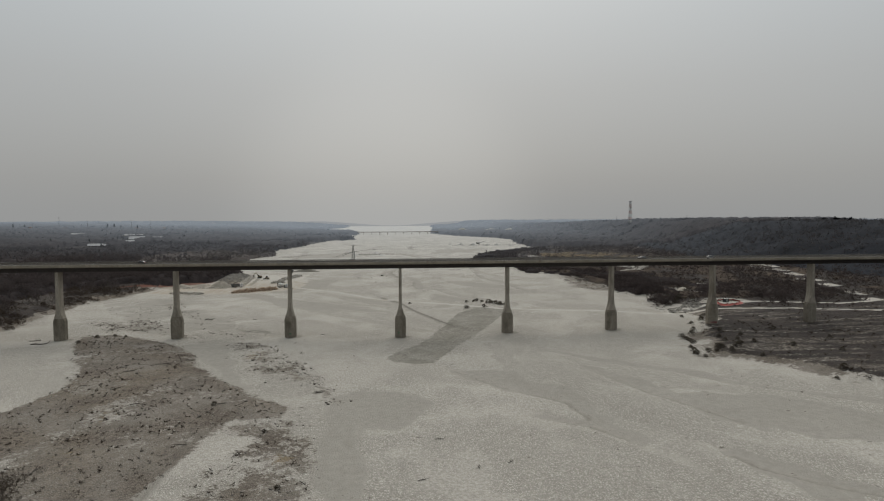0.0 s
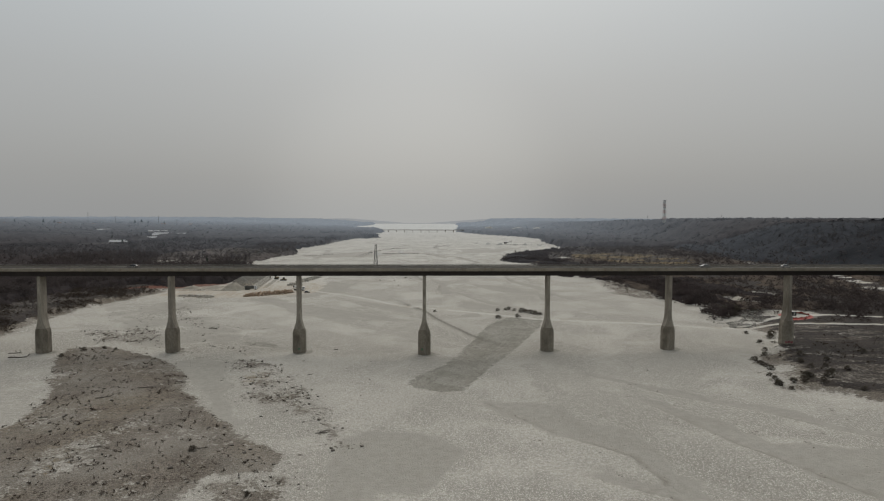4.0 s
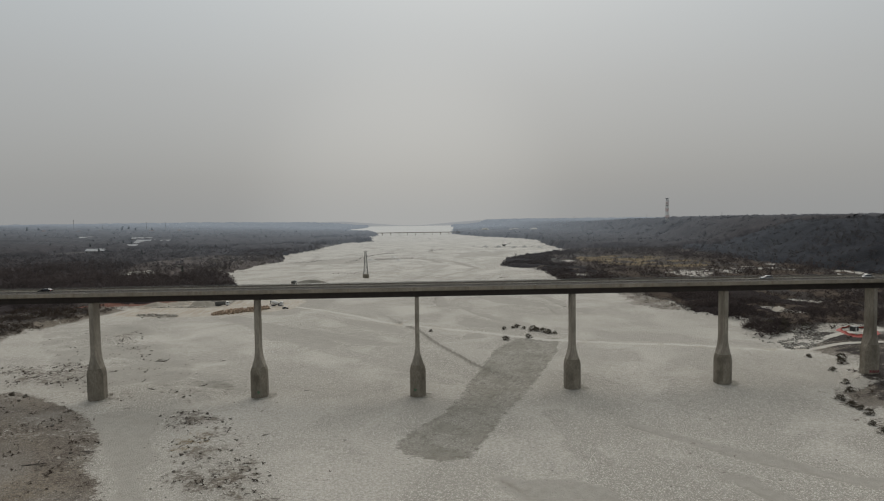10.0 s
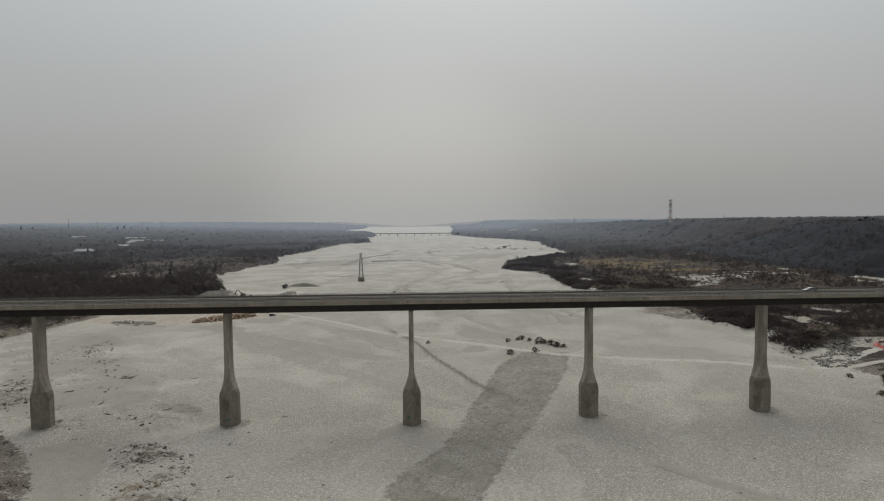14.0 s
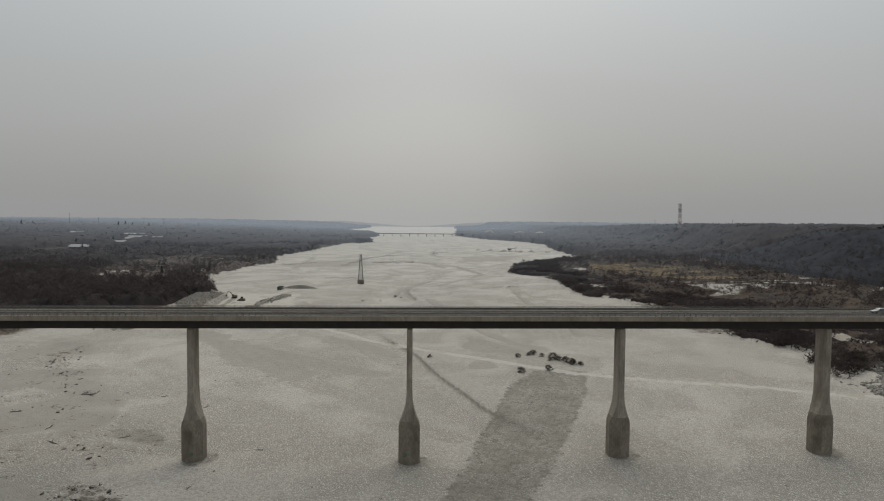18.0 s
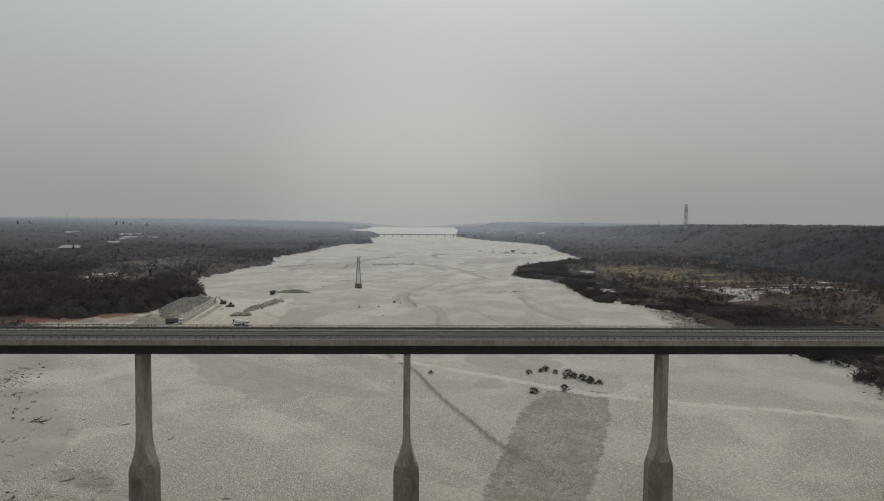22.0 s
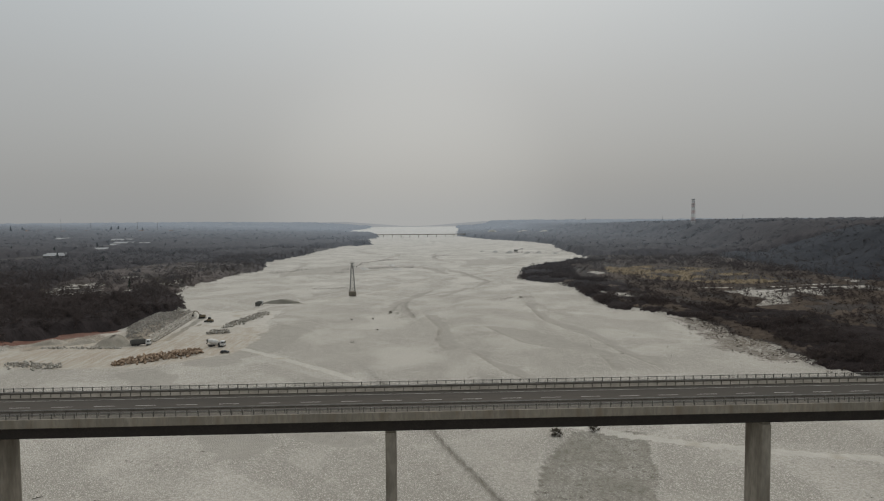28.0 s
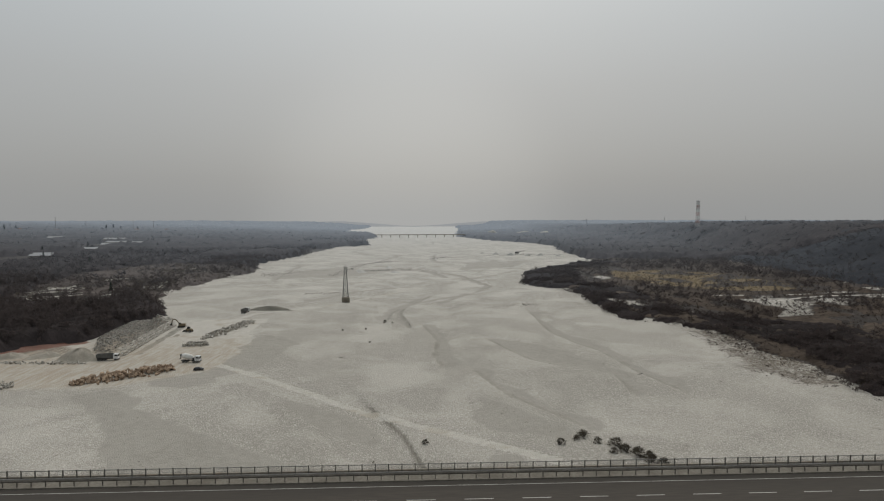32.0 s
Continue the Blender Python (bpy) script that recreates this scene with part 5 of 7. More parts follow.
# the wooded scarp and the plateau's edge above it
x, y = spots(11000, 400, 900, -300, 2300, 31)
foot = x - np.interp(y, SCARP_Y, SCARP_X)
x, y = kept(x, y, ramp(foot, -40, 10) * ramp(foot, 330, 240) * (0.65 + 0.35 * ramp(cloudy(x, y, 80, 57), 0.38, 0.5)), 32)
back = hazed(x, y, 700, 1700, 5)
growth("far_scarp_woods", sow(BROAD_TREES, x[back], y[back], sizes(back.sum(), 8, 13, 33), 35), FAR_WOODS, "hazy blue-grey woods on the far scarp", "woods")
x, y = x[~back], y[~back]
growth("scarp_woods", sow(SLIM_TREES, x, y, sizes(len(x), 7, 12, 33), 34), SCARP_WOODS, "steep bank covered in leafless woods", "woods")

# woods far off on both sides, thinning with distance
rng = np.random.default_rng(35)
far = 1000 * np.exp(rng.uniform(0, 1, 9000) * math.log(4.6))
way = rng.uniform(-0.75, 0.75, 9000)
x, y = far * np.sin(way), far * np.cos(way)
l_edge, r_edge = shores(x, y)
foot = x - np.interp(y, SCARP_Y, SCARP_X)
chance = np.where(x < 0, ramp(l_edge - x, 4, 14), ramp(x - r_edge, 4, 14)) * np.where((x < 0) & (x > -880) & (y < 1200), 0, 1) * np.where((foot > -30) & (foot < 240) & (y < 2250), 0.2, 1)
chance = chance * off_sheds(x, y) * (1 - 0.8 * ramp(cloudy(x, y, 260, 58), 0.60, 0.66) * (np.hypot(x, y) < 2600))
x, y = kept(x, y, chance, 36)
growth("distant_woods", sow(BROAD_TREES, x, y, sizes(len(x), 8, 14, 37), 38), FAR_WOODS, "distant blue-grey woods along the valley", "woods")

# low growth and flotsam on the gravel island and bars
x, y = spots(34000, -190, -15, -290, 135, 41)
inside = np.maximum.reduce([in_ring(x, y, ring) for ring in (ISLAND, LOBE, BROWN_BAR, *STONY)])
x, y = kept(x, y, ramp(inside, -3, 5) * (0.25 + 0.75 * ramp(cloudy(x, y, 9, 59), 0.46, 0.62)), 42)
growth("island_scrub", sow(TUFTS, x, y, 0.30 + 1.15 * sizes(len(x), 0, 1, 43) ** 4, 44, 0.08), HEATH, "sparse dead brown scrub on the gravel island", "scrub")
rng = np.random.default_rng(49)
x, y = [], []
for px, py, reach, many in [(-125, 70, 13, 70), (-58, -16, 16, 60), (-44, -52, 16, 80), (-30, -96, 12, 50), (-70, 20, 22, 50), (-100, -4, 16, 50), (-132, 14, 16, 50), (16, -168, 26, 40), (-150, 40, 24, 50), (-110, 96, 14, 30), (-138, 88, 16, 60), (-152, 105, 12, 50), (-120, 60, 10, 40), (-85, 12, 12, 60), (-68, -2, 10, 40), (-78, -10, 8, 40), (-46, -58, 10, 60), (-58, -40, 8, 40), (-150, 3, 9, 120), (-136, 3, 9, 70)]:
    x.append(rng.normal(px, reach * 0.5, many))
    y.append(rng.normal(py, reach * 0.7, many))
x, y = np.concatenate(x), np.concatenate(y)
rng = np.random.default_rng(95)
x, y = [], []
for line, wide, many in (([(-88, 637), (-72, 800), (-26, 890)], 9, 420), ([(-60, 700), (-28, 724), (0, 742)], 8, 300), ([(30, 930), (60, 960)], 10, 120), ([(130, 1000), (200, 1020), (270, 1010)], 10, 260), ([(-170, 640), (-130, 700)], 12, 140), ([(-90, 470), (-60, 480)], 8, 70), ([(60, 380), (100, 400)], 8, 70)):
    t = rng.uniform(0, len(line) - 1.001, many)
    i = t.astype(int)
    ends = np.array(line, float)
    p = ends[i] + (ends[i + 1] - ends[i]) * (t - i)[:, None] + rng.normal(0, wide * 0.45, (many, 2))
    x.append(p[:, 0])
    y.append(p[:, 1])
x, y = np.concatenate(x), np.concatenate(y)
growth("bar_scrub", sow(TUFTS, x, y, 0.4 + 1.3 * rng.uniform(0, 1, len(x)) ** 2, 96, 0.05), SCRUB, "low scrub and flotsam along stony bars in the riverbed", "scrub")
rng = np.random.default_rng(93)
bx, by = rng.normal(-92, 4.5, 260), rng.normal(-179, 5.0, 260)
growth("island_brushwood", sow(SHRUBS, bx, by, 0.7 + 1.5 * rng.uniform(0, 1, 260), 94, 0.1), SCRUB, "reddish-brown brushwood on the gravel island", "scrub")
growth("stranded_twigs", sow(TUFTS, x, y, 0.25 + 0.75 * sizes(len(x), 0, 1, 50) ** 3, 51, 0.04), THICKET, "dark twigs stranded in clusters on the gravel", "flotsam")
x, y = spots(4200, -210, 180, -330, 520, 45)
l_edge, r_edge = shores(x, y)
x, y = kept(x, y, np.minimum(ramp(x - l_edge, 2, 10), ramp(r_edge - x, 2, 10)) * ramp(cloudy(x, y, 30, 60), 0.52, 0.66) * ramp(-in_ring(x, y, YARD), 0, 5), 46)
growth("flotsam", sow(TUFTS, x, y, 0.2 + 0.7 * sizes(len(x), 0, 1, 47) ** 4, 48, 0.04), SCRUB, "small dead twigs and flotsam lying on the gravel", "flotsam")


def plant(name, wood, tips, m, materials, label, category, group=""):
    """A tree or bush of its own: stems, and a crown as its part."""
    ob = thing(name, m, label, category, group)
    if wood is not None:
        under("trunk", tri_mesh("trunk", wood, np.arange(len(wood)).reshape(-1, 3), materials[0]), ob)
    under("crown", leafage("crown", tips, np.full(len(tips), 0.5), materials[1]), ob)
    return ob


# bushes standing alone on the gravel
BUSH_TIPS = [twiggy(s + 100, 26, 24, 0.026, 0.22, 0.02, 0.70, 0.44, False) for s in range(3)]
BUSH_STEMS = [np.array(sum((stem(np.array([0, 0, -0.1]), np.array([0.3 * math.cos(a + s), 0.3 * math.sin(a + s), 0.6]), 0.03, 0.01) for a in (0, 1.3, 2.6, 4.0, 5.2)), [])) for s in range(3)]
bushes = []
for s in range(3):
    bushes.append(plant("bush", BUSH_STEMS[s], BUSH_TIPS[s], pose(0, -600, 0), (BARK, BUSH_TWIGS), "dark leafless bush alone on pale gravel", "bush", "bushes on the gravel"))
LONE = [(45, 87, 3.0), (57, 90, 2.8), (48, 113, 2.3), (56, 118, 3.0), (59, 113, 2.2), (63.5, 110, 3.4), (67, 103, 3.6), (69, 98, 3.0), (61, 105, 2.0), (65, 106, 3.0), (70, 101, 2.6), (53.5, 116, 2.0), (72, 97, 2.4), (8.3, 118, 1.9), (-14, 333, 2.4), (-9, 331, 1.2), (2, 322, 1.0), (-37, 298, 1.3), (-19, 268, 1.1), (-24, 305, 1.2), (137, -26, 2.6), (136, -32, 2.8), (136, -36, 2.2), (135, -41, 2.6), (130, -49, 2.0), (128, -56, 2.6), (126, -61, 2.4), (127, -67, 1.8)]
LONE += [(147, -47, 2.4), (135, -62, 3.0), (139, -59, 2.6), (140, -65, 2.2), (176, 28, 3.4), (161, -36, 2.2), (153, -47, 2.0), (126, -62, 2.4), (132, -60, 2.6), (138, -58, 3.0), (145, -60, 3.2), (150, -55, 2.6), (158, -52, 2.2), (164, -99, 2.8), (155, -107, 1.8), (148, -74, 1.8), (171, -60, 2.4), (186, -70, 2.2), (172, 22, 3.4), (186, 84, 4.6), (192, 92, 4.8), (181, 90, 4.2), (187, 97, 4.6), (196, 100, 4.4), (177, 100, 3.6), (200, 88, 3.0), (160, 10, 2.4), (152, -8, 2.2)]
LONE += [(146, -18, 2.6), (166, 34, 2.2), (156, -26, 2.8), (150, -36, 2.4), (188, -20, 2.4), (200, -44, 2.2), (-148, -2, 2.2), (-142, 3, 1.8), (-136, 1, 1.6), (-152, -12, 2.0), (-60, -118, 1.8), (-40, -142, 1.4), (-30, -178, 1.3), (6, -196, 1.0), (22, -190, 1.1), (-106, -150, 2.2), (-100, -166, 2.0)]
for k, (bx, by, h) in enumerate(LONE):
    m = pose(bx, by, level(bx, by) - 0.05, 0, 0, 71 * k) @ Matrix.Diagonal((h * 1.6, h * 1.6, h * 0.95, 1))
    if k < 3:
        bushes[k].matrix_basis = m
    else:
        copy_thing(bushes[k % 3], pose(bx, by, level(bx, by) - 0.05, 0, 0, 71 * k)).scale = (h * 1.6, h * 1.6, h * 0.95)

# single trees that stand out at the edges of the woods
tree_parts = [bare_tree(s + 200, 260, 0.016, limbs=12) for s in range(4)]
firsts = []
rng = np.random.default_rng(71)
for k in range(56):
    if k < 30:
        ty = rng.uniform(40, 700)
        tx = float(np.interp(ty, LEFT_Y, LEFT_X)) - rng.uniform(8, 22)
        if 190 < ty < 340:
            tx -= 26
        h = rng.uniform(7, 12)
    else:
        ty = rng.uniform(170, 740)
        tx = float(np.interp(ty, RIGHT_Y, RIGHT_X)) + rng.uniform(12, 60)
        h = rng.uniform(5, 8)
    m = pose(tx, ty, level(tx, ty) - 0.1, 0, 0, 47 * k)
    if k < 4:
        ob = plant("tree", *tree_parts[k], m, (BARK, WOODS), "leafless grey-brown tree at the edge of the woods", "tree", "trees along the banks")
        firsts.append(ob)
    else:
        ob = copy_thing(firsts[k % 4], m)
    ob.scale = (h, h, h)

# dark conifers on the far left skyline and among the woods
fir_parts = [conifer(s + 300) for s in range(2)]
FIRS = [(-1640, 2060, 22), (-1660, 2080, 25), (-1610, 2090, 21), (-1700, 2140, 24), (-1150, 2350, 26), (-1165, 2380, 22), (-1182, 2360, 24), (-1050, 2330, 20), (-1130, 2365, 19), (-1420, 2200, 20), (-1480, 2230, 22), (-1540, 2150, 19), (-253, 470, 9), (-420, 760, 11), (-520, 830, 12), (-380, 900, 10), (-610, 980, 13), (-560, 1040, 12), (-700, 1010, 12), (-480, 1120, 13), (-640, 1180, 12), (390, 1010, 14), (300, 960, 10), (318, 985, 11), (345, 950, 10)]
for k, (tx, ty, h) in enumerate(FIRS):
    m = pose(tx, ty, level(tx, ty) - 0.2, 0, 0, 33 * k)
    if k < 2:
        ob = plant("conifer", *fir_parts[k], m, (BARK, EVERGREEN), "dark green conifer standing above bare woods", "tree", "conifers")
        firsts.append(ob)
    else:
        ob = copy_thing(firsts[4 + k % 2], m)
    ob.scale = (h * 1.1, h * 1.1, h)

# ---------------------------------------------------------------- landmarks


def lattice_mast(height, w0, w1, bays):
    """Legs and cross braces of a square tapering mast."""
    legs, braces = [], []
    corner = lambda t, k: Vector(((w0 + (w1 - w0) * t) / 2 * (-1, 1, 1, -1)[k], (w0 + (w1 - w0) * t) / 2 * (-1, -1, 1, 1)[k], height * t))
    for k in range(4):
        legs.append((corner(0, k), corner(1, k)))
        for j in range(bays):
            a, b = j / bays, (j + 1) / bays
            n = (k + 1) % 4
            braces += [(corner(a, k), corner(b, n)), (corner(a, n), corner(b, k)), (corner(b, k), corner(b, n))]
    return legs, braces


pylon = thing("river_pylon", pose(-49, 421, level(-49, 421), 0, 0, 12), "grey steel lattice pylon on a concrete block in the riverbed", "pylon")
legs, braces = lattice_mast(23.5, 4.2, 1.3, 8)
lift = Matrix.Translation((0, 0, 4.0))
for leg in legs:
    under("leg", bars("leg", [leg], 0.28, LATTICE), pylon, lift)
under("bracing", bars("bracing", braces, 0.13, LATTICE), pylon, lift)
under("concrete_block", rings("concrete_block", [oval(3.0, 3.0, 0.8, -1.5), oval(2.9, 2.9, 0.8, 3.6), oval(2.6, 2.6, 0.7, 4.0)], BASE_CONCRETE), pylon, None, "octagonal concrete block")
under("crossarm", bars("crossarm", [((-2.0, 0, 23.4), (2.0, 0, 23.4)), ((-2.0, 0, 23.4), (0, 0, 24.6)), ((2.0, 0, 23.4), (0, 0, 24.6))], 0.2, LATTICE), pylon, lift)

tower = thing("radio_tower", pose(623, 1255, 46, 0, 0, 20), "tall red and white banded lattice radio tower above the woods", "tower")
for k in range(7):
    a, b = k / 7, (k + 1) / 7
    w = lambda t: 7.0 - 3.0 * t
    pairs = []
    for q in range(4):
        c = [Vector((w(t) / 2 * (-1, 1, 1, -1)[(q + s) % 4], w(t) / 2 * (-1, -1, 1, 1)[(q + s) % 4], 56 * t)) for t in (a, b) for s in (0, 1)]
        mid = [(c[0] + c[2]) / 2, (c[1] + c[3]) / 2]
        pairs += [(c[0], c[2]), (c[0], mid[1]), (mid[0], mid[1]), (mid[0], c[3]), (c[2], c[3]), (c[1], mid[0]), (mid[1], c[2])]
    under("section", bars("section", pairs, 0.42, TOWER_RED if k % 2 else TOWER_WHITE), tower, None, "red painted section" if k % 2 else "white painted section")
for z, r in ((56.0, 3.4), (50.5, 3.2), (44.0, 3.2), (38.5, 2.9)):
    under("platform", rings("platform", [oval(r, r, 1.0, z), oval(r, r, 1.0, z + 1.3)], TOWER_WHITE if z > 45 else LATTICE), tower)
    for q in range(3):
        under("antenna", boxes("antenna", [(-0.22, 0.22, -0.15, 0.15, 0, 2.6)], TOWER_WHITE), tower, pose(math.cos(2.1 * q) * (r + 0.3), math.sin(2.1 * q) * (r + 0.3), z - 1.2))

far_bridge = thing("distant_bridge", pose(0, 2000, 0), "low grey beam bridge crossing the river far off", "bridge")
under("deck", boxes("deck", [(-135, 175, -4, 4, 9.0, 10.6)], CONCRETE), far_bridge)
under("parapet", boxes("parapet", [(-135, 175, -4.0, -3.8, 10.6, 11.4)], CONCRETE), far_bridge)
FAR_PIER = boxes("pier", [(-1.0, 1.0, -3.2, 3.2, -1.0, 9.0)], CONCRETE)
for k in range(9):
    under("pier", FAR_PIER, far_bridge, pose(-105 + 30 * k, 0, 0))

# slender masts on the far left skyline
MAST = bars("mast", [((0, 0, 0), (0, 0, 1))], 0.012, LATTICE)
for k, (mx_, my_, h) in enumerate([(-1395, 2400, 40), (-1290, 2420, 34), (-1130, 2470, 38), (-1062, 2500, 36), (700, 2400, 30), (980, 2300, 34), (1250, 2200, 36)]):
    if k == 0:
        mast = thing("mast", pose(mx_, my_, level(mx_, my_)), "thin grey mast on the hazy skyline", "mast", "skyline masts")
        under("pole", MAST, mast, Matrix.Diagonal((60, 60, 46, 1)))
        under("lamp_head", boxes("lamp_head", [(-1.2, 1.2, -0.5, 0.5, 45.5, 47)], LATTICE), mast)
    else:
        copy_thing(mast, pose(mx_, my_, level(mx_, my_) + h - 46))

ROOF_WHITE = surface("pale_sheet_roof", (0.20, 0.21, 0.22), (0.30, 0.31, 0.32), 0.08, rough=0.6, bump=0.02)
WALL_PALE = surface("pale_render", (0.22, 0.21, 0.195), (0.30, 0.285, 0.26), 0.15, bump=0.02)
ROOF_TILE = surface("dull_roof_tiles", (0.16, 0.10, 0.075), (0.24, 0.15, 0.11), 0.2, bump=0.05)
WINDOW_DARK = surface("dark_window_panes", (0.02, 0.022, 0.025), (0.04, 0.043, 0.048), 0.4, rough=0.2, bump=0.0)


def building(name, x, y, w, d, h, turn, roof, label, category, group):
    """A gabled building: walls, two roof slopes, a row of windows and a door."""
    ob = thing(name, pose(x, y, level(x, y) - 0.3, 0, 0, turn), label, category, group)
    rise = d * 0.18
    v = [(-w / 2, -d / 2, 0), (w / 2, -d / 2, 0), (w / 2, d / 2, 0), (-w / 2, d / 2, 0), (-w / 2, -d / 2, h), (w / 2, -d / 2, h), (w / 2, d / 2, h), (-w / 2, d / 2, h), (-w / 2, 0, h + rise), (w / 2, 0, h + rise)]
    under("wall", mesh("wall", v, [(0, 1, 5, 4), (2, 3, 7, 6), (1, 2, 6, 9, 5), (3, 0, 4, 8, 7), (3, 2, 1, 0)], WALL_PALE), ob)
    for s in (-1, 1):
        e = d / 2 + 0.5
        z0, z1 = h - 0.18, h + rise + 0.02
        w2 = w / 2 + 0.5
        q = [(-w2, s * e, z0), (w2, s * e, z0), (w2, 0, z1), (-w2, 0, z1)]
        q += [(a, b, c + 0.22) for a, b, c in q]
        under("roof", mesh("roof", q, [(0, 1, 2, 3), (7, 6, 5, 4), (0, 4, 5, 1), (1, 5, 6, 2), (2, 6, 7, 3), (3, 7, 4, 0)], roof), ob)
    pane = boxes("window", [(-0.7, 0.7, -0.05, 0.05, 0, 1.3)], WINDOW_DARK)
    for k in range(max(2, int(w / 6))):
        under("window", pane, ob, pose(-w / 2 + 3 + k * 6 if w > 14 else -w / 4 + k * w / 2, -d / 2 - 0.04, h * 0.45))
    return ob


for bx, by, w, d, h, t in SHEDS:
    building("shed", bx, by, w, d, h, t, ROOF_WHITE, "long low shed with a pale sheet roof among trees", "shed", "sheds in the woods")
for k, (bx, by, t) in enumerate([(-1290, 2060, 10), (-1230, 2120, 30), (-1350, 2110, -10), (-1440, 2080, 20), (-1180, 2180, 0), (-1500, 2040, 45), (-1020, 2250, 15), (-940, 2330, -20)]):
    building("house", bx, by, 15, 11, 7, t, ROOF_TILE, "pale two-storey house with a tiled roof, far off", "house", "houses on the skyline")
for bx, by, w, d, h, t in [(420, 962, 26, 12, 6, -15), (300, 900, 20, 9, 4, 5), (345, 915, 16, 9, 4, 12)]:
    building("works_building", bx, by, w, d, h, t, ROOF_WHITE, "pale building at the foot of the wooded scarp", "building", "buildings under the scarp")

GRAVEL_HEAP = surface("washed_gravel", (0.36, 0.355, 0.335), (0.48, 0.475, 0.45), 0.25, bump=0.4, fine=12, stain=(0.28, 0.27, 0.24), stain_scale=0.08)


def heap(name, x, y, rx, ry, h, turn, material, label, category="gravel mound", group="", seed=0, rows=9, around=26):
    """A slumped heap with an uneven skirt and ridge."""
    levels = []
    for j in range(rows):
        t = j / (rows - 1)
        ring = []
        for k in range(around):
            a = 2 * math.pi * k / around
            n = noise.noise(Vector((math.cos(a) * 1.7 + seed * 3.1, math.sin(a) * 1.7, t * 1.5)))
            m = noise.noise(Vector((math.cos(a) * 4 + seed, math.sin(a) * 4, t * 5)))
            r = (1 - t) * (1 + 0.38 * n + 0.14 * m) + 0.02
            z = h * (t - 0.12 * math.sin(2 * math.pi * t)) * (1 + 0.25 * n)
            ring.append((rx * r * math.cos(a) + 0.25 * rx * n * t, ry * r * math.sin(a), z - 0.5 * (1 - t)))
        levels.append(ring)
    ob = new(name, rings(name, levels, material, True))
    ob.matrix_basis = pose(x, y, level(x, y), 0, 0, turn)
    return tagged(ob, label, category, group)


for k, (hx, hy, rx, h) in enumerate([(284, 2150, 38, 15), (392, 2120, 52, 12), (462, 2090, 48, 12)]):
    heap("gravel_mound", hx, hy, rx, 20, h, 20 * k, GRAVEL_HEAP, "huge pale heap of quarried gravel by the far shore", group="quarry heaps", seed=k)
for k, (hx, hy, rx, h) in enumerate([(150, 1030, 9, 3.5), (172, 1000, 12, 4.5), (200, 985, 10, 3.5), (222, 990, 13, 4), (248, 970, 10, 3), (128, 1050, 7, 2.5), (-30, 760, 22, 2.2), (-62, 700, 26, 2.0), (-20, 690, 14, 1.6)]):
    heap("gravel_mound", hx, hy, rx, 7, h, 15 * k, GRAVEL_HEAP, "low heap of dug gravel on the riverbed", group="heaps on the riverbed", seed=10 + k)
screener = thing("gravel_screener", pose(184, 1006, level(184, 1006), 0, 0, 25), "grey gravel screening plant with a sloping conveyor", "machine")
under("hopper", rings("hopper", [oval(2.0, 2.0, 0.4, 3.0), oval(3.4, 3.4, 0.4, 6.5)], LATTICE), screener)
under("conveyor", bars("conveyor", [((0, 0, 4), (16, 0, 8.5)), ((0, 1, 4), (16, 1, 8.5))], 0.6, LATTICE), screener)
for a in ((-2, -2), (2, -2), (2, 2), (-2, 2), (14, 0.5)):
    under("leg", bars("leg", [((*a, -0.3), (*a, 7.6 if a[0] > 10 else 3.4))], 0.25, LATTICE), screener)

# the far distance closes in a ring of hazy hills, their haze painted as a glow
verts, faces = [], []
for k in range(181):
    a = radians(-110 + 220 * k / 180)
    for z in (-60.0, (41 + 9 * noise.noise(Vector((k * 0.11, 3.3, 0))) + 5 * noise.noise(Vector((k * 0.9, 1.3, 0)))) * min(1.0, max(0.12, abs(k - 90) / 5))):
        verts.append((4930 * math.sin(a), 4930 * math.cos(a) - 320, z))
faces = [(2 * k, 2 * k + 1, 2 * k + 3, 2 * k + 2) for k in range(180)]
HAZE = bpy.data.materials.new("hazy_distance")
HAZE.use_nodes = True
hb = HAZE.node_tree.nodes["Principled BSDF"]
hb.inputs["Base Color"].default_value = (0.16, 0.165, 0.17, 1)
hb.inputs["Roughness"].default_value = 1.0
# emission stands in for the bright haze before the hills
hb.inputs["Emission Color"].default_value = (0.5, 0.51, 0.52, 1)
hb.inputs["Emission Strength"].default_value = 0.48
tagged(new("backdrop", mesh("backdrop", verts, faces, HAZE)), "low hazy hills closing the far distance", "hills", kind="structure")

# ---------------------------------------------------------------- the bank works: machines, rock and blocks
ROCK_BROWN = surface("brown_quarry_rock", (0.25, 0.175, 0.115), (0.42, 0.315, 0.225), 0.7, bump=0.5, stain=(0.18, 0.12, 0.08), stain_scale=0.4, by_object=0.25)
ROCK_PALE = surface("pale_limestone_rock", (0.30, 0.28, 0.24), (0.54, 0.515, 0.465), 0.7, bump=0.5, stain=(0.22, 0.18, 0.13), stain_scale=0.4, by_object=0.22)
CAB_WHITE = surface("white_cab_paint", (0.55, 0.55, 0.54), (0.66, 0.66, 0.65), 0.5, rough=0.4, bump=0.0)
BODY_GREY = surface("dusty_grey_steel", (0.075, 0.075, 0.07), (0.12, 0.118, 0.11), 0.6, rough=0.6, bump=0.05)
CHASSIS = surface("black_chassis", (0.02, 0.02, 0.02), (0.04, 0.038, 0.036), 1.0, rough=0.7, bump=0.02)
TYRE = surface("dusty_tyre_rubber", (0.02, 0.02, 0.019), (0.045, 0.042, 0.038), 2.0, rough=0.9, bump=0.05)
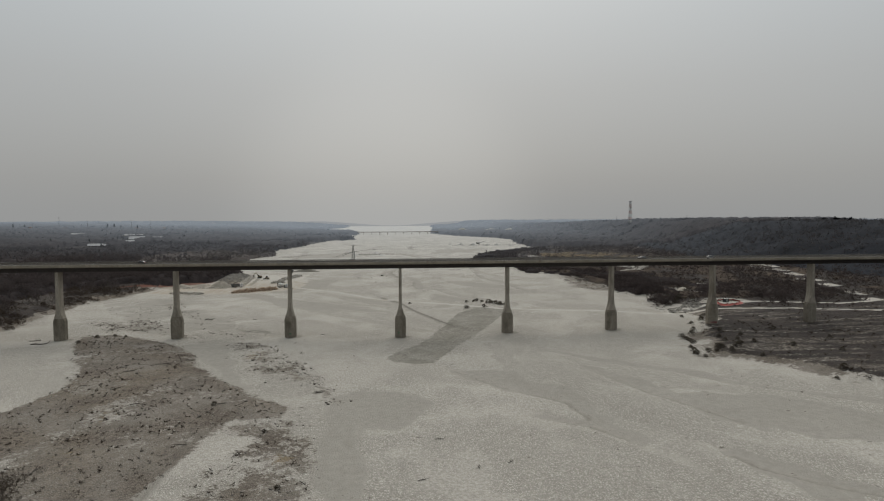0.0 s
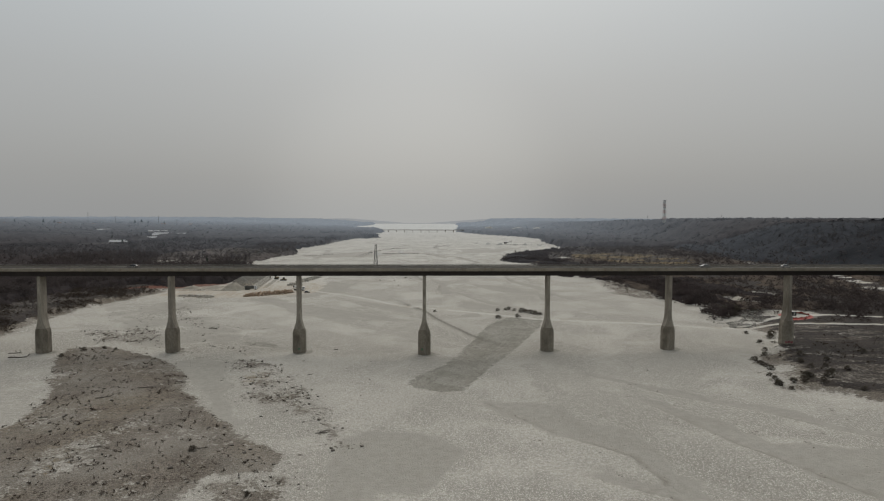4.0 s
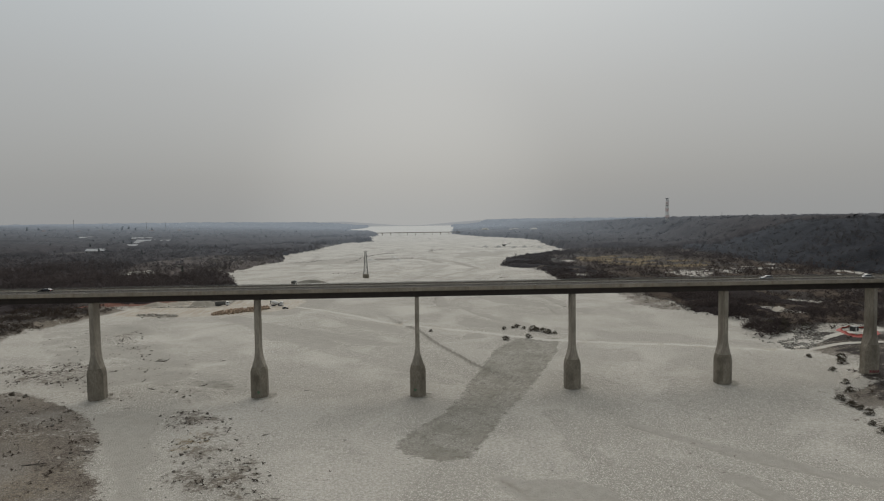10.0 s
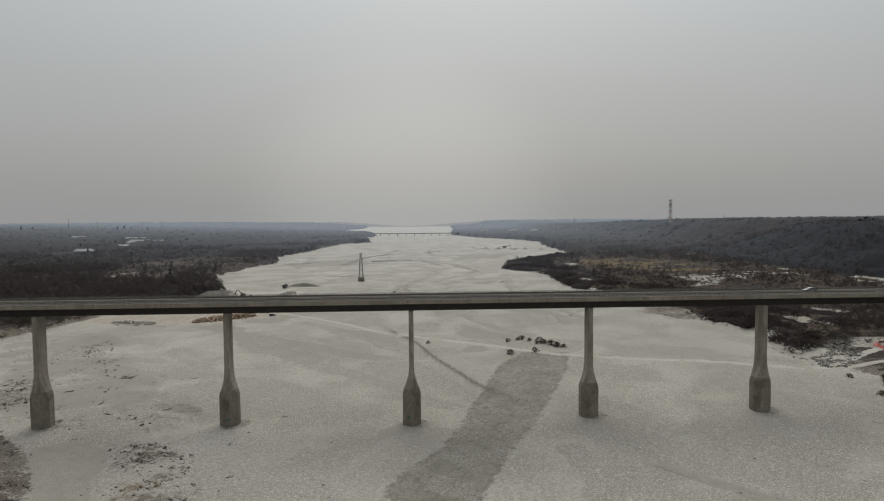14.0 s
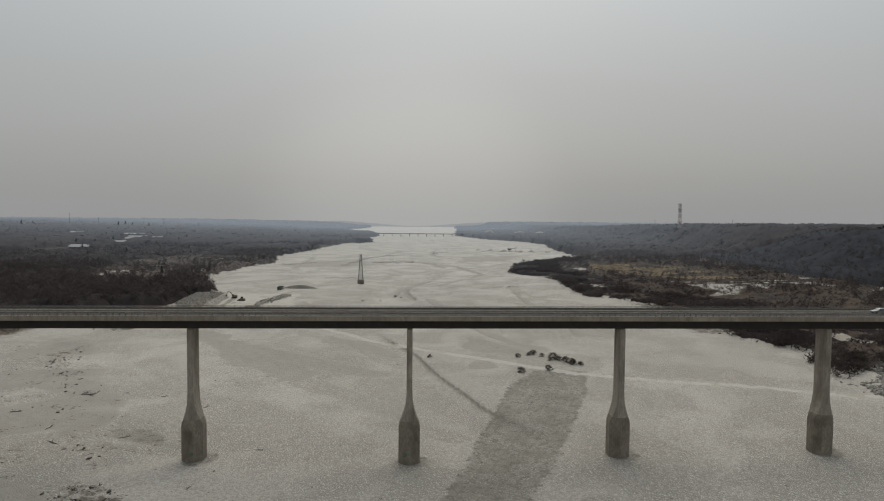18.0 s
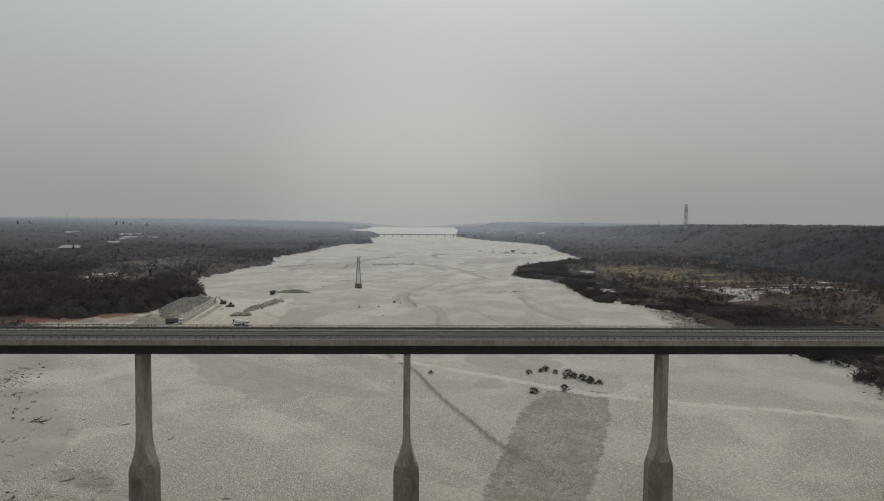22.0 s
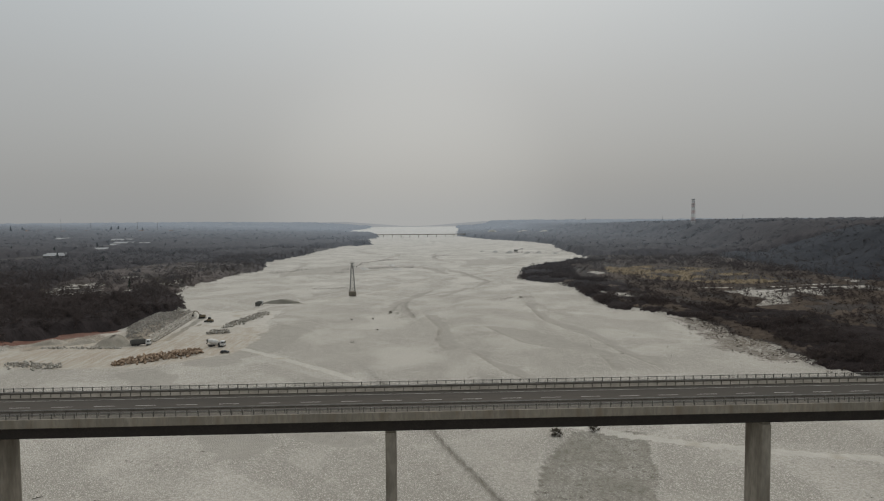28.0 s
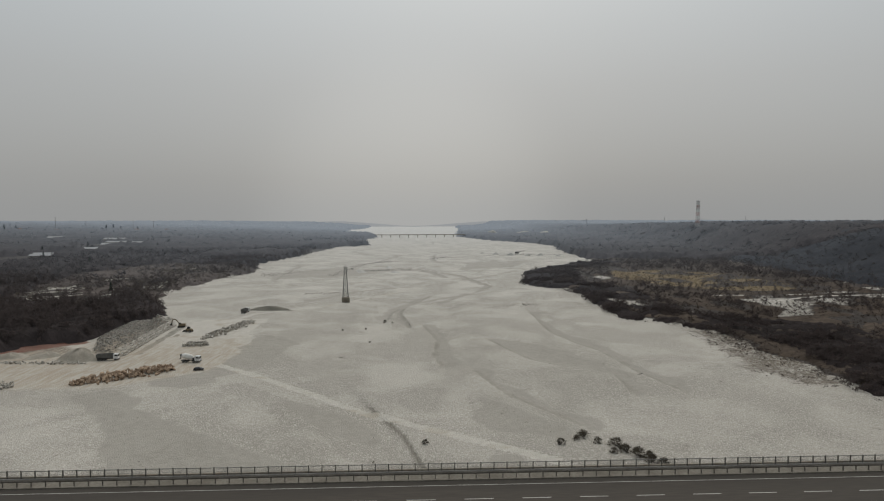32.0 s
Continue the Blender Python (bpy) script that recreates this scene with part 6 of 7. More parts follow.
GLASS_DARK = surface("dark_cab_glass", (0.012, 0.014, 0.016), (0.025, 0.028, 0.03), 0.5, rough=0.08, bump=0.0)
DRUM_WHITE = surface("dusty_white_drum", (0.58, 0.57, 0.54), (0.70, 0.69, 0.66), 0.5, rough=0.5, bump=0.0, stain=(0.42, 0.40, 0.35), stain_scale=0.8)
OCHRE_PAINT = surface("worn_yellow_paint", (0.13, 0.10, 0.055), (0.20, 0.15, 0.08), 0.8, rough=0.6, bump=0.05, stain=(0.12, 0.09, 0.06), stain_scale=0.9)


def wheel_mesh(radius, width):
    n = 16
    levels = []
    for y, r in ((-width / 2, radius * 0.86), (-width / 2 + 0.04, radius), (width / 2 - 0.04, radius), (width / 2, radius * 0.86)):
        levels.append([(r * math.cos(2 * math.pi * k / n), y, r * math.sin(2 * math.pi * k / n)) for k in range(n)][::-1])
    return rings("tyre", levels, TYRE)


def rim_mesh(radius, width):
    n = 12
    levels = [[(r * math.cos(2 * math.pi * k / n), y, r * math.sin(2 * math.pi * k / n)) for k in range(n)][::-1] for y, r in ((-width / 2 - 0.02, radius * 0.5), (width / 2 + 0.02, radius * 0.5))]
    return rings("rim", levels, LATTICE)


TRUCK_TYRE, TRUCK_RIM = wheel_mesh(0.52, 0.42), rim_mesh(0.52, 0.42)


def add_wheel(parent, x, y, r, tyre, rim):
    w = new("wheel")
    w.parent = parent
    w.matrix_basis = pose(x, y, r)
    under("tyre", tyre, w)
    under("rim", rim, w)


def truck_front(ob, x):
    """A cab-over truck front whose nose is at x: cab, windscreen, side windows, bumper, mirrors."""
    under("cab", rings("cab", [oval(1.05, 1.22, 0.12, 0.75), oval(1.08, 1.24, 0.14, 1.9), oval(1.0, 1.2, 0.16, 2.75), oval(0.86, 1.1, 0.2, 3.0)], CAB_WHITE), ob, pose(x - 1.08, 0, 0), "white painted cab")
    under("windscreen", boxes("windscreen", [(-0.02, 0.02, -1.0, 1.0, -0.42, 0.42)], GLASS_DARK), ob, pose(x - 0.01, 0, 2.3, 0, -5, 0))
    for s in (-1, 1):
        under("side_window", boxes("side_window", [(-0.5, 0.5, -0.02, 0.02, -0.35, 0.35)], GLASS_DARK), ob, pose(x - 1.0, s * 1.235, 2.3, s * 3, 0, 0))
        under("mirror", boxes("mirror", [(-0.08, 0.08, -0.12, 0.12, -0.3, 0.3)], CHASSIS), ob, pose(x - 0.2, s * 1.42, 2.3))
    under("bumper", boxes("bumper", [(-0.1, 0.1, -1.2, 1.2, 0.45, 0.78)], CHASSIS), ob, pose(x + 0.02, 0, 0))


def dump_truck(m, label):
    ob = thing("dump_truck", m, label, "truck", "works vehicles")
    under("chassis", boxes("chassis", [(-4.6, 4.3, -0.5, 0.5, 0.7, 1.05)], CHASSIS), ob)
    truck_front(ob, 4.6)
    body = [(-4.7, -1.25, 1.3), (2.1, -1.25, 1.3), (2.1, 1.25, 1.3), (-4.7, 1.25, 1.3), (-4.9, -1.3, 3.0), (2.3, -1.3, 3.1), (2.3, 1.3, 3.1), (-4.9, 1.3, 3.0), (-4.75, -1.15, 3.0), (2.15, -1.15, 3.1), (2.15, 1.15, 3.1), (-4.75, 1.15, 3.0), (-4.6, -1.1, 1.5), (2.0, -1.1, 1.5), (2.0, 1.1, 1.5), (-4.6, 1.1, 1.5)]
    q = [(3, 2, 1, 0), (0, 1, 5, 4), (1, 2, 6, 5), (2, 3, 7, 6), (3, 0, 4, 7), (4, 5, 9, 8), (5, 6, 10, 9), (6, 7, 11, 10), (7, 4, 8, 11), (8, 9, 13, 12), (9, 10, 14, 13), (10, 11, 15, 14), (11, 8, 12, 15), (12, 13, 14, 15)]
    under("tipper_body", mesh("tipper_body", body, q, BODY_GREY), ob, None, "open dark grey tipper body")
    for k in range(7):
        for s in (-1, 1):
            under("rib", boxes("rib", [(-0.06, 0.06, -0.05, 0.05, 1.3, 2.95)], BODY_GREY), ob, pose(-4.2 + k, s * 1.31, 0))
    for x in (3.3, -1.2, -2.5, -3.8):
        for s in (-1, 1):
            add_wheel(ob, x, s * 1.02, 0.52, TRUCK_TYRE, TRUCK_RIM)
    return ob


dump_truck(pose(-136.5, 226, level(-136.5, 226) + 0.02, 0, 0, 8), "dark grey dump truck with a white cab on the haul road")
dump_truck(pose(-113, 370, level(-113, 370) + 0.02, 0, 0, 82), "dusty dark dump truck standing beside a dug mound")

mixer = thing("concrete_mixer", pose(-97, 220.5, level(-97, 220.5) + 0.02, 0, 0, -4), "concrete mixer truck with a white drum and cab", "truck", "works vehicles")
under("chassis", boxes("chassis", [(-4.3, 4.0, -0.5, 0.5, 0.7, 1.1)], CHASSIS), mixer)
truck_front(mixer, 4.4)
DRUM_STEPS = ((-3.2, 0.55), (-2.9, 0.85), (-1.8, 1.22), (0.0, 1.3), (1.2, 1.1), (2.0, 0.6))
drum = under("drum", rings("drum", [[(x, r * math.cos(2 * math.pi * k / 20), r * math.sin(2 * math.pi * k / 20)) for k in range(20)] for x, r in DRUM_STEPS], DRUM_WHITE, True), mixer, pose(-0.9, 0, 2.55, 0, 9, 0), "white mixing drum")
under("hopper", rings("hopper", [oval(0.35, 0.35, 0.1, 2.6), oval(0.6, 0.8, 0.1, 3.6)], CHASSIS), mixer, pose(-4.2, 0, 0))
under("chute", bars("chute", [((-4.3, 0, 2.5), (-5.0, 0, 1.3))], 0.35, CHASSIS), mixer)
under("water_tank", boxes("water_tank", [(1.3, 1.9, -1.1, 1.1, 1.2, 2.1)], CHASSIS), mixer)
for x in (3.1, 1.7, -1.7, -3.0):
    for s in (-1, 1):
        add_wheel(mixer, x, s * 1.02, 0.52, TRUCK_TYRE, TRUCK_RIM)


def tracks(ob, length, gauge, h):
    for s in (-1, 1):
        n = 12
        side = []
        for k in range(n):
            a = 2 * math.pi * k / n
            side.append(((length / 2 - h / 2) * (1 if math.cos(a) > 0 else -1) + h / 2 * math.cos(a), h / 2 + h / 2 * math.sin(a)))
        v = [(x, s * gauge + w, z) for w in (-0.28, 0.28) for x, z in side]
        f = [(k, (k + 1) % n, n + (k + 1) % n, n + k) for k in range(n)] + [tuple(reversed(range(n))), tuple(range(n, 2 * n))]
        under("track", mesh("track", v, f, TYRE), ob)


excavator = thing("excavator", pose(-136, 314, level(-136, 314) + 0.02, 0, 0, 195), "dusty tracked excavator with its arm raised over the block wall", "excavator")
tracks(excavator, 4.2, 1.15, 0.95)
under("house", rings("house", [oval(1.9, 1.3, 0.25, 1.05), oval(1.9, 1.35, 0.3, 1.9), oval(1.7, 1.3, 0.35, 2.3)], OCHRE_PAINT), excavator, pose(-0.5, 0, 0), "worn yellow engine house")
under("cab", rings("cab", [oval(0.7, 0.5, 0.08, 1.1), oval(0.75, 0.52, 0.1, 2.0), oval(0.6, 0.48, 0.12, 2.95)], GLASS_DARK), excavator, pose(0.8, 0.75, 0))
under("boom", bars("boom", [((0.9, 0, 1.8), (2.8, 0, 4.8)), ((2.8, 0, 4.8), (4.6, 0, 5.0))], 0.5, OCHRE_PAINT), excavator)
under("stick", bars("stick", [((4.6, 0, 5.0), (5.6, 0, 2.6))], 0.38, OCHRE_PAINT), excavator)
under("bucket", rings("bucket", [oval(0.45, 0.6, 0.1, 1.6), oval(0.65, 0.65, 0.15, 2.2), oval(0.3, 0.6, 0.1, 2.7)], CHASSIS), excavator, pose(5.6, 0, 0))

loader = thing("wheel_loader", pose(-125.5, 297, level(-125.5, 297) + 0.02, 0, 0, 160), "dusty dark wheel loader parked on the haul road", "loader")
under("body", rings("body", [oval(2.0, 0.85, 0.2, 0.8), oval(2.0, 0.9, 0.25, 1.7), oval(1.7, 0.8, 0.3, 2.0)], OCHRE_PAINT), loader, pose(-0.4, 0, 0))
under("cab", rings("cab", [oval(0.7, 0.7, 0.1, 1.9), oval(0.65, 0.65, 0.12, 3.1)], GLASS_DARK), loader)
under("lift_arm", bars("lift_arm", [((0.9, -0.6, 1.6), (2.7, -0.6, 0.8)), ((0.9, 0.6, 1.6), (2.7, 0.6, 0.8))], 0.25, OCHRE_PAINT), loader)
under("bucket", mesh("bucket", [(2.5, -1.3, 0.1), (3.5, -1.3, 0.1), (2.6, -1.3, 1.2), (2.5, 1.3, 0.1), (3.5, 1.3, 0.1), (2.6, 1.3, 1.2)], [(0, 1, 2), (5, 4, 3), (0, 3, 4, 1), (1, 4, 5, 2), (2, 5, 3, 0)], CHASSIS), loader)
for x in (1.2, -1.6):
    for s in (-1, 1):
        add_wheel(loader, x, s * 0.95, 0.7, wheel_mesh(0.7, 0.5), rim_mesh(0.7, 0.5))


def stone_mesh(seed, material):
    """A rough block of broken rock about a metre across."""
    rng_ = np.random.default_rng(seed)
    bm = bmesh.new()
    for k in range(13):
        p = rng_.normal(size=3)
        p = p / np.abs(p).max() * rng_.uniform(0.8, 1.0, 3)
        bm.verts.new(p * (0.62, 0.46, 0.42))
    hull = bmesh.ops.convex_hull(bm, input=bm.verts)
    bmesh.ops.delete(bm, geom=list({g for g in hull["geom_interior"] + hull["geom_unused"] if isinstance(g, bmesh.types.BMVert)}), context="VERTS")
    me = bpy.data.meshes.new("rock")
    bm.to_mesh(me)
    bm.free()
    me.materials.append(material)
    return me


BROWN_ROCKS = [stone_mesh(s, ROCK_BROWN) for s in range(6)]
PALE_ROCKS = [stone_mesh(s + 10, ROCK_PALE) for s in range(6)]


def rock_pile(name, line, width, count, low, high, rocks, piece, label, category, seed, layers=2):
    """Loose rocks dumped along a line, heaped towards its middle."""
    rng_ = np.random.default_rng(seed)
    (ax, ay), (bx, by) = line
    ob = thing(name, pose((ax + bx) / 2, (ay + by) / 2, level((ax + bx) / 2, (ay + by) / 2)), label, category)
    base = ob.matrix_basis.translation
    dx, dy = (bx - ax), (by - ay)
    length = math.hypot(dx, dy)
    for k in range(count):
        t, u = rng_.uniform(0, 1), np.clip(rng_.normal(0, 0.42), -1, 1)
        taper = min(1.0, 4 * t + 0.2, 4 * (1 - t) + 0.35)
        x, y = ax + dx * t - dy / length * u * width / 2 * taper, ay + dy * t + dx / length * u * width / 2 * taper
        size = rng_.uniform(low, high)
        rise = rng_.integers(0, layers + 1) * 0.62 * (low + high) / 2 * (1 - abs(u)) * taper
        z = level(x, y) + size * 0.3 + rise
        under(piece, rocks[k % len(rocks)], ob, pose(x - base.x, y - base.y, z - base.z, *rng_.uniform(0, 360, 3)) @ Matrix.Scale(size, 4))
    return ob


rock_pile("boulder_pile", ((-130, 183), (-100, 208)), 16, 300, 0.9, 2.0, BROWN_ROCKS, "boulder", "long pile of brown quarry boulders beside the haul road", "rock pile", 1, 2)
rock_pile("pale_rock_pile", ((-114, 256), (-102, 260)), 10, 110, 0.7, 1.6, PALE_ROCKS, "boulder", "small pile of pale limestone blocks", "rock pile", 2, 2)
rock_pile("pale_rock_pile", ((-110, 274), (-98, 332)), 11, 280, 0.7, 1.7, PALE_ROCKS, "boulder", "long pile of pale limestone blocks beside the track", "rock pile", 3, 2)
rock_pile("rubble_pile", ((-180, 190), (-152, 181)), 13, 170, 0.5, 1.2, PALE_ROCKS, "boulder", "low heap of grey rubble at the yard's edge", "rock pile", 4, 2)
rock_pile("rubble_pile", ((-168, 348), (-150, 338)), 9, 60, 0.8, 1.6, PALE_ROCKS, "boulder", "pale rubble at the end of the embankment", "rock pile", 5, 1)

rng = np.random.default_rng(51)
RUBBLE = surface("grey_rubble_stone", (0.17, 0.16, 0.14), (0.31, 0.295, 0.262), 0.5, bump=0.4, stain=(0.13, 0.115, 0.092), stain_scale=0.3)
shapes = [np.array([v.co[:] for v in me.vertices])[np.array([[t.vertices[0], t.vertices[q], t.vertices[q + 1]] for t in me.polygons for q in range(1, len(t.vertices) - 1)])].reshape(-1, 3) for me in PALE_ROCKS]


def scattered(name, x, y, size, material, label, category, seed):
    """Loose stones too many to count, each turned its own way."""
    rng_ = np.random.default_rng(seed)
    z, out = land(x, y), []
    for k in range(len(x)):
        a = rng_.uniform(0, 2 * math.pi)
        c, s_ = math.cos(a), math.sin(a)
        q = shapes[k % len(shapes)] * size[k] * (1, 1, rng_.uniform(0.6, 1.1))
        out.append(np.stack([q[:, 0] * c - q[:, 1] * s_ + x[k], q[:, 0] * s_ + q[:, 1] * c + y[k], q[:, 2] + z[k] + 0.15 * size[k]], 1))
    soup = np.concatenate(out)
    return tagged(new(name, tri_mesh(name, soup, np.arange(len(soup)).reshape(-1, 3), material)), label, category, kind="stuff")


x, y = spots(5200, -172, -132, 228, 330, 52)
x, y = kept(x, y, ramp(in_ring(x, y, EMBANKMENT), 0, 2), 53)
scattered("slope_rubble", x, y, 0.35 + 0.75 * sizes(len(x), 0, 1, 54) ** 2, RUBBLE, "grey rubble tipped over the embankment slope", "rubble", 55)
STONE_DARK = surface("dark_bar_stone", (0.085, 0.072, 0.06), (0.19, 0.168, 0.142), 0.8, bump=0.3)
x, y = spots(9000, -190, -18, -200, 135, 56)
near_bar = np.maximum.reduce([1.0 * ramp(in_ring(x, y, STONY[0]), -5, 3), ramp(in_ring(x, y, STONY[1]), -5, 3), 0.8 * ramp(in_ring(x, y, BROWN_BAR), -6, 3), 0.35 * ramp(in_ring(x, y, ISLAND), -2, 3), 0.5 * ramp(in_ring(x, y, LOBE), -4, 3), 0.16 * ramp(in_ring(x, y, HUMMOCKS), -5, 5)])
x, y = kept(x, y, near_bar * (0.1 + 0.9 * ramp(cloudy(x, y, 6, 57), 0.44, 0.60)), 58)
scattered("bar_stones", x, y, 0.3 + 0.75 * sizes(len(x), 0, 1, 59) ** 3, STONE_DARK, "dark stones and clods scattered over the gravel bars", "stones", 60)
# riprap between the willows and the track on the right bank
RIPRAP = [(166, 92), (163, 50), (172, 47), (189, 53), (199, 70), (206, 95), (198, 97), (182, 72), (170, 66)]
x, y = spots(4200, 160, 208, 45, 99, 61)
x, y = kept(x, y, ramp(in_ring(x, y, RIPRAP), 0, 3) * (0.12 + 0.88 * ramp(cloudy(x, y, 5, 62), 0.40, 0.56)), 63)
scattered("riprap", x, y, 0.4 + 0.9 * sizes(len(x), 0, 1, 64) ** 2, RUBBLE, "grey riprap stones between willows and a gravel track", "rubble", 65)
rock_pile("pale_rock_pile", ((-184, 222), (-143, 219)), 5, 90, 0.5, 1.1, PALE_ROCKS, "boulder", "thin line of pale rubble at the foot of sand mounds", "rock pile", 7, 1)

wall = thing("block_revetment", pose(-137, 275, 0), "stepped wall of big pale stone blocks under construction", "wall")
rng = np.random.default_rng(6)
for row in range(4):
    for k in range(54):
        t = (k + 0.5 * (row % 2)) / 54
        x, y = -141.5 + 8.5 * t - row * 0.75, 320 - 87 * t
        under("block", PALE_ROCKS[(k + row) % 6], wall, pose(x + 137, y - 275, level(-134, y) + 0.45 + 0.95 * row, *rng.uniform(-12, 12, 2), 90 + rng.uniform(-14, 14)) @ Matrix.Diagonal((1.35, 1.2, 1.0, 1)))

SAND = surface("beige_sand_heap", (0.27, 0.243, 0.198), (0.35, 0.322, 0.272), 0.3, bump=0.5, fine=6, stain=(0.21, 0.185, 0.145), stain_scale=0.16)
MOUND = surface("dark_dug_earth", (0.14, 0.13, 0.105), (0.20, 0.19, 0.155), 0.3, bump=0.5, fine=10, stain=(0.09, 0.085, 0.07), stain_scale=0.15)
heap("sand_mound", -151, 228, 13, 10, 5.2, 20, SAND, "cone of grey sand tipped beside the embankment", "sand mound", seed=31)
heap("sand_mound", -170, 234, 12, 6, 2.0, 30, SAND, "low spread heap of beige sand below the woods", "sand mound", seed=32)
heap("sand_mound", -186, 232, 12, 6, 2.2, 35, SAND, "rounded heap of beige sand below the woods", "sand mound", seed=36)
heap("earth_mound", -100, 382, 23, 6, 2.6, 0, MOUND, "long low mound of dark dug earth on the riverbed", "mound", seed=33)
heap("gravel_mound", 218, 138, 18, 6, 2.4, 70, SAND, "long pale gravel mound among the willows", seed=37)
heap("gravel_mound", -128, 285, 5, 2, 0.8, 80, SAND, "little heap of gravel on the haul road", seed=35)

# ---------------------------------------------------------------- cars
PAINT = {
    "white": surface("white_car_paint", (0.60, 0.60, 0.59), (0.66, 0.66, 0.65), 0.5, rough=0.25, bump=0.0),
    "black": surface("black_car_paint", (0.012, 0.012, 0.014), (0.02, 0.02, 0.022), 0.5, rough=0.2, bump=0.0),
    "silver": surface("silver_car_paint", (0.30, 0.31, 0.32), (0.36, 0.37, 0.38), 0.5, rough=0.3, metal=0.5, bump=0.0),
}
CAR_TYRE, CAR_RIM = wheel_mesh(0.33, 0.22), rim_mesh(0.33, 0.22)
CAR_LAMP = surface("clear_lamp_glass", (0.4, 0.4, 0.38), (0.5, 0.5, 0.48), 1.0, rough=0.1, bump=0.0)
CAR_TAIL = surface("red_lamp_glass", (0.22, 0.01, 0.01), (0.3, 0.02, 0.015), 1.0, rough=0.15, bump=0.0)


def profile_solid(name, outline, half, tuck, material):
    """A side profile of (x, z, tuck) drawn across the car, narrower where tucked."""
    n = len(outline)
    v = [(x, s * (half - tuck * t), z) for s in (-1, 1) for x, z, t in outline]
    f = [(k, (k + 1) % n, n + (k + 1) % n, n + k) for k in range(n)] + [tuple(reversed(range(n))), tuple(range(n, 2 * n))]
    return mesh(name, v, f, material)


def car(m, colour, label, tall=0.0):
    """A five-door car, nose towards +x."""
    ob = thing("car", m, label, "car", "cars")
    body = [(-2.1, 0.35, 0.3), (2.1, 0.35, 0.3), (2.18, 0.55, 0.2), (2.12, 0.78, 0.1), (1.1, 0.95, 0), (-1.95, 1.0 + tall * 0.3, 0), (-2.15, 0.8, 0.1)]
    under("body", profile_solid("body", body, 0.88, 0.3, PAINT[colour]), ob)
    glass = [(-1.9, 0.98 + tall * 0.3, 0), (1.05, 0.95, 0), (0.35, 1.38 + tall, 0.9), (-1.35, 1.40 + tall, 0.9)]
    under("windows", profile_solid("windows", glass, 0.84, 0.22, GLASS_DARK), ob, None, "dark tinted windows")
    roof = [(-1.42, 1.39 + tall, 0), (0.38, 1.37 + tall, 0), (0.1, 1.46 + tall, 0.5), (-1.2, 1.48 + tall, 0.5)]
    under("roof", profile_solid("roof", roof, 0.66, 0.15, PAINT[colour]), ob)
    for x in (1.35, -1.3):
        for s in (-1, 1):
            add_wheel(ob, x, s * 0.78, 0.33, CAR_TYRE, CAR_RIM)
    for s in (-1, 1):
        under("headlight", boxes("headlight", [(-0.06, 0.06, -0.2, 0.2, -0.07, 0.07)], CAR_LAMP), ob, pose(2.1, s * 0.6, 0.7))
        under("tail_light", boxes("tail_light", [(-0.05, 0.05, -0.15, 0.15, -0.12, 0.12)], CAR_TAIL), ob, pose(-2.1, s * 0.65, 0.82))
        under("mirror", boxes("mirror", [(-0.08, 0.08, -0.1, 0.1, -0.07, 0.07)], PAINT[colour]), ob, pose(0.75, s * 0.95, 1.0))
    return ob


car(pose(-88, 205, level(-88, 205) + 0.02, 0, 0, 12), "black", "dark car parked on the gravel beside the haul road")
car(pose(164, -1.7, DECK_Z + 0.002), "white", "white off-road car driving on the bridge", 0.2)
car(pose(-128, 1.7, DECK_Z + 0.002, 0, 0, 180), "black", "black car driving on the bridge")
car(pose(128, 1.7, DECK_Z + 0.002, 0, 0, 180), "silver", "silver car driving on the bridge")

# ---------------------------------------------------------------- driftwood on the bars
DRIFT = surface("bleached_driftwood", (0.06, 0.05, 0.042), (0.14, 0.12, 0.10), 1.2, bump=0.4)
rng = np.random.default_rng(91)
LOGS = [(-112, 56, 5, 20), (-113, 57.5, 3.5, 70), (-110, 55, 3, 140), (-122, 34, 3, 20), (-58, -117, 2.5, 15), (-30, -104, 3.2, 10), (-29.5, -103, 2.4, 50), (-96, -62, 5, 15), (-88, -52, 4, 170), (-104, -74, 4.5, 30), (-112, -92, 3, 5), (-60, -150, 3.4, 0), (-84, -118, 3, 25), (8, -150, 2.2, 0), (16, -170, 2.2, 90), (24, -168, 1.6, 40), (2, -176, 2.0, 20), (32, -192, 2.2, 10), (-170, -12, 7, 8), (-176, -4, 5, 12)]
LOGS += [(-66, 40, 2, 60), (-84, 52, 2.2, 30), (-150, 30, 3, 10), (-50, -20, 1.6, 80), (-44, -42, 1.6, 20), (-40, 4, 1.8, 5), (-96, 8, 3.2, 150), (-80, 14, 2.4, 30), (-104, 20, 2.6, 80), (100, 190, 2.2, 20), (120, 230, 1.8, 60), (40, 220, 1.5, 30), (-30, 230, 1.8, 10)]
for k, (lx, ly, length, turn) in enumerate(LOGS):
    log = thing("driftwood", pose(lx, ly, level(lx, ly) + 0.12, 0, 0, turn), "dark dead branch stranded on the gravel", "driftwood", "driftwood")
    r = 0.03 * length + 0.06
    pts = [Vector((length * (t - 0.5), 0.18 * length * noise.noise(Vector((t * 2.5, k, 0))), 0.25 * r)) for t in (0, 0.35, 0.7, 1)]
    under("trunk", bars("trunk", list(zip(pts, pts[1:])), r, DRIFT, 6), log)
    for q in range(6):
        a = pts[rng.integers(1, 4)]
        b = a + Vector((rng.uniform(-0.2, 0.35) * length, rng.uniform(-0.3, 0.3) * length, rng.uniform(0.05, 0.25) * length))
        under("branch", bars("branch", [(a, b)], r * 0.4, DRIFT, 4), log)

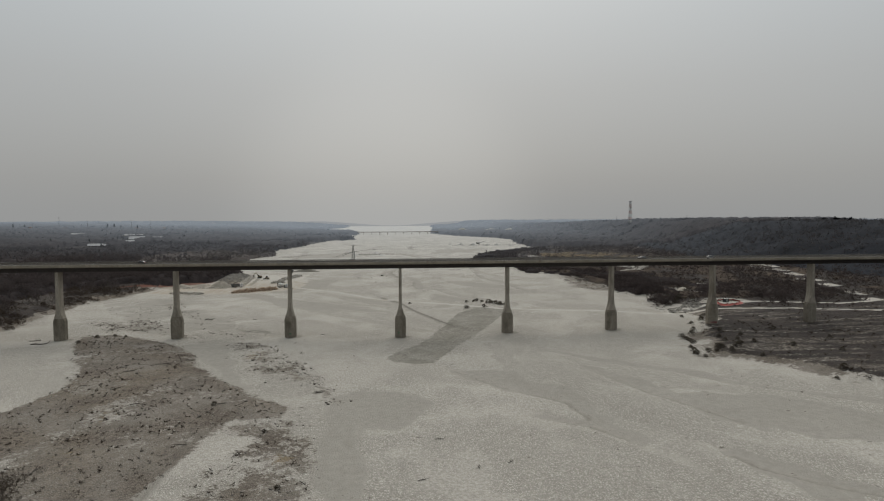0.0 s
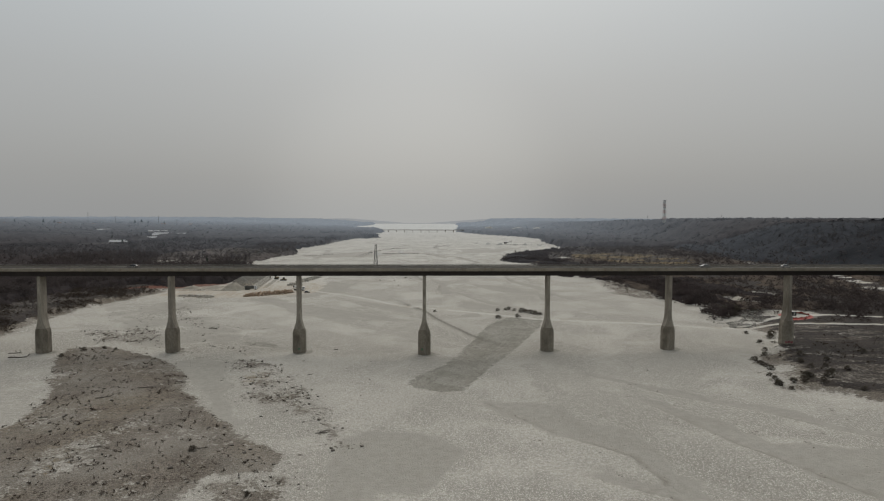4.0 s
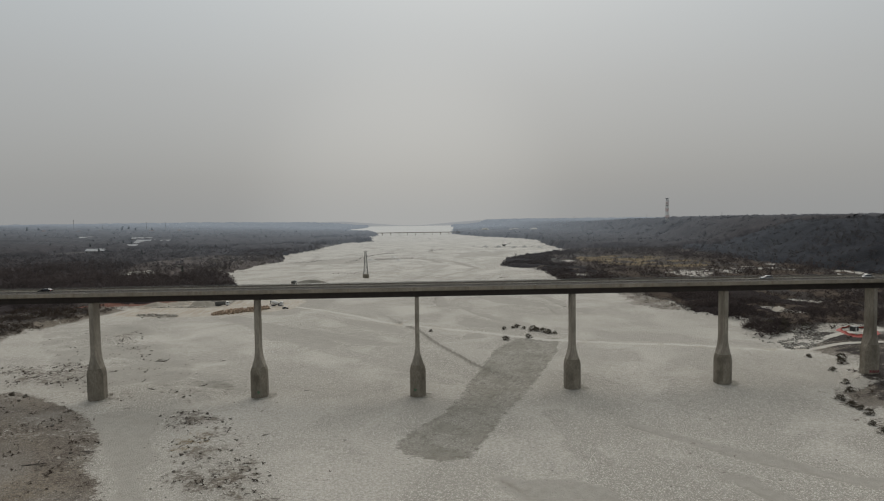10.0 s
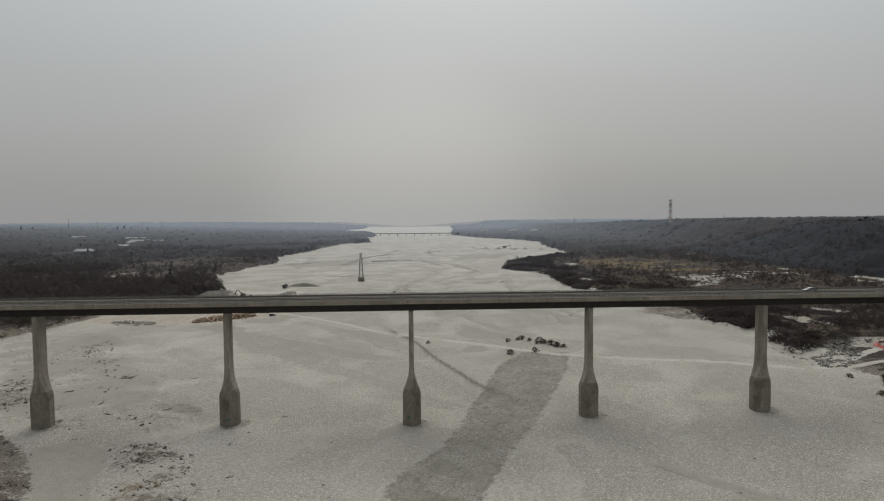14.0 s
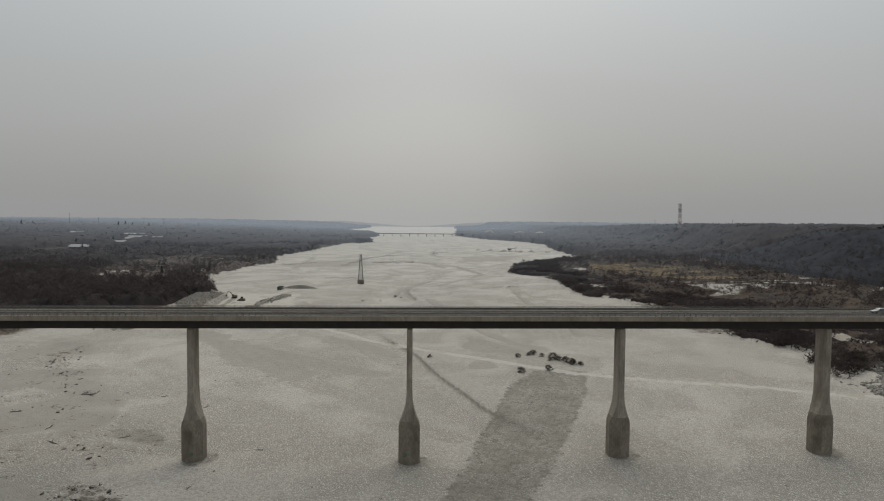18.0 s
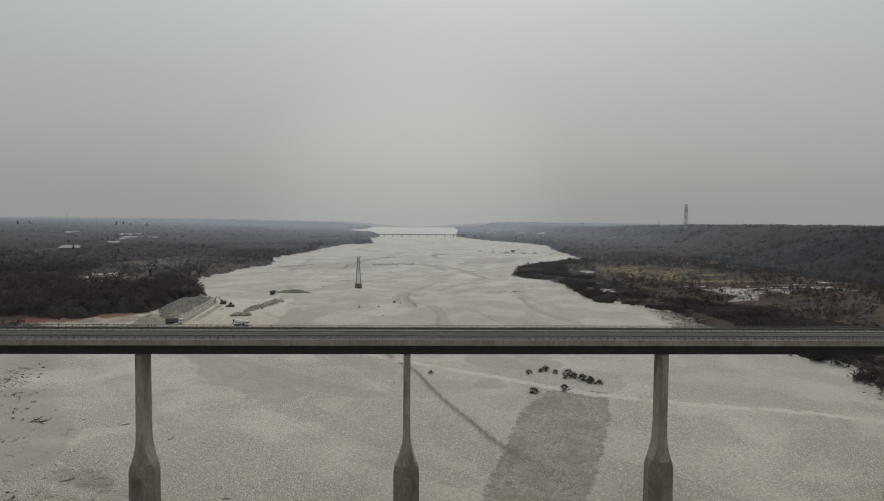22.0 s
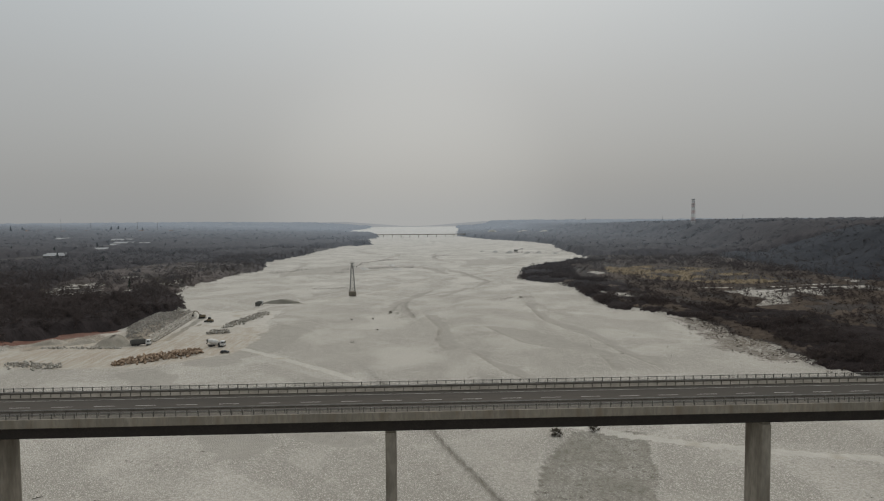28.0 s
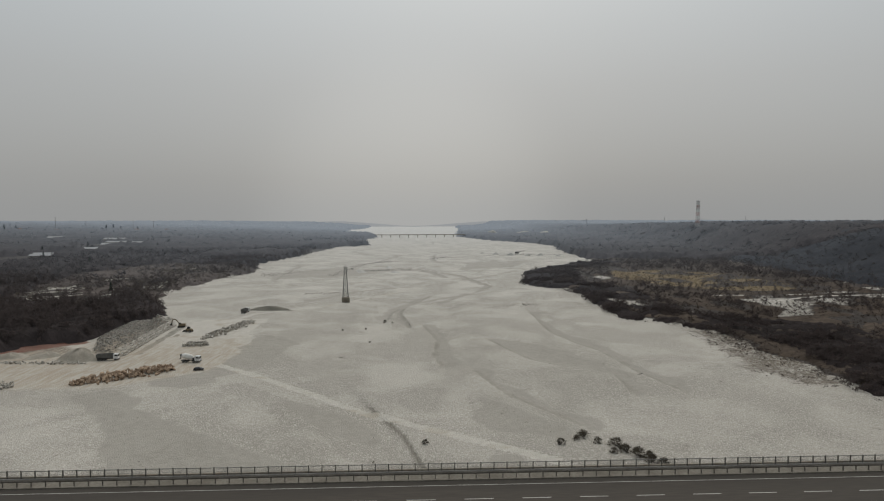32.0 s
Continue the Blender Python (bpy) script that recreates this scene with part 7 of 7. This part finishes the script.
# flaking paint marks sprayed low on two of the piers
GREEN_MARK = surface("faded_green_paint", (0.05, 0.10, 0.055), (0.12, 0.19, 0.12), 1.5, rough=0.8, bump=0.0)
for k, dx, w in ((0, -1.0, 0.9), (-1, 0.2, 0.8)):
    mark = [(dx + w * math.cos(a) * (0.6 + 0.4 * noise.noise(Vector((a, k, 5)))), -2.745, 2.4 + 0.8 * w * math.sin(a) * (0.7 + 0.3 * noise.noise(Vector((a, k, 9))))) for a in np.linspace(0, 2 * math.pi, 18, endpoint=False)]
    pier = [o for o in bridge.children if o.name.startswith("pier") and abs(o.matrix_basis.translation.x - SPAN * k) < 1][0]
    under("paint_mark", rings("paint_mark", [mark, [(x, y + 0.12, z) for x, y, z in mark]], GREEN_MARK), pier, None, "faded green sprayed paint mark")

RED_MARK = surface("faded_red_paint", (0.16, 0.018, 0.03), (0.30, 0.05, 0.07), 1.5, rough=0.8, bump=0.0)
pier = [o for o in bridge.children if o.name.startswith("pier") and abs(o.matrix_basis.translation.x - SPAN * 3) < 1][0]
for k in range(6):
    x0 = -2.0 + 0.62 * k
    under("paint_mark", bars("paint_mark", [((x0, -2.76, 0.9), (x0 + 0.2, -2.76, 2.0)), ((x0 + 0.2, -2.76, 2.0), (x0 + 0.45, -2.76, 1.1))], 0.13, RED_MARK), pier, None, "faded red sprayed paint strokes")

# a pen of orange safety net with a small dark cabin in it, beside the track on the right bank
NET = surface("orange_safety_net", (0.25, 0.036, 0.026), (0.38, 0.070, 0.050), 0.8, rough=0.7, bump=0.1)
POST = surface("rusty_fence_post", (0.09, 0.07, 0.055), (0.15, 0.12, 0.095), 2.0, rough=0.8)
NET_RING = [(219, 82), (214, 80), (210, 75), (208, 69), (207, 64), (210, 61.5), (214, 62.5), (218, 64.5), (222, 68), (225, 73), (224, 78)]
net_fence = thing("net_fence", pose(214, 76, level(214, 76)), "sagging orange plastic safety net round a small pen", "fence")
base = level(214, 76)
for k, (x0, y0) in enumerate(NET_RING):
    x1, y1 = NET_RING[(k + 1) % len(NET_RING)]
    under("post", bars("post", [((x0 - 214, y0 - 76, level(x0, y0) - base - 0.1), (x0 - 214, y0 - 76, level(x0, y0) - base + 1.45))], 0.07, POST, 6), net_fence)
    levels, steps = [], 8
    for out, up in ((0.05, 1.3), (0.25, 0.75), (0.7, 0.3), (2.2, 0.1), (2.2, 0.06), (0.6, 0.24), (0.17, 0.75), (0.0, 1.3)):
        row = []
        for j in range(steps + 1):
            t = j / steps
            x, y = x0 + (x1 - x0) * t, y0 + (y1 - y0) * t
            d = Vector((x - 214, y - 76)).normalized()
            sag = 0.35 * math.sin(math.pi * t) * up + 0.12 * noise.noise(Vector((x, y, k)))
            reach = out * (1 + 0.5 * noise.noise(Vector((x * 0.4, y * 0.4, 3))))
            px, py = x + d.x * reach, y + d.y * reach
            row.append((px - 214, py - 76, max(level(px, py) + 0.03, level(px, py) + up - sag) - base))
        levels.append(row)
    wide = steps + 1
    verts = [v for row in levels for v in row]
    faces = [(a * wide + j, a * wide + j + 1, (a + 1) % 8 * wide + j + 1, (a + 1) % 8 * wide + j) for a in range(8) for j in range(steps)]
    under("net_panel", mesh("net_panel", verts, faces, NET), net_fence)
DARK_STEEL = surface("dark_cabin_steel", (0.022, 0.024, 0.024), (0.045, 0.048, 0.046), 1.0, rough=0.6, bump=0.05)
PALE_STEEL = surface("pale_cabin_steel", (0.30, 0.30, 0.28), (0.40, 0.40, 0.38), 1.0, rough=0.6, bump=0.05)
cabin = thing("site_cabin", pose(216, 74, level(216, 74), 0, 0, 12), "small dark steel site cabin inside the net pen", "cabin")
under("body", boxes("body", [(-1.5, 1.5, -1.1, 1.1, -0.15, 2.3)], DARK_STEEL), cabin)
under("roof", boxes("roof", [(-1.62, 1.62, -1.22, 1.22, 2.3, 2.42)], PALE_STEEL), cabin, None, "pale sheet roof")
under("door", boxes("door", [(-0.45, 0.45, -1.14, -1.1, 0.1, 2.05)], PALE_STEEL), cabin, None, "pale steel door")
for side in (-1.2, 1.2):
    under("skid", boxes("skid", [(side - 0.12, side + 0.12, -1.3, 1.3, -0.3, -0.15)], DARK_STEEL), cabin)

# ---------------------------------------------------------------- repeated small pieces of the bridge, last
FENCE_STEEL = surface("dull_fence_steel", (0.085, 0.078, 0.068), (0.14, 0.13, 0.115), 0.8, rough=0.7, bump=0.02)
DASH = boxes("lane_dash", [(-1.5, 1.5, -0.06, 0.06, 0.001, 0.006)], LINE_PAINT)
for k in range(-75, 71):
    under("lane_dash", DASH, bridge, pose(0.1 + 6 * k, 0, DECK_Z))
PANEL = boxes("fascia_panel", [(-2.99, 2.99, -0.12, 0.12, -0.55, 0.62)], FASCIA)
POST = boxes("fence_post", [(-0.055, 0.055, -0.05, 0.05, 0.0, 1.02)], FENCE_STEEL)
xs = sorted(v for c in np.linspace(0.12, 1.38, 12) for v in (c - 0.011, c + 0.011))
zs = [0.10, 0.118, 0.49, 0.508, 0.89, 0.908]
lace = [(x, 0.0, z) for z in zs for x in xs]
cells = [(j * 24 + i, j * 24 + i + 1, (j + 1) * 24 + i + 1, (j + 1) * 24 + i) for j in range(5) for i in range(23) if i % 2 == 0 or j % 2 == 0]
GRILLE = mesh("fence_panel", lace, cells, GALVANISED)
RAIL_POST = boxes("rail_post", [(-0.05, 0.05, -0.06, 0.06, 0.0, 0.75)], RUSTY_RAIL)
for s in (-1, 1):
    for k in range(-80, 72):
        under("fascia_panel", PANEL, bridge, pose(6 * k + 3, s * (HALF - 0.07), 37.88))
    spots = np.arange(ENDS[0] + 1, ENDS[1] - 1, 1.5)
    near = spots[np.abs(spots) < 112]
    rest = spots[np.abs(spots) >= 112]
    for x in near:
        under("fence_post", POST, bridge, pose(x, s * 6.72, DECK_Z + 0.12))
        under("fence_panel", GRILLE, bridge, pose(x, s * 6.72, DECK_Z + 0.12))
        under("rail_post", RAIL_POST, bridge, pose(x + 0.75, s * 4.79, DECK_Z + 0.12))
    z = DECK_Z + 0.12
    ob = under("fence_post", boxes("fence_post", [(x - 0.03, x + 0.03, s * 6.72 - 0.03, s * 6.72 + 0.03, z, z + 1.02) for x in rest], FENCE_STEEL), bridge)
    tagged(ob, kind="stuff")
    ob = under("rail_post", boxes("rail_post", [(x + 0.7, x + 0.8, s * 4.79 - 0.06, s * 4.79 + 0.06, z, z + 0.75) for x in rest], RUSTY_RAIL), bridge)
    tagged(ob, kind="stuff")
